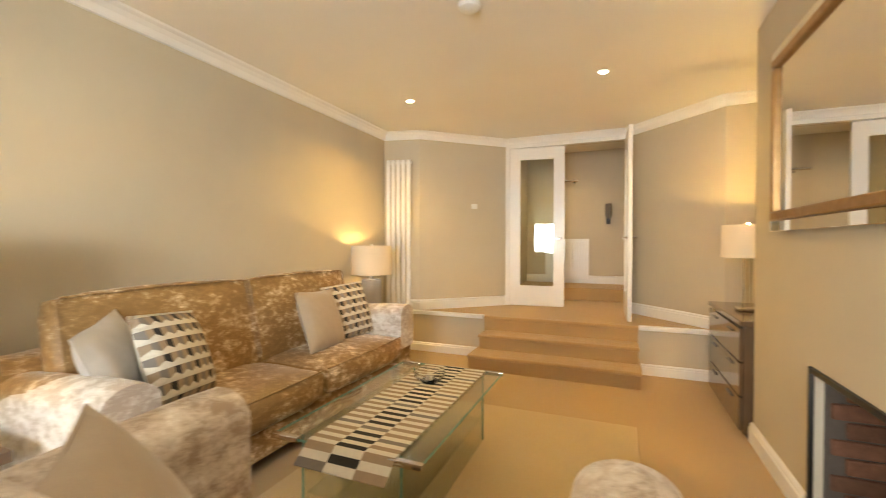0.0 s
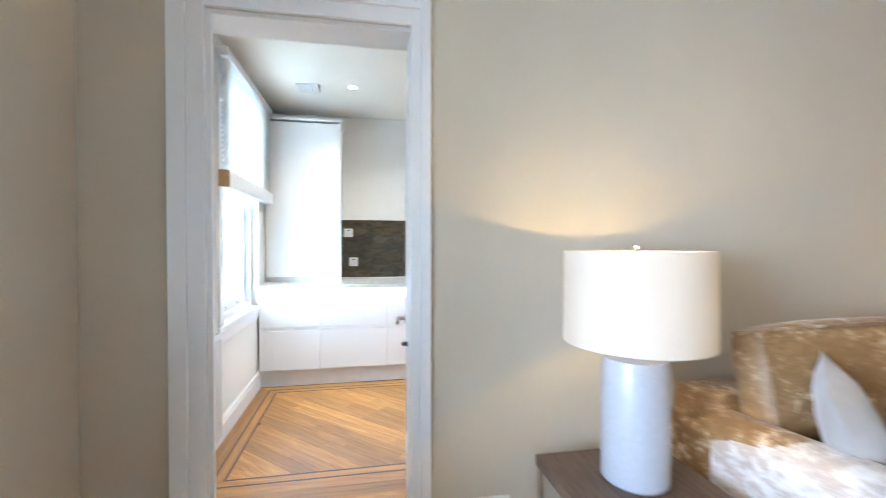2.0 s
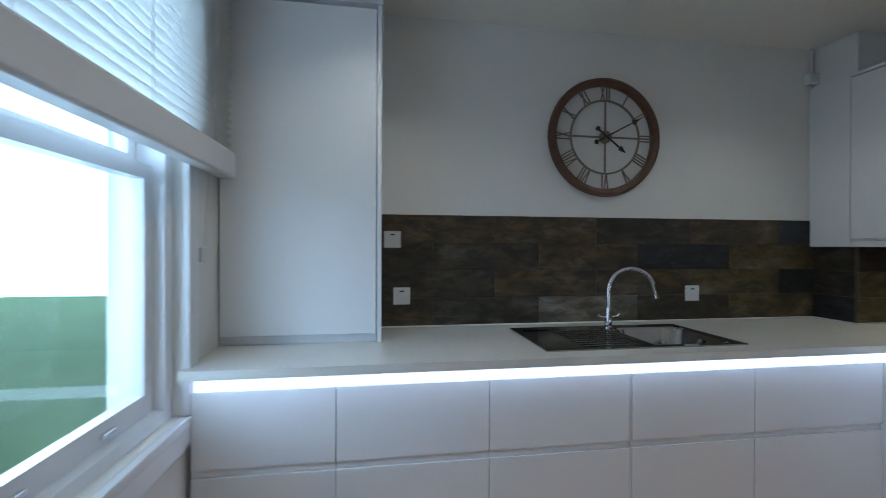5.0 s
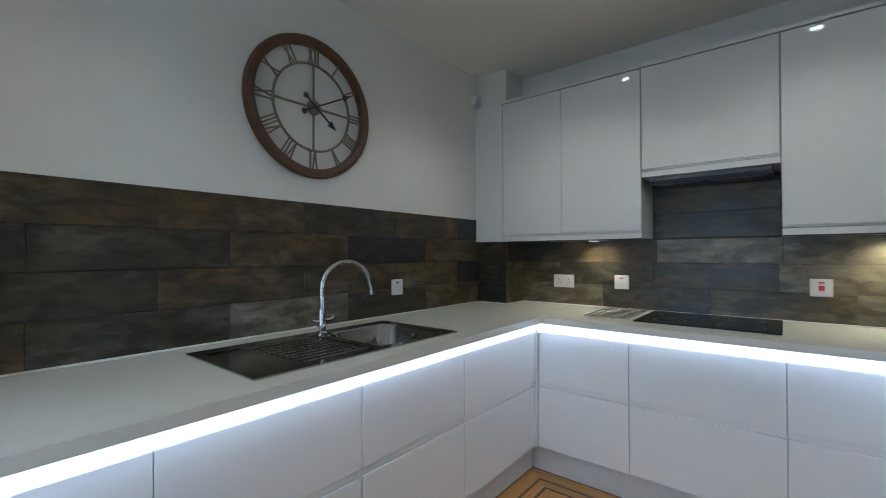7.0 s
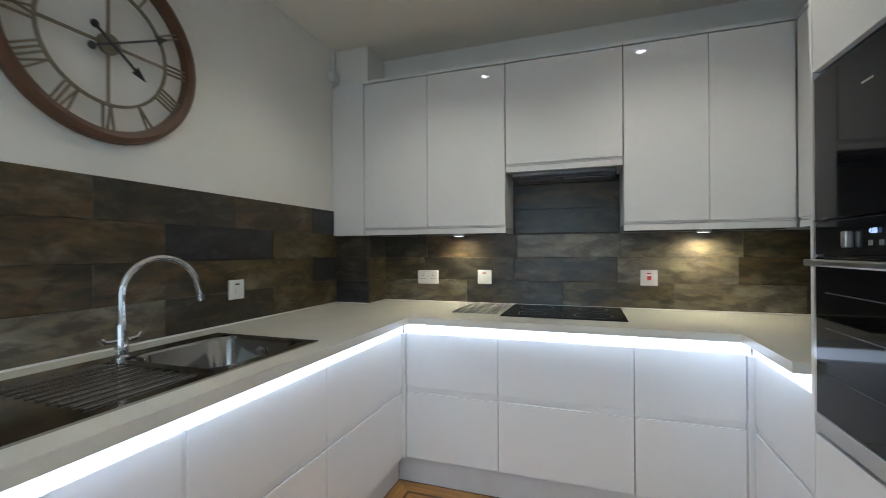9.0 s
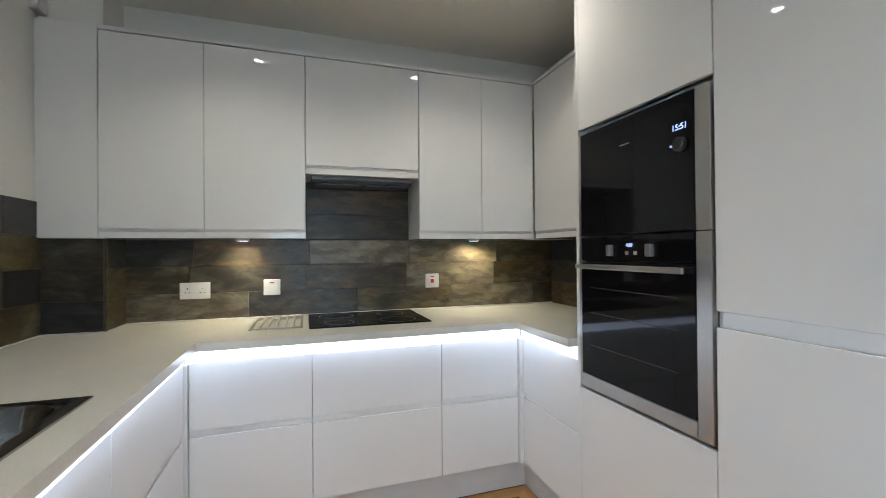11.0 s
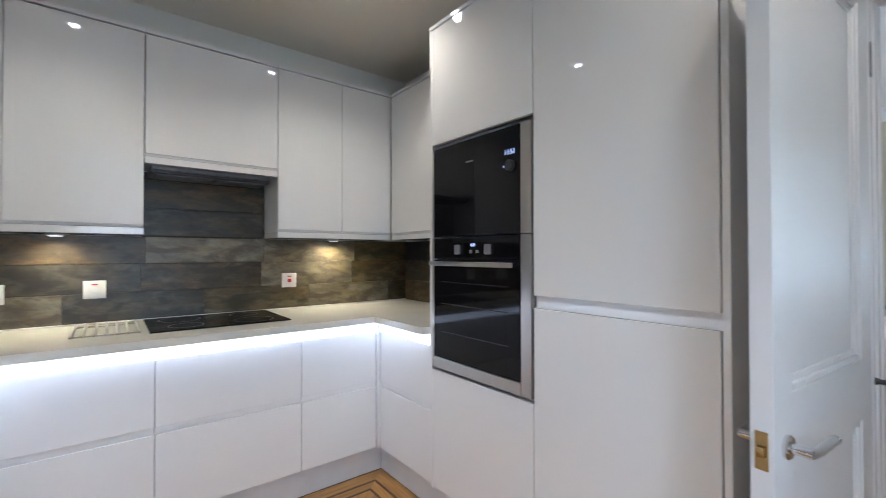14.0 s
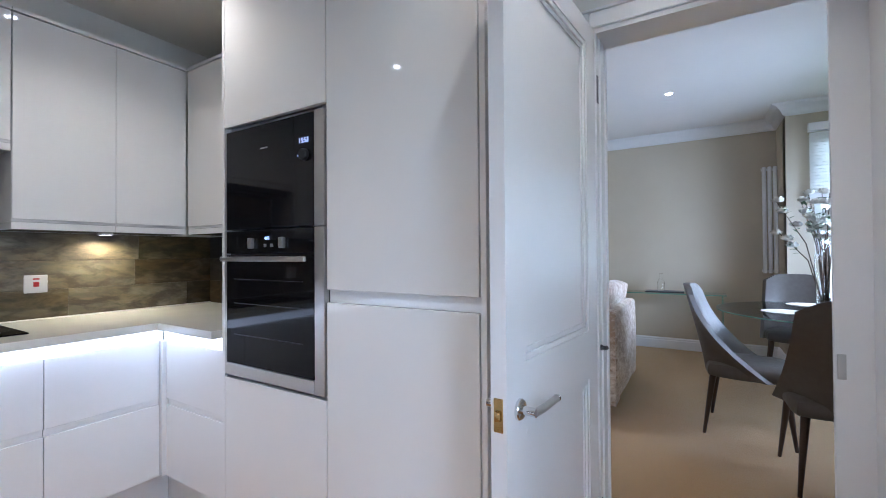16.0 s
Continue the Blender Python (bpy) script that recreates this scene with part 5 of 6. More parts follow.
# bay windows
def flat_window(name, a, b, z0, z1, blind_to=None):
    a, b = Vector(a), Vector(b)
    d = (b - a).normalized()
    ang = math.atan2(d.y, d.x)
    m = Matrix.Translation((a.x, a.y, 0)) @ Matrix.Rotation(ang, 4, "Z")
    w = (b - a).length
    t = thing(name, m, "white framed sash window with daylight behind", "window", "", "structure")
    part("window_frame", boxes((0, -0.05, z0, 0.05, 0.05, z1), (w - 0.05, -0.05, z0, w, 0.05, z1), (0.05, -0.05, z0, w - 0.05, 0.05, z0 + 0.06), (0.05, -0.05, z1 - 0.05, w - 0.05, 0.05, z1),
                               (0.05, -0.03, (z0 + z1) / 2 - 0.03, w - 0.05, 0.03, (z0 + z1) / 2 + 0.03)), TRIM, t, world=False)
    n = max(1, round(w / 0.9))
    for i in range(1, n):
        part("mullion", box(w * i / n - 0.04, -0.05, z0 + 0.06, w * i / n + 0.04, 0.05, z1 - 0.05), TRIM, t, world=False)
    g = part("pane", box(0.05, -0.003, z0 + 0.06, w - 0.05, 0.003, z1 - 0.05), GLASS, t, world=False, smooth=False)
    g.visible_shadow = False
    return t


flat_window("window_2", (3.80, -0.96), (3.80, -1.47), 0.85, 2.40)
flat_window("window_3", (3.03, -2.03), (1.65, -2.03), 0.85, 2.40)
flat_window("window_4", (3.66, -1.70), (3.30, -1.97), 0.85, 2.40)
wb = thing("bay_blind", Matrix.Translation((3.70, -1.2, 1.75)), "white wooden venetian blind in the bay", "blind")
part("head_rail", box(3.62, -1.52, 2.42, 3.70, -0.90, 2.50, 0.004), TRIM, wb)
for i in range(18):
    part("slat", box(-0.022, -0.30, -0.0014, 0.022, 0.30, 0.0014, m=Matrix.Translation((3.665, -1.21, 1.83 + i * 0.033)) @ Matrix.Rotation(radians(40), 4, "Y")), BLIND, wb, smooth=False)
part("bottom_rail", box(3.635, -1.52, 1.72, 3.695, -0.90, 1.80, 0.008), TRIM, wb)


# ---- lounge things ----
def soft_box(x0, y0, z0, x1, y1, z1, r=0.05, puff=0.02, cuts=5, seed=0, amp=0.006):
    """A stuffed block: rounded edges, faces that swell, small unevenness."""
    bm = bmesh.new()
    add_box(bm, x0, y0, z0, x1, y1, z1)
    bmesh.ops.subdivide_edges(bm, edges=bm.edges, cuts=cuts, use_grid_fill=True)
    c = Vector(((x0 + x1) / 2, (y0 + y1) / 2, (z0 + z1) / 2))
    h = Vector(((x1 - x0) / 2, (y1 - y0) / 2, (z1 - z0) / 2))
    for v in bm.verts:
        p = v.co - c
        inner = Vector([max(min(p[i], h[i] - r), -(h[i] - r)) for i in range(3)])
        d = p - inner
        if d.length > 1e-6:
            p = inner + d.normalized() * r
        q = [1 - (p[i] / h[i]) ** 2 for i in range(3)]
        for i in range(3):
            j, k = (i + 1) % 3, (i + 2) % 3
            if abs(p[i]) > h[i] - r - 1e-4:
                p[i] += math.copysign(puff * max(q[j], 0) * max(q[k], 0), p[i])
        v.co = c + p + noise.noise_vector(v.co * 5 + Vector((seed, seed * 2, 0))) * amp
    return bm


def rolled_arm(x0, x1, y0, y1, z0, z1, axis="x"):
    """A padded arm along x with a rounded top and a gently sloping crest."""
    bm = bmesh.new()
    n, rings = 10, []
    prof = []
    w = (y1 - y0) / 2
    for k in range(15):
        a = math.pi * k / 14
        prof.append((math.cos(a) * w, math.sin(a) * w * 0.75))
    for i in range(n + 1):
        s = i / n
        x = x0 + (x1 - x0) * s
        top = z1 - w * 0.75 - 0.05 * (1 - s) ** 2
        sq = 1.0 if 0 < i < n else 0.96
        ring = [bm.verts.new((x, (y0 + y1) / 2 + w * sq, z0))]
        ring += [bm.verts.new((x, (y0 + y1) / 2 + p * sq, top + q * sq)) for p, q in prof]
        ring += [bm.verts.new((x, (y0 + y1) / 2 - w * sq, z0))]
        rings.append(ring)
    for a, b in zip(rings, rings[1:]):
        for k in range(len(a)):
            j = (k + 1) % len(a)
            bm.faces.new((a[k], a[j], b[j], b[k]))
    bm.faces.new(rings[0])
    bm.faces.new(rings[-1])
    return bm


def sofa(name, m, length, depth, seats, label, back_h=0.97, arm_h=0.68, arm_w=0.21, tag="sofa", cloth=None, frame_h=None, cx=0.27, over=0.0):
    """Built with its back along x = 0, facing +x, running along +y."""
    s = thing(name, m, label, tag)
    VELVET = cloth
    d = depth
    part("base", soft_box(0.06, 0.02, 0.10, d - 0.06, length - 0.02, 0.30, 0.03, 0.004, 4), VELVET, s, world=False)
    part("back_frame", soft_box(0.0, 0.02, 0.12, 0.20, length - 0.02, frame_h or back_h - 0.10, 0.05, 0.01, 5), VELVET, s, world=False)
    for y0 in (0.0, length - arm_w):
        part("arm", rolled_arm(0.02, d - 0.02, y0, y0 + arm_w, 0.10, arm_h), VELVET, s, world=False)
    w = (length - 2 * arm_w) / seats
    for i in range(seats):
        y0 = arm_w + i * w
        part("seat_cushion", soft_box(0.22, y0 + 0.004, 0.29, d + 0.03, y0 + w - 0.004, 0.47, 0.05, 0.018, 6, i), VELVET, s, world=False)
        c0, c1 = y0 + 0.005 - (over if i == 0 else 0), y0 + w - 0.005 + (over if i == seats - 1 else 0)
        lean_back = Matrix.Translation((cx, 0, back_h - 0.29)) @ Matrix.Rotation(radians(-13), 4, "Y")
        bm = soft_box(-0.08, c0, -0.30, 0.08, c1, 0.30, 0.042, 0.020, 6, i + 5, 0.004)
        bmesh.ops.transform(bm, matrix=lean_back, verts=bm.verts)
        cushion = part("back_cushion", bm, VELVET, s, world=False)
        part("piping", tube([(d + 0.012, y0 + 0.03, 0.462), (d + 0.034, y0 + w * 0.5, 0.468), (d + 0.012, y0 + w - 0.03, 0.462)], 0.006, 8), VELVET, s, world=False)
        if seats == 1:
            continue
        edge = tube([(0.072, c0 + 0.012, -0.2), (0.074, c0 + 0.012, 0.27), (0.072, c0 + 0.03, 0.288), (0.082, (c0 + c1) / 2, 0.296), (0.072, c1 - 0.03, 0.288), (0.074, c1 - 0.012, 0.27), (0.072, c1 - 0.012, -0.2)], 0.0055, 8)
        bmesh.ops.transform(edge, matrix=lean_back, verts=edge.verts)
        part("cushion_piping", edge, VELVET, cushion, world=False)
    for x in (0.10, d - 0.10):
        for y in (0.10, length - 0.10):
            part("leg", lathe([(0.022, 0.0), (0.032, 0.105), (0.0, 0.106)], (x, y, 0), 16), DARK_LEG, s, world=False)
    return s


sofa("three_seat_sofa", Matrix.Translation((0.06, 1.39, 0)), 2.35, 0.88, 2, "long sofa in gold-brown crushed velvet", tag="sofa", arm_h=0.70, cloth=VELVET, frame_h=0.74, over=0.06)
sofa("wide_armchair", Matrix.Translation((2.66, 0.560, 0)) @ Matrix.Rotation(radians(90), 4, "Z"), 1.17, 0.80, 1, "wide armchair in crushed velvet, coloured pale for bay daylight, with a low back frame", 0.955, 0.835, 0.19, "armchair", BAYLIT_VELVET, 0.80, 0.20, 0.16)
# added shells that paint daylight onto the arms; the sofa has no separate covers
for y0 in (1.39, 3.53):
    cover = rolled_arm(0.30, 0.945, y0 - 0.006, y0 + 0.216, 0.36, 0.709)
    solo("arm_cover", cover, DAYLIT_ARM_VELVET, "pale shell added over the sofa arm, coloured as velvet in daylight", "arm cover", "arm covers")


def pillow(name, m, size, material, label, puff=0.075):
    """A square scatter cushion: pinched corners and a full middle. Lies in its own xy plane."""
    n = 12
    bm = bmesh.new()
    grid = {}
    for side in (1, -1):
        for i in range(n + 1):
            for j in range(n + 1):
                u, v = i / n * 2 - 1, j / n * 2 - 1
                edge = max(abs(u), abs(v)) > 0.999
                if side < 0 and edge:
                    grid[(side, i, j)] = grid[(1, i, j)]
                    continue
                k = (1 - abs(u) ** 2.4) * (1 - abs(v) ** 2.4)
                pin = 1 - 0.07 * (1 - (u * v) ** 2) * (abs(u) ** 4 + abs(v) ** 4) / 2
                p = Vector((u * size / 2 * pin, v * size / 2 * pin, side * puff * k ** 0.55))
                p += noise.noise_vector(p * 9 + Vector((size, 3, 1))) * 0.007
                grid[(side, i, j)] = bm.verts.new(p)
    for side in (1, -1):
        for i in range(n):
            for j in range(n):
                vs = [grid[(side, i, j)], grid[(side, i + 1, j)], grid[(side, i + 1, j + 1)], grid[(side, i, j + 1)]]
                try:
                    f = bm.faces.new(vs)
                except ValueError:
                    continue
                if isinstance(material, list):
                    f.material_index = (0, 1, 2)[(i + (j + 1) // 2 * 1) % 3] if side > 0 else 0
    t = thing(name, m, label, "cushion", "scatter cushions")
    part("cover", bm, material, t, world=False)
    part("edge_piping", tube([(size / 2 * 0.985 * a, size / 2 * 0.985 * b, 0) for a, b in ((-1, -1), (0, -0.96), (1, -1), (0.96, 0), (1, 1), (0, 0.96), (-1, 1), (-0.96, 0), (-1, -1))], 0.004, 6), material[0] if isinstance(material, list) else material, t, world=False)
    return t


def cube_cushion(m, size=0.43):
    """A cushion printed with rows of stacked cubes in white, tan and black."""
    t = thing("cushion", m, "cushion with a white, tan and black cube pattern", "cushion", "scatter cushions")
    bm = bmesh.new()
    rows, cols = 7, 7
    def at(u, v, side):
        k = max(0, 1 - abs(u) ** 2.4) * max(0, 1 - abs(v) ** 2.4)
        return Vector((u * size / 2, v * size / 2, side * 0.075 * k ** 0.55))
    h = 2 / rows
    w = 2 / cols
    def poly(pts, idx):
        pts = [(max(-1, min(1, a)), max(-1, min(1, b))) for a, b in pts]
        vs = [bm.verts.new(at(a, b, 1)) for a, b in pts]
        try:
            f = bm.faces.new(vs)
            f.material_index = idx
        except ValueError:
            pass
    for r in range(-1, rows + 1):
        for c in range(-1, cols + 1):
            u = -1 + c * w + (w / 2 if r % 2 else 0)
            v = -1 + r * h
            a, b, d, e = (u, v), (u + w / 2, v - h * 0.28), (u + w, v), (u + w / 2, v + h * 0.28)
            poly([a, b, d, e], 0)
            poly([a, e, (u + w / 2, v + h * 0.28 + h * 0.44), (u, v + h * 0.72)], 1)
            poly([e, d, (u + w, v + h * 0.72), (u + w / 2, v + h * 0.28 + h * 0.44)], 2 if (r + c) % 2 else 3)
    bmesh.ops.delete(bm, geom=[f for f in bm.faces if f.calc_area() < 1e-6], context="FACES")
    part("printed_front", bm, [CLOTH_WHITE, CLOTH_TAN, CLOTH_BLACK, CLOTH_GREY], t, "cube pattern print", world=False, smooth=False)
    n = 10
    bm = bmesh.new()
    g = {}
    for i in range(n + 1):
        for j in range(n + 1):
            u, v = i / n * 2 - 1, j / n * 2 - 1
            p = at(u, v, -1)
            g[i, j] = bm.verts.new(p + Vector((0, 0, -0.001)))
            q = at(u, v, 1)
            g[i, j, 1] = bm.verts.new(q + Vector((0, 0, -0.003)))
    for i in range(n):
        for j in range(n):
            bm.faces.new((g[i, j], g[i + 1, j], g[i + 1, j + 1], g[i, j + 1]))
            bm.faces.new((g[i, j, 1], g[i + 1, j, 1], g[i + 1, j + 1, 1], g[i, j + 1, 1]))
    part("cover", bm, CLOTH_WHITE, t, world=False)
    return t


def lean(x, y, z, yaw, tilt, roll=0):
    """A cushion's pose: its face looks along yaw degrees from +x, leaning back by tilt degrees."""
    return Matrix.Translation((x, y, z)) @ Matrix.Rotation(radians(yaw), 4, "Z") @ Matrix.Rotation(radians(-tilt), 4, "Y") @ Matrix.Rotation(radians(roll), 4, "X") @ Matrix(((0, 0, 1, 0), (1, 0, 0, 0), (0, 1, 0, 0), (0, 0, 0, 1)))


pillow("cushion", lean(0.54, 1.68, 0.68, 38, 20, 8), 0.42, SILVER_CLOTH, "silver satin cushion leaning on the sofa arm")
cube_cushion(lean(0.65, 1.87, 0.685, 22, 22, -6))
cube_cushion(lean(0.58, 3.33, 0.68, -12, 18, 3))
pillow("cushion", lean(0.62, 2.95, 0.675, 4, 20, -3), 0.42, TAUPE, "plain taupe cushion on the sofa")
pillow("cushion", lean(1.83, 0.98, 0.70, 52, 30, 2), 0.45, TAUPE, "plain taupe cushion on the wide armchair")

# rug and coffee table
solo("rug", box(0.98, 1.95, 0.0005, 2.67, 3.55, 0.014, 0.005, 2), RUG, "cream deep-pile rug on the carpet", "rug")
ct = thing("coffee_table", Matrix.Translation((1.56, 2.46, 0.014)), "clear glass coffee table with glass end panels", "coffee table")
tx0, tx1, ty0, ty1, tz = 1.22, 1.90, 1.88, 3.05, 0.42
part("tabletop", box(tx0, ty0, tz - 0.012, tx1, ty1, tz, 0.002), TABLE_GLASS, ct, smooth=False)
for x in (tx0 - 0.002, tx1 + 0.0005):
    part("glass_edge", box(x, ty0, tz - 0.0115, x + 0.0015, ty1, tz - 0.0005), GLASS_EDGE, ct, smooth=False)
for y in (ty0 - 0.002, ty1 + 0.0005):
    part("glass_edge", box(tx0, y, tz - 0.0115, tx1, y + 0.0015, tz - 0.0005), GLASS_EDGE, ct, smooth=False)
for x in (tx0 + 0.10, tx1 - 0.112):
    part("end_panel", box(x, ty0 + 0.06, 0.015, x + 0.012, ty1 - 0.06, tz - 0.0125), TABLE_GLASS, ct, smooth=False)
    for y in (ty0 + 0.058, ty1 - 0.062):
        part("glass_edge", box(x + 0.001, y, 0.015, x + 0.011, y + 0.002, tz - 0.0125), GLASS_EDGE, ct, smooth=False)
for x0, x1 in ((tx0 - 0.01, tx0 + 0.13), (tx1 - 0.13, tx1 + 0.01)):
    for y in (ty0 - 0.006, ty1 - 0.02):
        part("chrome_bracket", box(x0, y, tz - 0.020, x1, y + 0.026, tz + 0.004, 0.004), CHROME, ct, "chrome corner bracket")
part("glass_shelf", box(tx0 + 0.113, ty0 + 0.08, 0.15, tx1 - 0.113, ty1 - 0.08, 0.158), TABLE_GLASS, ct, smooth=False)

run_bm = bmesh.new()
rx0, rx1 = 1.40, 1.80
rows = 46
ys = [1.80 + (3.08 - 1.80) * i / rows for i in range(rows + 1)]
rr = random.Random(3)
for i in range(rows):
    for c in range(3):
        x0, x1 = rx0 + (rx1 - rx0) * c / 3, rx0 + (rx1 - rx0) * (c + 1) / 3
        def zed(y):
            return tz + 0.0035 - max(0, 1.885 - y) * 0.75 - max(0, y - 3.045) * 0.8
        q = [(x0, ys[i]), (x1, ys[i]), (x1, ys[i + 1]), (x0, ys[i + 1])]
        f = run_bm.faces.new([run_bm.verts.new((a, b, zed(b))) for a, b in q])
        f.material_index = 0 if (i + c) % 2 else (1 if c != 1 else 2) if (i // 2 + c) % 5 else 3
bmesh.ops.remove_doubles(run_bm, verts=run_bm.verts, dist=0.0004)
r = bmesh.ops.extrude_face_region(run_bm, geom=list(run_bm.faces))
bmesh.ops.translate(run_bm, verts=[g for g in r["geom"] if isinstance(g, bmesh.types.BMVert)], vec=(0, 0, 0.004))
solo("table_runner", run_bm, [CLOTH_WHITE, CLOTH_TAN, CLOTH_BLACK, CLOTH_GREY], "striped white, brown and black table runner", "table runner")
dish = thing("candle_dish", Matrix.Translation((1.56, 2.72, tz + 0.008)), "small clear glass candle dish on the runner", "dish")
part("bowl", lathe([(0.0, tz + 0.008), (0.05, tz + 0.008), (0.085, tz + 0.035), (0.09, tz + 0.065), (0.086, tz + 0.065), (0.08, tz + 0.036), (0.045, tz + 0.014), (0.0, tz + 0.014)], (1.56, 2.72, 0), 24), CRYSTAL, dish)
part("candle", lathe([(0.02, tz + 0.0145), (0.02, tz + 0.045), (0.0, tz + 0.046)], (1.56, 2.72, 0), 16), CLOTH_WHITE, dish)


# lamps and their tables
def side_table(x0, x1, y0, y1, h, label):
    t = thing("side_table", Matrix.Translation(((x0 + x1) / 2, (y0 + y1) / 2, 0)), label, "side table", "side tables")
    part("tabletop", box(x0, y0, h - 0.04, x1, y1, h, 0.004), TABLE_WOOD, t, "dark weathered wooden top")
    for x in (x0 + 0.005, x1 - 0.025):
        for y in (y0 + 0.005, y1 - 0.025):
            part("leg", box(x, y, 0.001, x + 0.02, y + 0.02, h - 0.04, 0.002), STEEL, t)
    for y in (y0 + 0.006, y1 - 0.024):
        part("stretcher", box(x0 + 0.025, y, 0.09, x1 - 0.025, y + 0.018, 0.108, 0.002), STEEL, t)
    for x in (x0 + 0.006, x1 - 0.024):
        part("stretcher", box(x, y0 + 0.025, 0.09, x + 0.018, y1 - 0.025, 0.108, 0.002), STEEL, t)
    part("lower_shelf", box(x0 + 0.026, y0 + 0.026, 0.092, x1 - 0.026, y1 - 0.026, 0.106), TABLE_WOOD, t)


def table_lamp(x, y, z, shade_r, shade_z0, shade_z1, base_r, watts, label, glass_base=False):
    t = thing("table_lamp", Matrix.Translation((x, y, z)), label, "lamp", "table lamps")
    if glass_base:
        part("base", box(x - 0.065, y - 0.05, z + 0.001, x + 0.065, y + 0.05, z + 0.022, 0.003), CHROME, t)
        part("column", box(x - 0.022, y - 0.022, z + 0.022, x + 0.022, y + 0.022, shade_z0 + 0.02, 0.003), CRYSTAL, t)
    else:
        part("base", lathe([(base_r * 0.9, z + 0.001), (base_r, z + 0.012), (base_r, shade_z0 - 0.07), (base_r * 0.93, shade_z0 - 0.05), (0.018, shade_z0 - 0.045), (0.018, shade_z0 + 0.03), (0.0, shade_z0 + 0.031)], (x, y, 0), 40), CERAMIC, t, "white ribbed ceramic cylinder")
    part("shade", lathe([(shade_r, shade_z0), (shade_r * 0.985, shade_z1), (shade_r * 0.985 - 0.003, shade_z1), (shade_r - 0.003, shade_z0), (shade_r, shade_z0)], (x, y, 0), 56), SHADE, t, "lit cream linen drum shade")
    fit = bmesh.new()
    for k in range(3):
        a = 2 * math.pi * k / 3
        add_tube(fit, [(x, y, shade_z1 - 0.03), (x + math.cos(a) * (shade_r - 0.005), y + math.sin(a) * (shade_r - 0.005), shade_z1 - 0.012)], 0.0025, 6)
    add_tube(fit, [(x, y, shade_z0), (x, y, shade_z1 - 0.03)], 0.004, 8)
    part("shade_fitter", fit, CHROME, t)
    part("finial", lathe([(0.004, shade_z1 - 0.03), (0.004, shade_z1 + 0.006), (0.012, shade_z1 + 0.014), (0.0, shade_z1 + 0.024)], (x, y, 0), 14), CHROME, t)
    part("bulb", lathe([(0.0, -0.05), (0.014, -0.045), (0.03, 0.0), (0.022, 0.024), (0.0, 0.032)], (x + 0.012, y, (shade_z0 + shade_z1) / 2), 16), SPOT_GLOW, t)
    lm = new("lamp_bulb", bpy.data.lights.new("lamp_bulb", "POINT"))
    lm.data.energy, lm.data.color, lm.data.shadow_soft_size = watts, WARM, 0.012
    lm.location = (x + 0.012, y, (shade_z0 + shade_z1) / 2 + 0.062)
    return t


side_table(0.15, 0.68, 0.80, 1.28, 0.52, "dark wood side table on a steel frame")
table_lamp(0.36, 1.05, 0.52, 0.226, 0.965, 1.255, 0.104, 12, "tall white ceramic table lamp, switched on")
side_table(0.05, 0.50, 4.00, 4.47, 0.52, "dark wood side table behind the sofa arm")
table_lamp(0.235, 4.22, 0.52, 0.205, 0.895, 1.185, 0.10, 18, "white ceramic table lamp in the corner, switched on")

ch = thing("chest_of_drawers", Matrix.Translation((3.5, 4.1, 0)), "low gloss mocha chest of drawers in the alcove", "chest of drawers")
part("body", box(3.272, 3.64, 0.03, 3.68, 4.60, 0.70, 0.004), MOCHA, ch)
part("top", box(3.25, 3.635, 0.702, 3.69, 4.62, 0.735, 0.004), MOCHA, ch)
part("plinth", box(3.30, 3.66, 0.001, 3.66, 4.58, 0.029), BLACK, ch)
for i in range(3):
    part("drawer_front", box(3.252, 3.65, 0.05 + i * 0.215, 3.271, 4.59, 0.255 + i * 0.215, 0.003), MOCHA, ch)
    for y in (3.88, 4.36):
        part("handle", boxes((3.243, y - 0.07, 0.21 + i * 0.215, 3.2515, y + 0.07, 0.222 + i * 0.215), bevel=0.002), DARK_GREY, ch)
table_lamp(3.40, 4.12, 0.736, 0.16, 1.115, 1.345, 0.05, 48, "crystal and chrome table lamp, switched on", True)
box_frame = thing("photo_frame", Matrix.Translation((3.62, 3.95, 0.736)), "dark photo frame beside the lamp", "photo frame")
part("frame", box(3.60, 3.80, 0.737, 3.625, 4.02, 1.40, 0.004), TABLE_WOOD, box_frame)
part("picture", box(3.5985, 3.83, 0.77, 3.5998, 3.99, 1.37), CLOTH_TAN, box_frame, smooth=False)

# vertical radiators
def column_radiator(m, w, h, n, label):
    t = thing("column_radiator", m, label, "radiator", "column radiators")
    for i in range(n):
        x = -w / 2 + w * (i + 0.5) / n
        part("column", box(x - w / n * 0.40, 0.0, 0.03, x + w / n * 0.40, 0.032, h - 0.03, 0.012, 3), TRIM, t, world=False)
    for z in (0.06, h - 0.06):
        part("header", tube([(-w / 2, 0.05, z), (w / 2, 0.05, z)], 0.016, 12), TRIM, t, world=False)
    for z in (0.25, h - 0.25):
        part("bracket", box(-0.02, 0.034, z - 0.02, 0.02, 0.092, z + 0.02), STEEL, t, world=False)
    part("valve", tube([(w / 2 - 0.02, 0.05, 0.04), (w / 2 - 0.02, 0.05, -0.05), (w / 2 + 0.05, 0.04, -0.05)], 0.012, 10), CHROME, t, world=False)
    return t


column_radiator(Matrix.Translation((0.215, 4.82, 0.44)) @ Matrix.Rotation(radians(11), 4, "Z"), 0.30, 1.76, 5, "tall white column radiator in the corner")
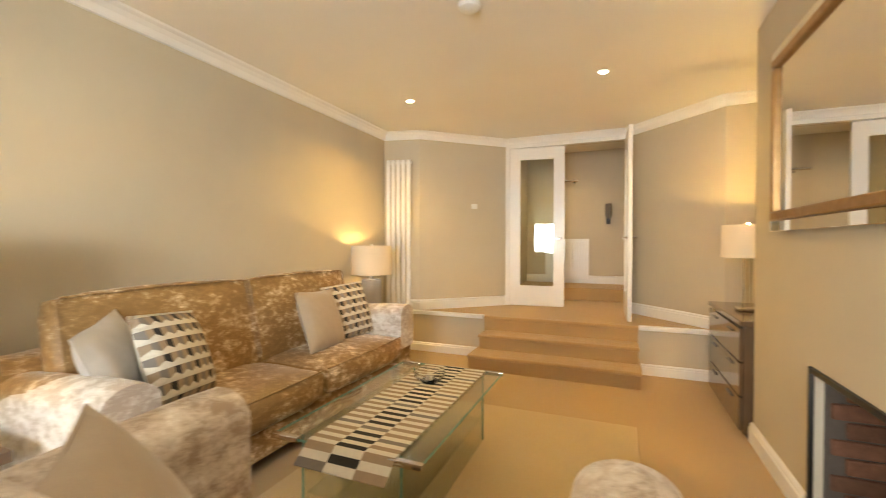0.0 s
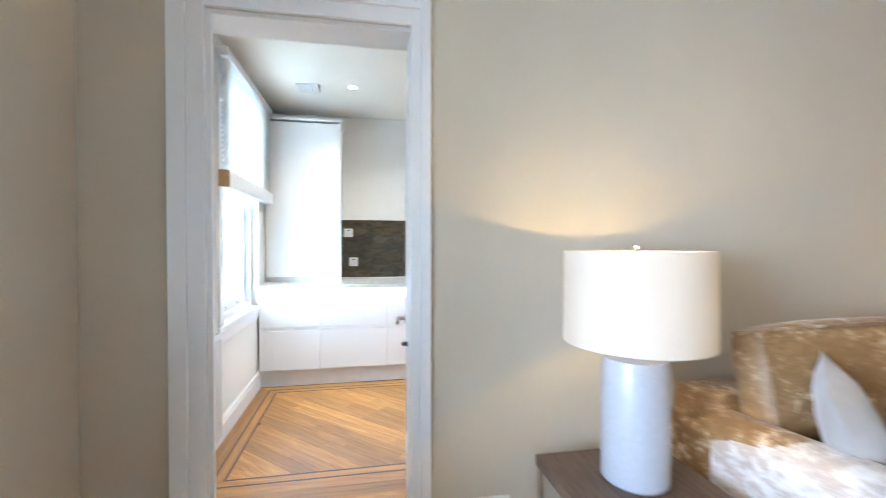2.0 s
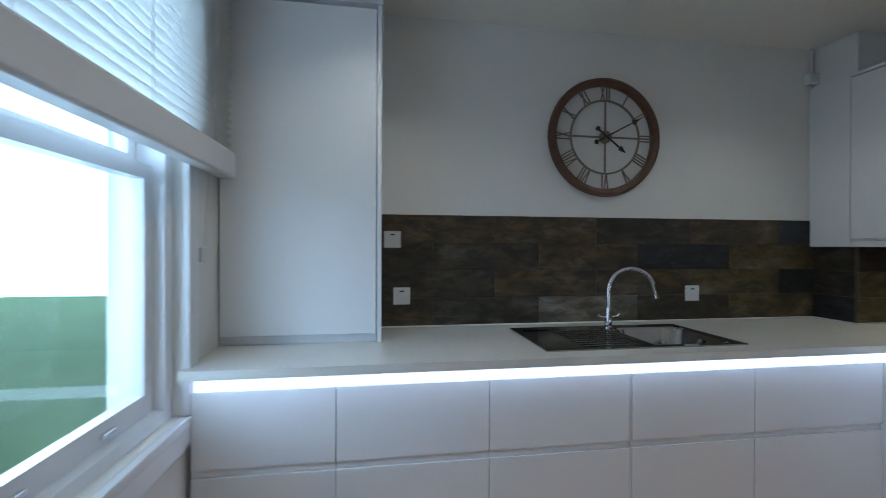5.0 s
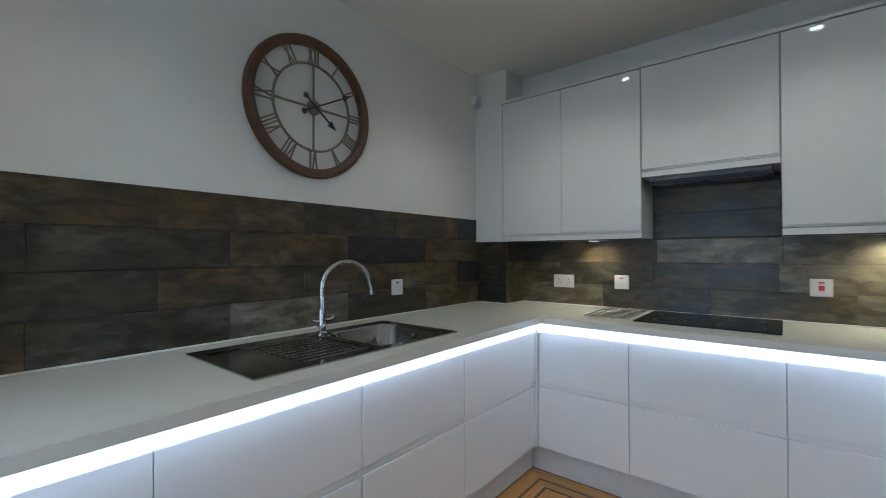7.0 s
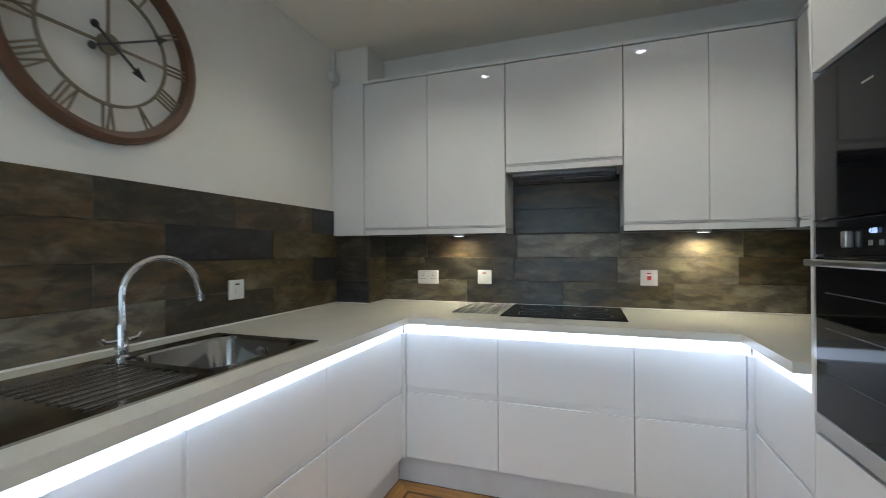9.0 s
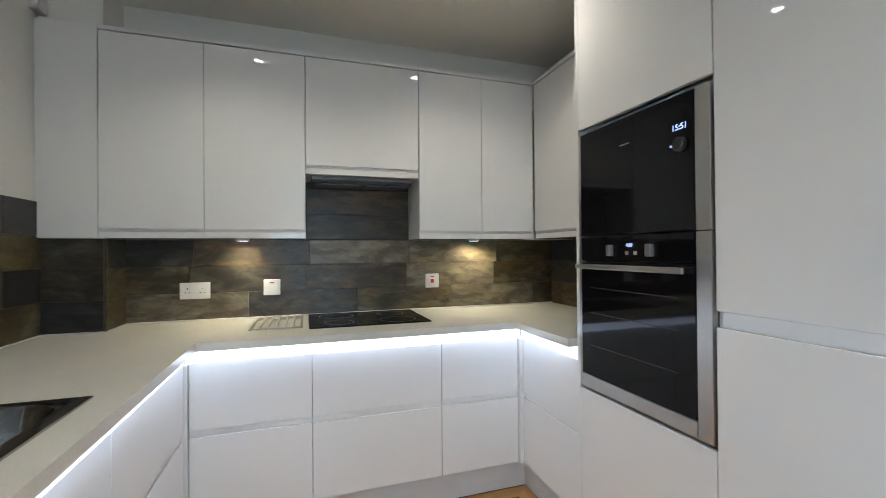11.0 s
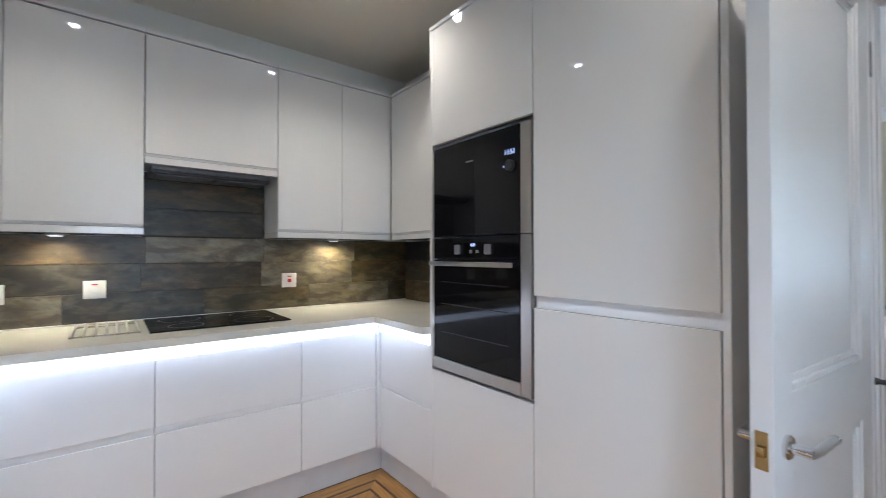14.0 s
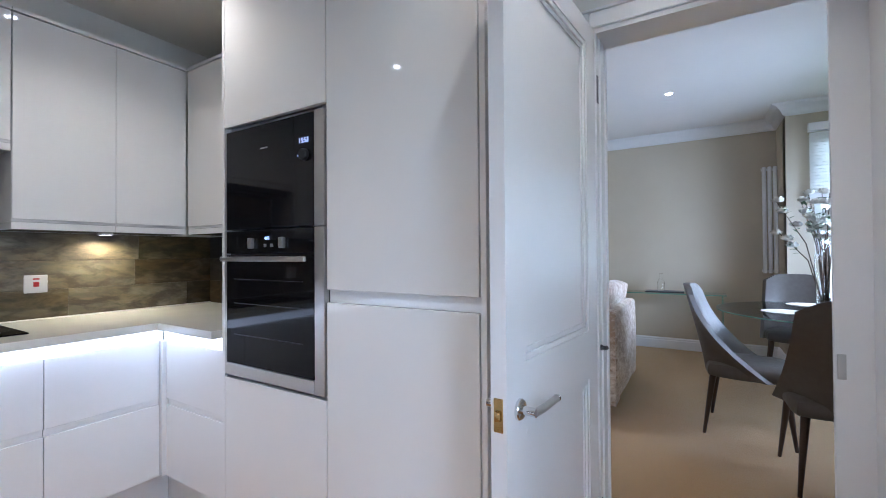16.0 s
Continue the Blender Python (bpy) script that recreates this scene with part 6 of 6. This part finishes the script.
column_radiator(Matrix.Translation((4.205, -0.655, 0.95)) @ Matrix.Rotation(radians(-90), 4, "Z"), 0.15, 1.28, 3, "tall white column radiator by the bay")

# mirror and fireplace
mr = thing("wall_mirror", Matrix.Translation((3.31, 2.62, 1.28)), "large wall mirror in a bronze frame", "mirror")
my0, my1, mz0, mz1 = 1.96, 3.24, 1.275, 2.20
def frame_ring(y0, y1, z0, z1, w, x0, x1, bev):
    bm = bmesh.new()
    for r in ((y0, z0, y1, z0 + w), (y0, z1 - w, y1, z1), (y0, z0 + w, y0 + w, z1 - w), (y1 - w, z0 + w, y1, z1 - w)):
        add_box(bm, x0, r[0], r[1], x1, r[2], r[3], bev, 2)
    return bm
part("backing", box(3.300, my0 + 0.01, mz0 + 0.01, 3.318, my1 - 0.01, mz1 - 0.01), BLACK, mr, smooth=False)
part("outer_bevel", frame_ring(my0, my1, mz0, mz1, 0.055, 3.285, 3.300, 0.004), MIRROR, mr, "mirrored outer border")
part("frame", frame_ring(my0 + 0.055, my1 - 0.055, mz0 + 0.055, mz1 - 0.055, 0.045, 3.268, 3.300, 0.008), BRONZE, mr, "bronze moulding")
part("glass", box(3.287, my0 + 0.10, mz0 + 0.10, 3.2995, my1 - 0.10, mz1 - 0.10, 0.003, 1), MIRROR, mr)
fp = thing("fireplace", Matrix.Translation((3.4, 2.335, 0)), "brick-lined fireplace opening with a dark trim", "fireplace")
part("trim", boxes((3.306, 2.775, 0.001, 3.322, 2.80, 0.69), (3.306, 1.87, 0.001, 3.322, 1.895, 0.69), (3.306, 1.895, 0.665, 3.322, 2.775, 0.69), bevel=0.003), BLACK, fp)
part("back", boxes((3.80, 1.88, 0.0, 3.83, 2.79, 0.9), (3.36, 2.775, 0.001, 3.80, 2.79, 0.9), (3.36, 1.88, 0.001, 3.80, 1.895, 0.9), (3.61, 1.88, 0.9, 3.83, 2.79, 0.92)), MORTAR, fp, smooth=False)
part("hearth", box(3.33, 1.9, 0.001, 3.8, 2.77, 0.03, 0.004), BLACK, fp)
lining = part("brick_lining", box(3.795, 1.90, 0.03, 3.7995, 2.77, 0.89), MORTAR, fp, smooth=False)
brick_mesh = finish(box(-0.01, -0.105, -0.0325, 0.01, 0.105, 0.0325, 0.004, 1), "brick", BRICK)
side_mesh = finish(box(-0.105, -0.01, -0.0325, 0.105, 0.01, 0.0325, 0.004, 1), "brick", BRICK)
for r in range(11):
    for c in range(4):
        y = 2.02 + c * 0.22 + (0.11 if r % 2 else 0)
        if y < 2.70:
            ob = new("brick", brick_mesh)
            ob.parent = lining
            ob.matrix_local = WORLD_OF[lining].inverted() @ Matrix.Translation((3.785, y, 0.068 + r * 0.075))
    for c in range(2):
        x = 3.48 + c * 0.22 + (0.05 if r % 2 else 0)
        for y in (2.765, 1.905):
            ob = new("brick", side_mesh)
            ob.parent = lining
            ob.matrix_local = WORLD_OF[lining].inverted() @ Matrix.Translation((x, y, 0.068 + r * 0.075))
bk = thing("log_basket", Matrix.Translation((3.58, 2.335, 0.03)), "dark iron fire basket in the hearth", "fire basket")
for i in range(9):
    part("bar", tube([(3.45, 2.10 + i * 0.058, 0.031), (3.45, 2.10 + i * 0.058, 0.20)], 0.007, 8), BLACK, bk)
part("rail", tube([(3.45, 2.09, 0.20), (3.45, 2.575, 0.20)], 0.009, 8), BLACK, bk)

# ceiling and wall fittings
for x, y, watts in ((0.805, 3.964, 50), (2.438, 3.924, 50), (0.9, 1.75, 7), (2.4, 1.75, 8)):
    ceiling_spot(x, y, LZ, watts, (1.0, 0.63, 0.17), 150)
for x, y in ((2.72, 0.27), (1.0, 0.3)):
    ceiling_spot(x, y, DZ, 4, (1.0, 0.80, 0.55), 140)
sd = thing("smoke_alarm", Matrix.Translation((1.80, 2.70, LZ)), "white round smoke alarm on the ceiling", "smoke alarm")
part("body", lathe([(0.0, LZ - 0.035), (0.04, LZ - 0.034), (0.055, LZ - 0.024), (0.058, LZ - 0.006), (0.062, LZ - 0.0005), (0.0, LZ - 0.0005)], (1.80, 2.70, 0), 32), PLASTIC, sd)
ws = thing("wall_socket", Matrix.Translation((0.0, 0.70, 0.24)), "white wall socket with a black plug", "socket")
part("plate", box(0.0, 0.61, 0.205, 0.009, 0.755, 0.292, 0.003), PLASTIC, ws)
part("plug", box(0.009, 0.675, 0.215, 0.04, 0.725, 0.265, 0.006), BLACK, ws, "black plug")
part("cable", tube([(0.03, 0.70, 0.215), (0.03, 0.71, 0.16), (0.03, 0.76, 0.08), (0.04, 0.85, 0.02), (0.05, 0.95, 0.012)], 0.003, 8), BLACK, ws)
sw = thing("light_switch", Matrix.Translation((1.05, 5.52, 1.4)), "small white light switch on the splayed wall", "switch")
part("plate", box(-0.04, -0.006, -0.03, 0.04, 0.0, 0.03, 0.002, m=Matrix.Translation((0.93, 5.437, 1.66)) @ Matrix.Rotation(radians(43.6), 4, "Z")), PLASTIC, sw)


# ---- dining end ----
def dining_chair(m):
    c = thing("dining_chair", m, "grey upholstered dining chair with dark tapered legs", "chair", "chairs round the table")
    part("seat", soft_box(-0.23, -0.23, 0.38, 0.23, 0.24, 0.485, 0.045, 0.012, 5), CHAIR_GREY, c, world=False)
    bm = bmesh.new()
    nu, nv = 14, 12
    sheets = []
    for off in (0.0, 0.045):
        g = []
        for j in range(nv + 1):
            s = j / nv
            z = 0.40 + s * 0.60
            row = []
            for i in range(nu + 1):
                u = i / nu * 2 - 1
                half = 0.235 - 0.03 * s
                wrap = (0.30 * (1 - s) ** 2.2 + 0.045) * abs(u) ** 3
                x = -0.21 - 0.13 * s ** 1.2 + wrap * 1.0 - off * (1 - 0.35 * abs(u) ** 3)
                y = u * (half + (0.02 + off * 0.6 if abs(u) > 0.9 else off * 0.4 * abs(u)))
                zz = z - (0.30 * s * abs(u) ** 6 * 0.15) - (abs(u) ** 4) * 0.02 * s
                row.append(bm.verts.new((x, y, zz)))
            g.append(row)
        sheets.append(g)
    for k, g in enumerate(sheets):
        for j in range(nv):
            for i in range(nu):
                bm.faces.new((g[j][i], g[j][i + 1], g[j + 1][i + 1], g[j + 1][i]))
    a, b = sheets
    rim = [(0, i) for i in range(nu)] + [(j, nu) for j in range(nv)] + [(nv, i) for i in range(nu, 0, -1)] + [(j, 0) for j in range(nv, 0, -1)]
    for (j0, i0), (j1, i1) in zip(rim, rim[1:] + rim[:1]):
        bm.faces.new((a[j0][i0], a[j1][i1], b[j1][i1], b[j0][i0]))
    part("backrest", bm, CHAIR_GREY, c, world=False)
    for x, y in ((-0.19, -0.19), (-0.19, 0.19), (0.19, -0.19), (0.19, 0.19)):
        part("leg", tube([(x * 1.28, y * 1.2, 0.001), (x, y, 0.40)], [0.010, 0.021], 12), DARK_LEG, c, world=False)
    return c


first = dining_chair(pose(1.77, -0.24, 0, 0, 0, -97))
for x, y, a in ((1.17, -0.59, 2), (3.33, -0.74, 174), (2.60, -1.57, 92)):
    copy_thing(first, pose(x, y, 0, 0, 0, a))
dt = thing("dining_table", Matrix.Translation((2.58, -0.86, 0)), "round glass dining table on a pedestal", "dining table")
part("tabletop", lathe([(0.0, 0.738), (0.775, 0.738), (0.78, 0.742), (0.78, 0.746), (0.775, 0.75), (0.0, 0.75)], (2.58, -0.86, 0), 72), SMOKED_GLASS, dt)
part("glass_edge", lathe([(0.781, 0.739), (0.783, 0.744), (0.781, 0.749), (0.7805, 0.744), (0.781, 0.739)], (2.58, -0.86, 0), 72), GLASS_EDGE, dt)
part("pedestal", lathe([(0.30, 0.001), (0.30, 0.016), (0.09, 0.03), (0.06, 0.10), (0.06, 0.68), (0.16, 0.725), (0.16, 0.737), (0.0, 0.737)], (2.58, -0.86, 0), 40), TRIM, dt)
for x, y in ((2.46, -0.53), (3.10, -0.78)):
    solo("place_mat", lathe([(0.0, 0.751), (0.15, 0.751), (0.152, 0.754), (0.0, 0.755)], (x, y, 0), 40), CLOTH_WHITE, "round white place mat on the glass table", "place mat", "place mats")

VX, VY = 2.76, -0.84
vase = thing("flower_vase", Matrix.Translation((VX, VY, 0.751)), "tall clear glass vase of white magnolia branches", "vase")
part("vase", lathe([(0.0, 0.752), (0.055, 0.752), (0.06, 0.76), (0.072, 1.20), (0.068, 1.20), (0.056, 0.775), (0.0, 0.772)], (VX, VY, 0), 28), CRYSTAL, vase)
fr2 = random.Random(11)


def leaf_blade(bm, at, yaw, tilt, length):
    mm = Matrix.Translation(at) @ Matrix.Rotation(yaw, 4, "Z") @ Matrix.Rotation(tilt, 4, "Y")
    rim = [(0, 0), (0.35, 0.17), (0.7, 0.15), (1.0, 0), (0.7, -0.15), (0.35, -0.17)]
    top = [bm.verts.new(mm @ Vector((a * length, b * length, abs(b) * length * 0.4 - 0.12 * length * a * a))) for a, b in rim]
    low = [bm.verts.new(v.co - Vector((0, 0, 0.0012))) for v in top]
    bm.faces.new(top)
    bm.faces.new(low[::-1])
    for k in range(6):
        bm.faces.new((top[k], low[k], low[(k + 1) % 6], top[(k + 1) % 6]))


for k in range(15):
    a = k * 2.4 + fr2.random() * 0.6
    sp = 0.08 + fr2.random() * 0.27
    hgt = 1.36 + fr2.random() * 0.44 * (1.15 - sp)
    base = Vector((VX + math.cos(a) * 0.02, VY + math.sin(a) * 0.02, 0.80))
    tip = Vector((VX + math.cos(a) * sp, VY + math.sin(a) * sp, hgt))
    mid = base.lerp(tip, 0.5) + Vector((0, 0, 0.06)) - Vector((math.cos(a), math.sin(a), 0)) * 0.05
    st = part("stem", tube([base, mid, tip], [0.005, 0.0042, 0.0028], 7), TWIG, vase)
    lv = bmesh.new()
    for f in range(7):
        leaf_blade(lv, mid.lerp(tip, 0.25 + f * 0.11), fr2.random() * 6.3, fr2.uniform(-0.7, 0.3), 0.05 + fr2.random() * 0.03)
    part("leaves", lv, LEAF, st)
    for f in range(3):
        p = mid.lerp(tip, 0.42 + f * 0.29) + Vector((fr2.uniform(-0.03, 0.03), fr2.uniform(-0.03, 0.03), fr2.uniform(-0.02, 0.02)))
        bm = bmesh.new()
        rad = 0.029 + fr2.random() * 0.012
        for ring, count, open_angle in ((0, 5, 14), (1, 6, 42)):
            for q in range(count):
                qa = q * 2 * math.pi / count + ring * 0.5 + fr2.random() * 0.3
                mm = Matrix.Translation(p) @ Matrix.Rotation(qa, 4, "Z") @ Matrix.Rotation(radians(open_angle + fr2.random() * 12), 4, "Y")
                pts = [(-0.3, 0.0), (-0.62, 0.45), (-0.5, 0.95), (0, 1.25), (0.5, 0.95), (0.62, 0.45), (0.3, 0.0)]
                bm.faces.new([bm.verts.new(mm @ Vector(((0.55 * math.sin(h * 2.2) - 0.25 * w2 * w2) * rad, w2 * rad, h * rad * 1.35))) for w2, h in pts])
        ex = bmesh.ops.extrude_face_region(bm, geom=list(bm.faces))
        bmesh.ops.translate(bm, verts=[g for g in ex["geom"] if isinstance(g, bmesh.types.BMVert)], vec=(0.001, 0.001, 0.0015))
        part("blossom", bm, PETAL, st)

cs = thing("console_table", Matrix.Translation((4.10, 0.48, 0)), "clear glass console table against the wall", "console table")
part("tabletop", box(3.92, -0.22, 0.724, 4.27, 1.15, 0.736, 0.002), TABLE_GLASS, cs, smooth=False)
part("glass_edge", boxes((3.9185, -0.22, 0.7245, 3.9198, 1.15, 0.7355), (3.92, -0.2218, 0.7245, 4.27, -0.2205, 0.7355)), GLASS_EDGE, cs, smooth=False)
for y in (-0.19, 1.11):
    part("end_panel", box(3.95, y, 0.001, 4.24, y + 0.012, 0.7235), TABLE_GLASS, cs, smooth=False)
    part("glass_edge", box(3.9485, y + 0.001, 0.001, 3.9498, y + 0.011, 0.7235), GLASS_EDGE, cs, smooth=False)
tr = thing("decanter", Matrix.Translation((4.08, 0.45, 0.737)), "small clear glass decanter on a dark tray", "decanter")
part("tray", box(3.98, 0.20, 0.737, 4.18, 0.62, 0.752, 0.003), DARK_GREY, tr)
part("bottle", lathe([(0.0, 0.753), (0.04, 0.753), (0.042, 0.86), (0.015, 0.91), (0.015, 0.96), (0.02, 0.97), (0.0, 0.972)], (4.08, 0.45, 0), 20), CRYSTAL, tr)

# distance outside the windows
SKYGLOW = glow("overcast_sky", (0.92, 0.96, 1.0), 11.0)
structure("backdrop_sky", boxes((-14, -14.2, -0.3, 18, -14.0, 14)), SKYGLOW, "pale overcast sky beyond the garden")
structure("backdrop_sky_west", boxes((-16.2, -14, -0.3, -16.0, 8, 14)), SKYGLOW, "pale overcast sky beyond the garden")
structure("backdrop_sky_side", boxes((14.0, -14, -0.3, 14.2, 6, 14)), SKYGLOW, "pale overcast sky beyond the garden")
hb = bmesh.new()
hr2 = random.Random(5)
for i in range(260):
    x, y = hr2.uniform(-6, 10), hr2.uniform(-9.6, -8.8)
    add_box(hb, x - 0.25, y - 0.2, -0.3, x + 0.25, y + 0.2, hr2.uniform(0.1, 0.6), 0.08, 1)
solo("hedge", hb, GREEN, "clipped green garden hedge", "hedge", kind="stuff")
hs = thing("neighbour_house", Matrix.Translation((3.0, -12.6, -0.3)), "pale rendered house across the garden", "house")
part("wall", box(-0.5, -13.4, -0.3, 7.0, -12.0, 3.2), WALL_WHITE, hs, smooth=False)
rf = bmesh.new()
for x in (-0.8, 7.3):
    for y, z in ((-13.7, 3.2), (-11.7, 3.2), (-12.7, 4.6)):
        rf.verts.new((x, y, z))
rf.verts.ensure_lookup_table()
v = rf.verts
for f in ((0, 1, 2), (3, 4, 5), (0, 1, 4, 3), (1, 2, 5, 4), (0, 2, 5, 3)):
    rf.faces.new([v[i] for i in f])
part("roof", rf, CLOTH_GREY, hs, smooth=False)
for x in (0.6, 2.6, 4.8):
    wp = part("window", box(x, -11.99, 0.8, x + 1.2, -11.95, 2.2), TRIM, hs, smooth=False)
    part("pane", box(x + 0.08, -11.948, 0.88, x + 1.12, -11.94, 2.12), BLACK_GLASS, wp, smooth=False)


# ---- pieces: splashback tiles ----
def tile_run(owner, axis, a0, a1, face, z0, rows, pitch, length, offsets, top=None, tones=("B",)):
    """Rows of plank tiles along a wall with thin recessed joints."""
    shared = {}
    for r in range(rows):
        lo = z0 + r * pitch
        hi = lo + pitch - 0.0014
        if top:
            hi = min(hi, top)
        cuts = [a0] + [c for c in (offsets[r % len(offsets)] + k * length for k in range(-12, 12)) if a0 + 0.03 < c < a1 - 0.03] + [a1]
        for k, (p, q) in enumerate(zip(cuts, cuts[1:])):
            tone = tones[r % len(tones)]
            tone = tone[min(k, len(tone) - 1)]
            key = (round(q - p, 3), round(hi - lo, 3), tone)
            w, h = q - p - 0.0014, hi - lo
            if key not in shared:
                b = box(-w / 2, -0.004, -h / 2, w / 2, 0.004, h / 2, 0.0012, 1) if axis == "x" else box(-0.004, -w / 2, -h / 2, 0.004, w / 2, h / 2, 0.0012, 1)
                shared[key] = finish(b, "tile", SLATE[tone], False)
            ob = new("tile", shared[key])
            ob.parent = owner
            ob.matrix_parent_inverse = Matrix()
            ob.location = ((p + q) / 2, face, (lo + hi) / 2) if axis == "x" else (face, (p + q) / 2, (lo + hi) / 2)


sp1 = structure("splashback_sink", box(KX0, -0.02, 0.9105, KX0 + 0.006, 2.70, 1.521), GROUT, "slate-look plank tile splashback behind the sink")
tile_run(sp1, "y", -0.018, 2.699, KX0 + 0.008, 0.913, 4, 0.152, 0.61, (0.26, 0.61, 0.26, 0.61), None, ("BDLDO", "DBBOK", "DDBKO", "BBDBK"))
sp2 = structure("splashback_hob", boxes((-2.744, KY1 - 0.006, 0.9105, -0.151, KY1, 1.355), (-1.832, KY1 - 0.006, 1.355, -1.206, KY1, 1.70)), GROUT, "slate-look plank tile splashback behind the hob")
tile_run(sp2, "x", -2.742, -0.152, KY1 - 0.008, 0.913, 3, 0.1495, 0.61, (-2.143, -2.442, -1.812), 1.354, ("LDOLD", "ODBLB", "DBLLO"))
tile_run(sp2, "x", -1.831, -1.207, KY1 - 0.008, 1.3615, 3, 0.1495, 0.61, (-1.21, -1.82, -1.21), 1.70, ("D", "B", "D"))
sp3 = structure("splashback_boxing", boxes((KX0 + 0.012, 2.694, 0.9105, -2.745, 2.70, 1.355), (-2.745, 2.694, 0.9105, -2.739, KY1 - 0.012, 1.355)), GROUT, "slate-look tiles on the pipe boxing")
tile_run(sp3, "x", KX0 + 0.013, -2.742, 2.692, 0.913, 3, 0.1495, 0.61, (0.0,), 1.354, ("K", "D", "D"))
tile_run(sp3, "y", 2.70, KY1 - 0.013, -2.737, 0.913, 3, 0.1495, 0.61, (0.0,), 1.354, ("O", "O", "D"))
sp4 = structure("splashback_return", box(-0.156, 1.815, 0.9105, -0.15, KY1 - 0.012, 1.355), GROUT, "slate-look tiles beside the oven housing")
tile_run(sp4, "y", 1.816, KY1 - 0.013, -0.158, 0.913, 3, 0.1495, 0.61, (2.2, 2.5, 2.05), 1.354, ("DB", "BD", "DK"))


# ---- pieces: parquet ----
def clip(poly, x0, y0, x1, y1):
    for ax, lim, keep in ((0, x0, 1), (0, x1, -1), (1, y0, 1), (1, y1, -1)):
        res = []
        for i, p in enumerate(poly):
            q = poly[(i + 1) % len(poly)]
            a, b = (p[ax] - lim) * keep, (q[ax] - lim) * keep
            if a >= 0:
                res.append(p)
            if (a < 0) != (b < 0):
                k = a / (a - b)
                res.append((p[0] + (q[0] - p[0]) * k, p[1] + (q[1] - p[1]) * k))
        poly = res
        if len(poly) < 3:
            return []
    return poly


parquet = thing("floor_parquet", Matrix.Translation((0, 0, 0)), "oiled oak parquet with dark inlaid border lines", "floor", "", "structure")


def piece(poly, material, angle, z=0.0, name="plank"):
    cx, cy = sum(p[0] for p in poly) / len(poly), sum(p[1] for p in poly) / len(poly)
    m = Matrix.Translation((cx, cy, z)) @ Matrix.Rotation(angle, 4, "Z")
    inv = m.inverted()
    pts = [inv @ Vector((p[0], p[1], z)) for p in poly]
    bm = prism([(p.x, p.y) for p in pts], -0.012, 0.0)
    ob = new(name, finish(bm, name, material, False))
    ob.parent = parquet
    ob.matrix_local = m


FX0, FX1, FY0, FY1 = -2.37, -0.70, -0.70, 2.36
B = 0.165
rng = random.Random(7)
w = 0.092
for ang in (radians(45),):
    d, n = Vector((math.cos(ang), math.sin(ang))), Vector((-math.sin(ang), math.cos(ang)))
    c0 = Vector(((FX0 + FX1) / 2, (FY0 + FY1) / 2))
    for i in range(-22, 22):
        s = -3.0 + rng.random() * 0.9
        while s < 3.0:
            ln = 0.75 + rng.random() * 0.5
            a, b = c0 + n * (i * w + 0.0008) + d * (s + 0.0008), c0 + n * ((i + 1) * w - 0.0008) + d * (s + ln - 0.0008)
            quad = [tuple(a), tuple(a + d * (ln - 0.0016)), tuple(b), tuple(b - d * (ln - 0.0016))]
            q = clip(quad, FX0 + B, FY0 + B, FX1 - B, FY1 - B)
            if len(q) > 2 and abs(sum(q[k][0] * q[(k + 1) % len(q)][1] - q[(k + 1) % len(q)][0] * q[k][1] for k in range(len(q)))) > 0.002:
                piece(q, OAK, ang)
            s += ln
for d0, d1, material in ((0.0, 0.085, OAK), (0.085, 0.100, WALNUT), (0.100, 0.150, OAK), (0.150, 0.165, WALNUT)):
    g = 0.0006
    x0, x1, y0, y1 = FX0 + d0, FX1 - d0, FY0 + d0, FY1 - d0
    t = d1 - d0
    for side in range(4):
        ring = {0: [(x0, y0), (x1, y0), (x1 - t, y0 + t), (x0 + t, y0 + t)], 1: [(x1, y0), (x1, y1), (x1 - t, y1 - t), (x1 - t, y0 + t)],
                2: [(x1, y1), (x0, y1), (x0 + t, y1 - t), (x1 - t, y1 - t)], 3: [(x0, y1), (x0, y0), (x0 + t, y0 + t), (x0 + t, y1 - t)]}[side]
        cx, cy = sum(p[0] for p in ring) / 4, sum(p[1] for p in ring) / 4
        ring = [(cx + (p[0] - cx) * (1 - 0.0008), cy + (p[1] - cy) * (1 - 0.0008)) for p in ring]
        piece(ring, material, radians(90 if side % 2 else 0), name="plank" if material is OAK else "inlay_strip")
for i in range(7):
    xa = -0.70 + i * 0.1
    piece([(xa + 0.0008, FY0), (min(xa + 0.0992, 0.0), FY0), (min(xa + 0.0992, 0.0), 0.575), (xa + 0.0008, 0.575)], OAK, radians(90))
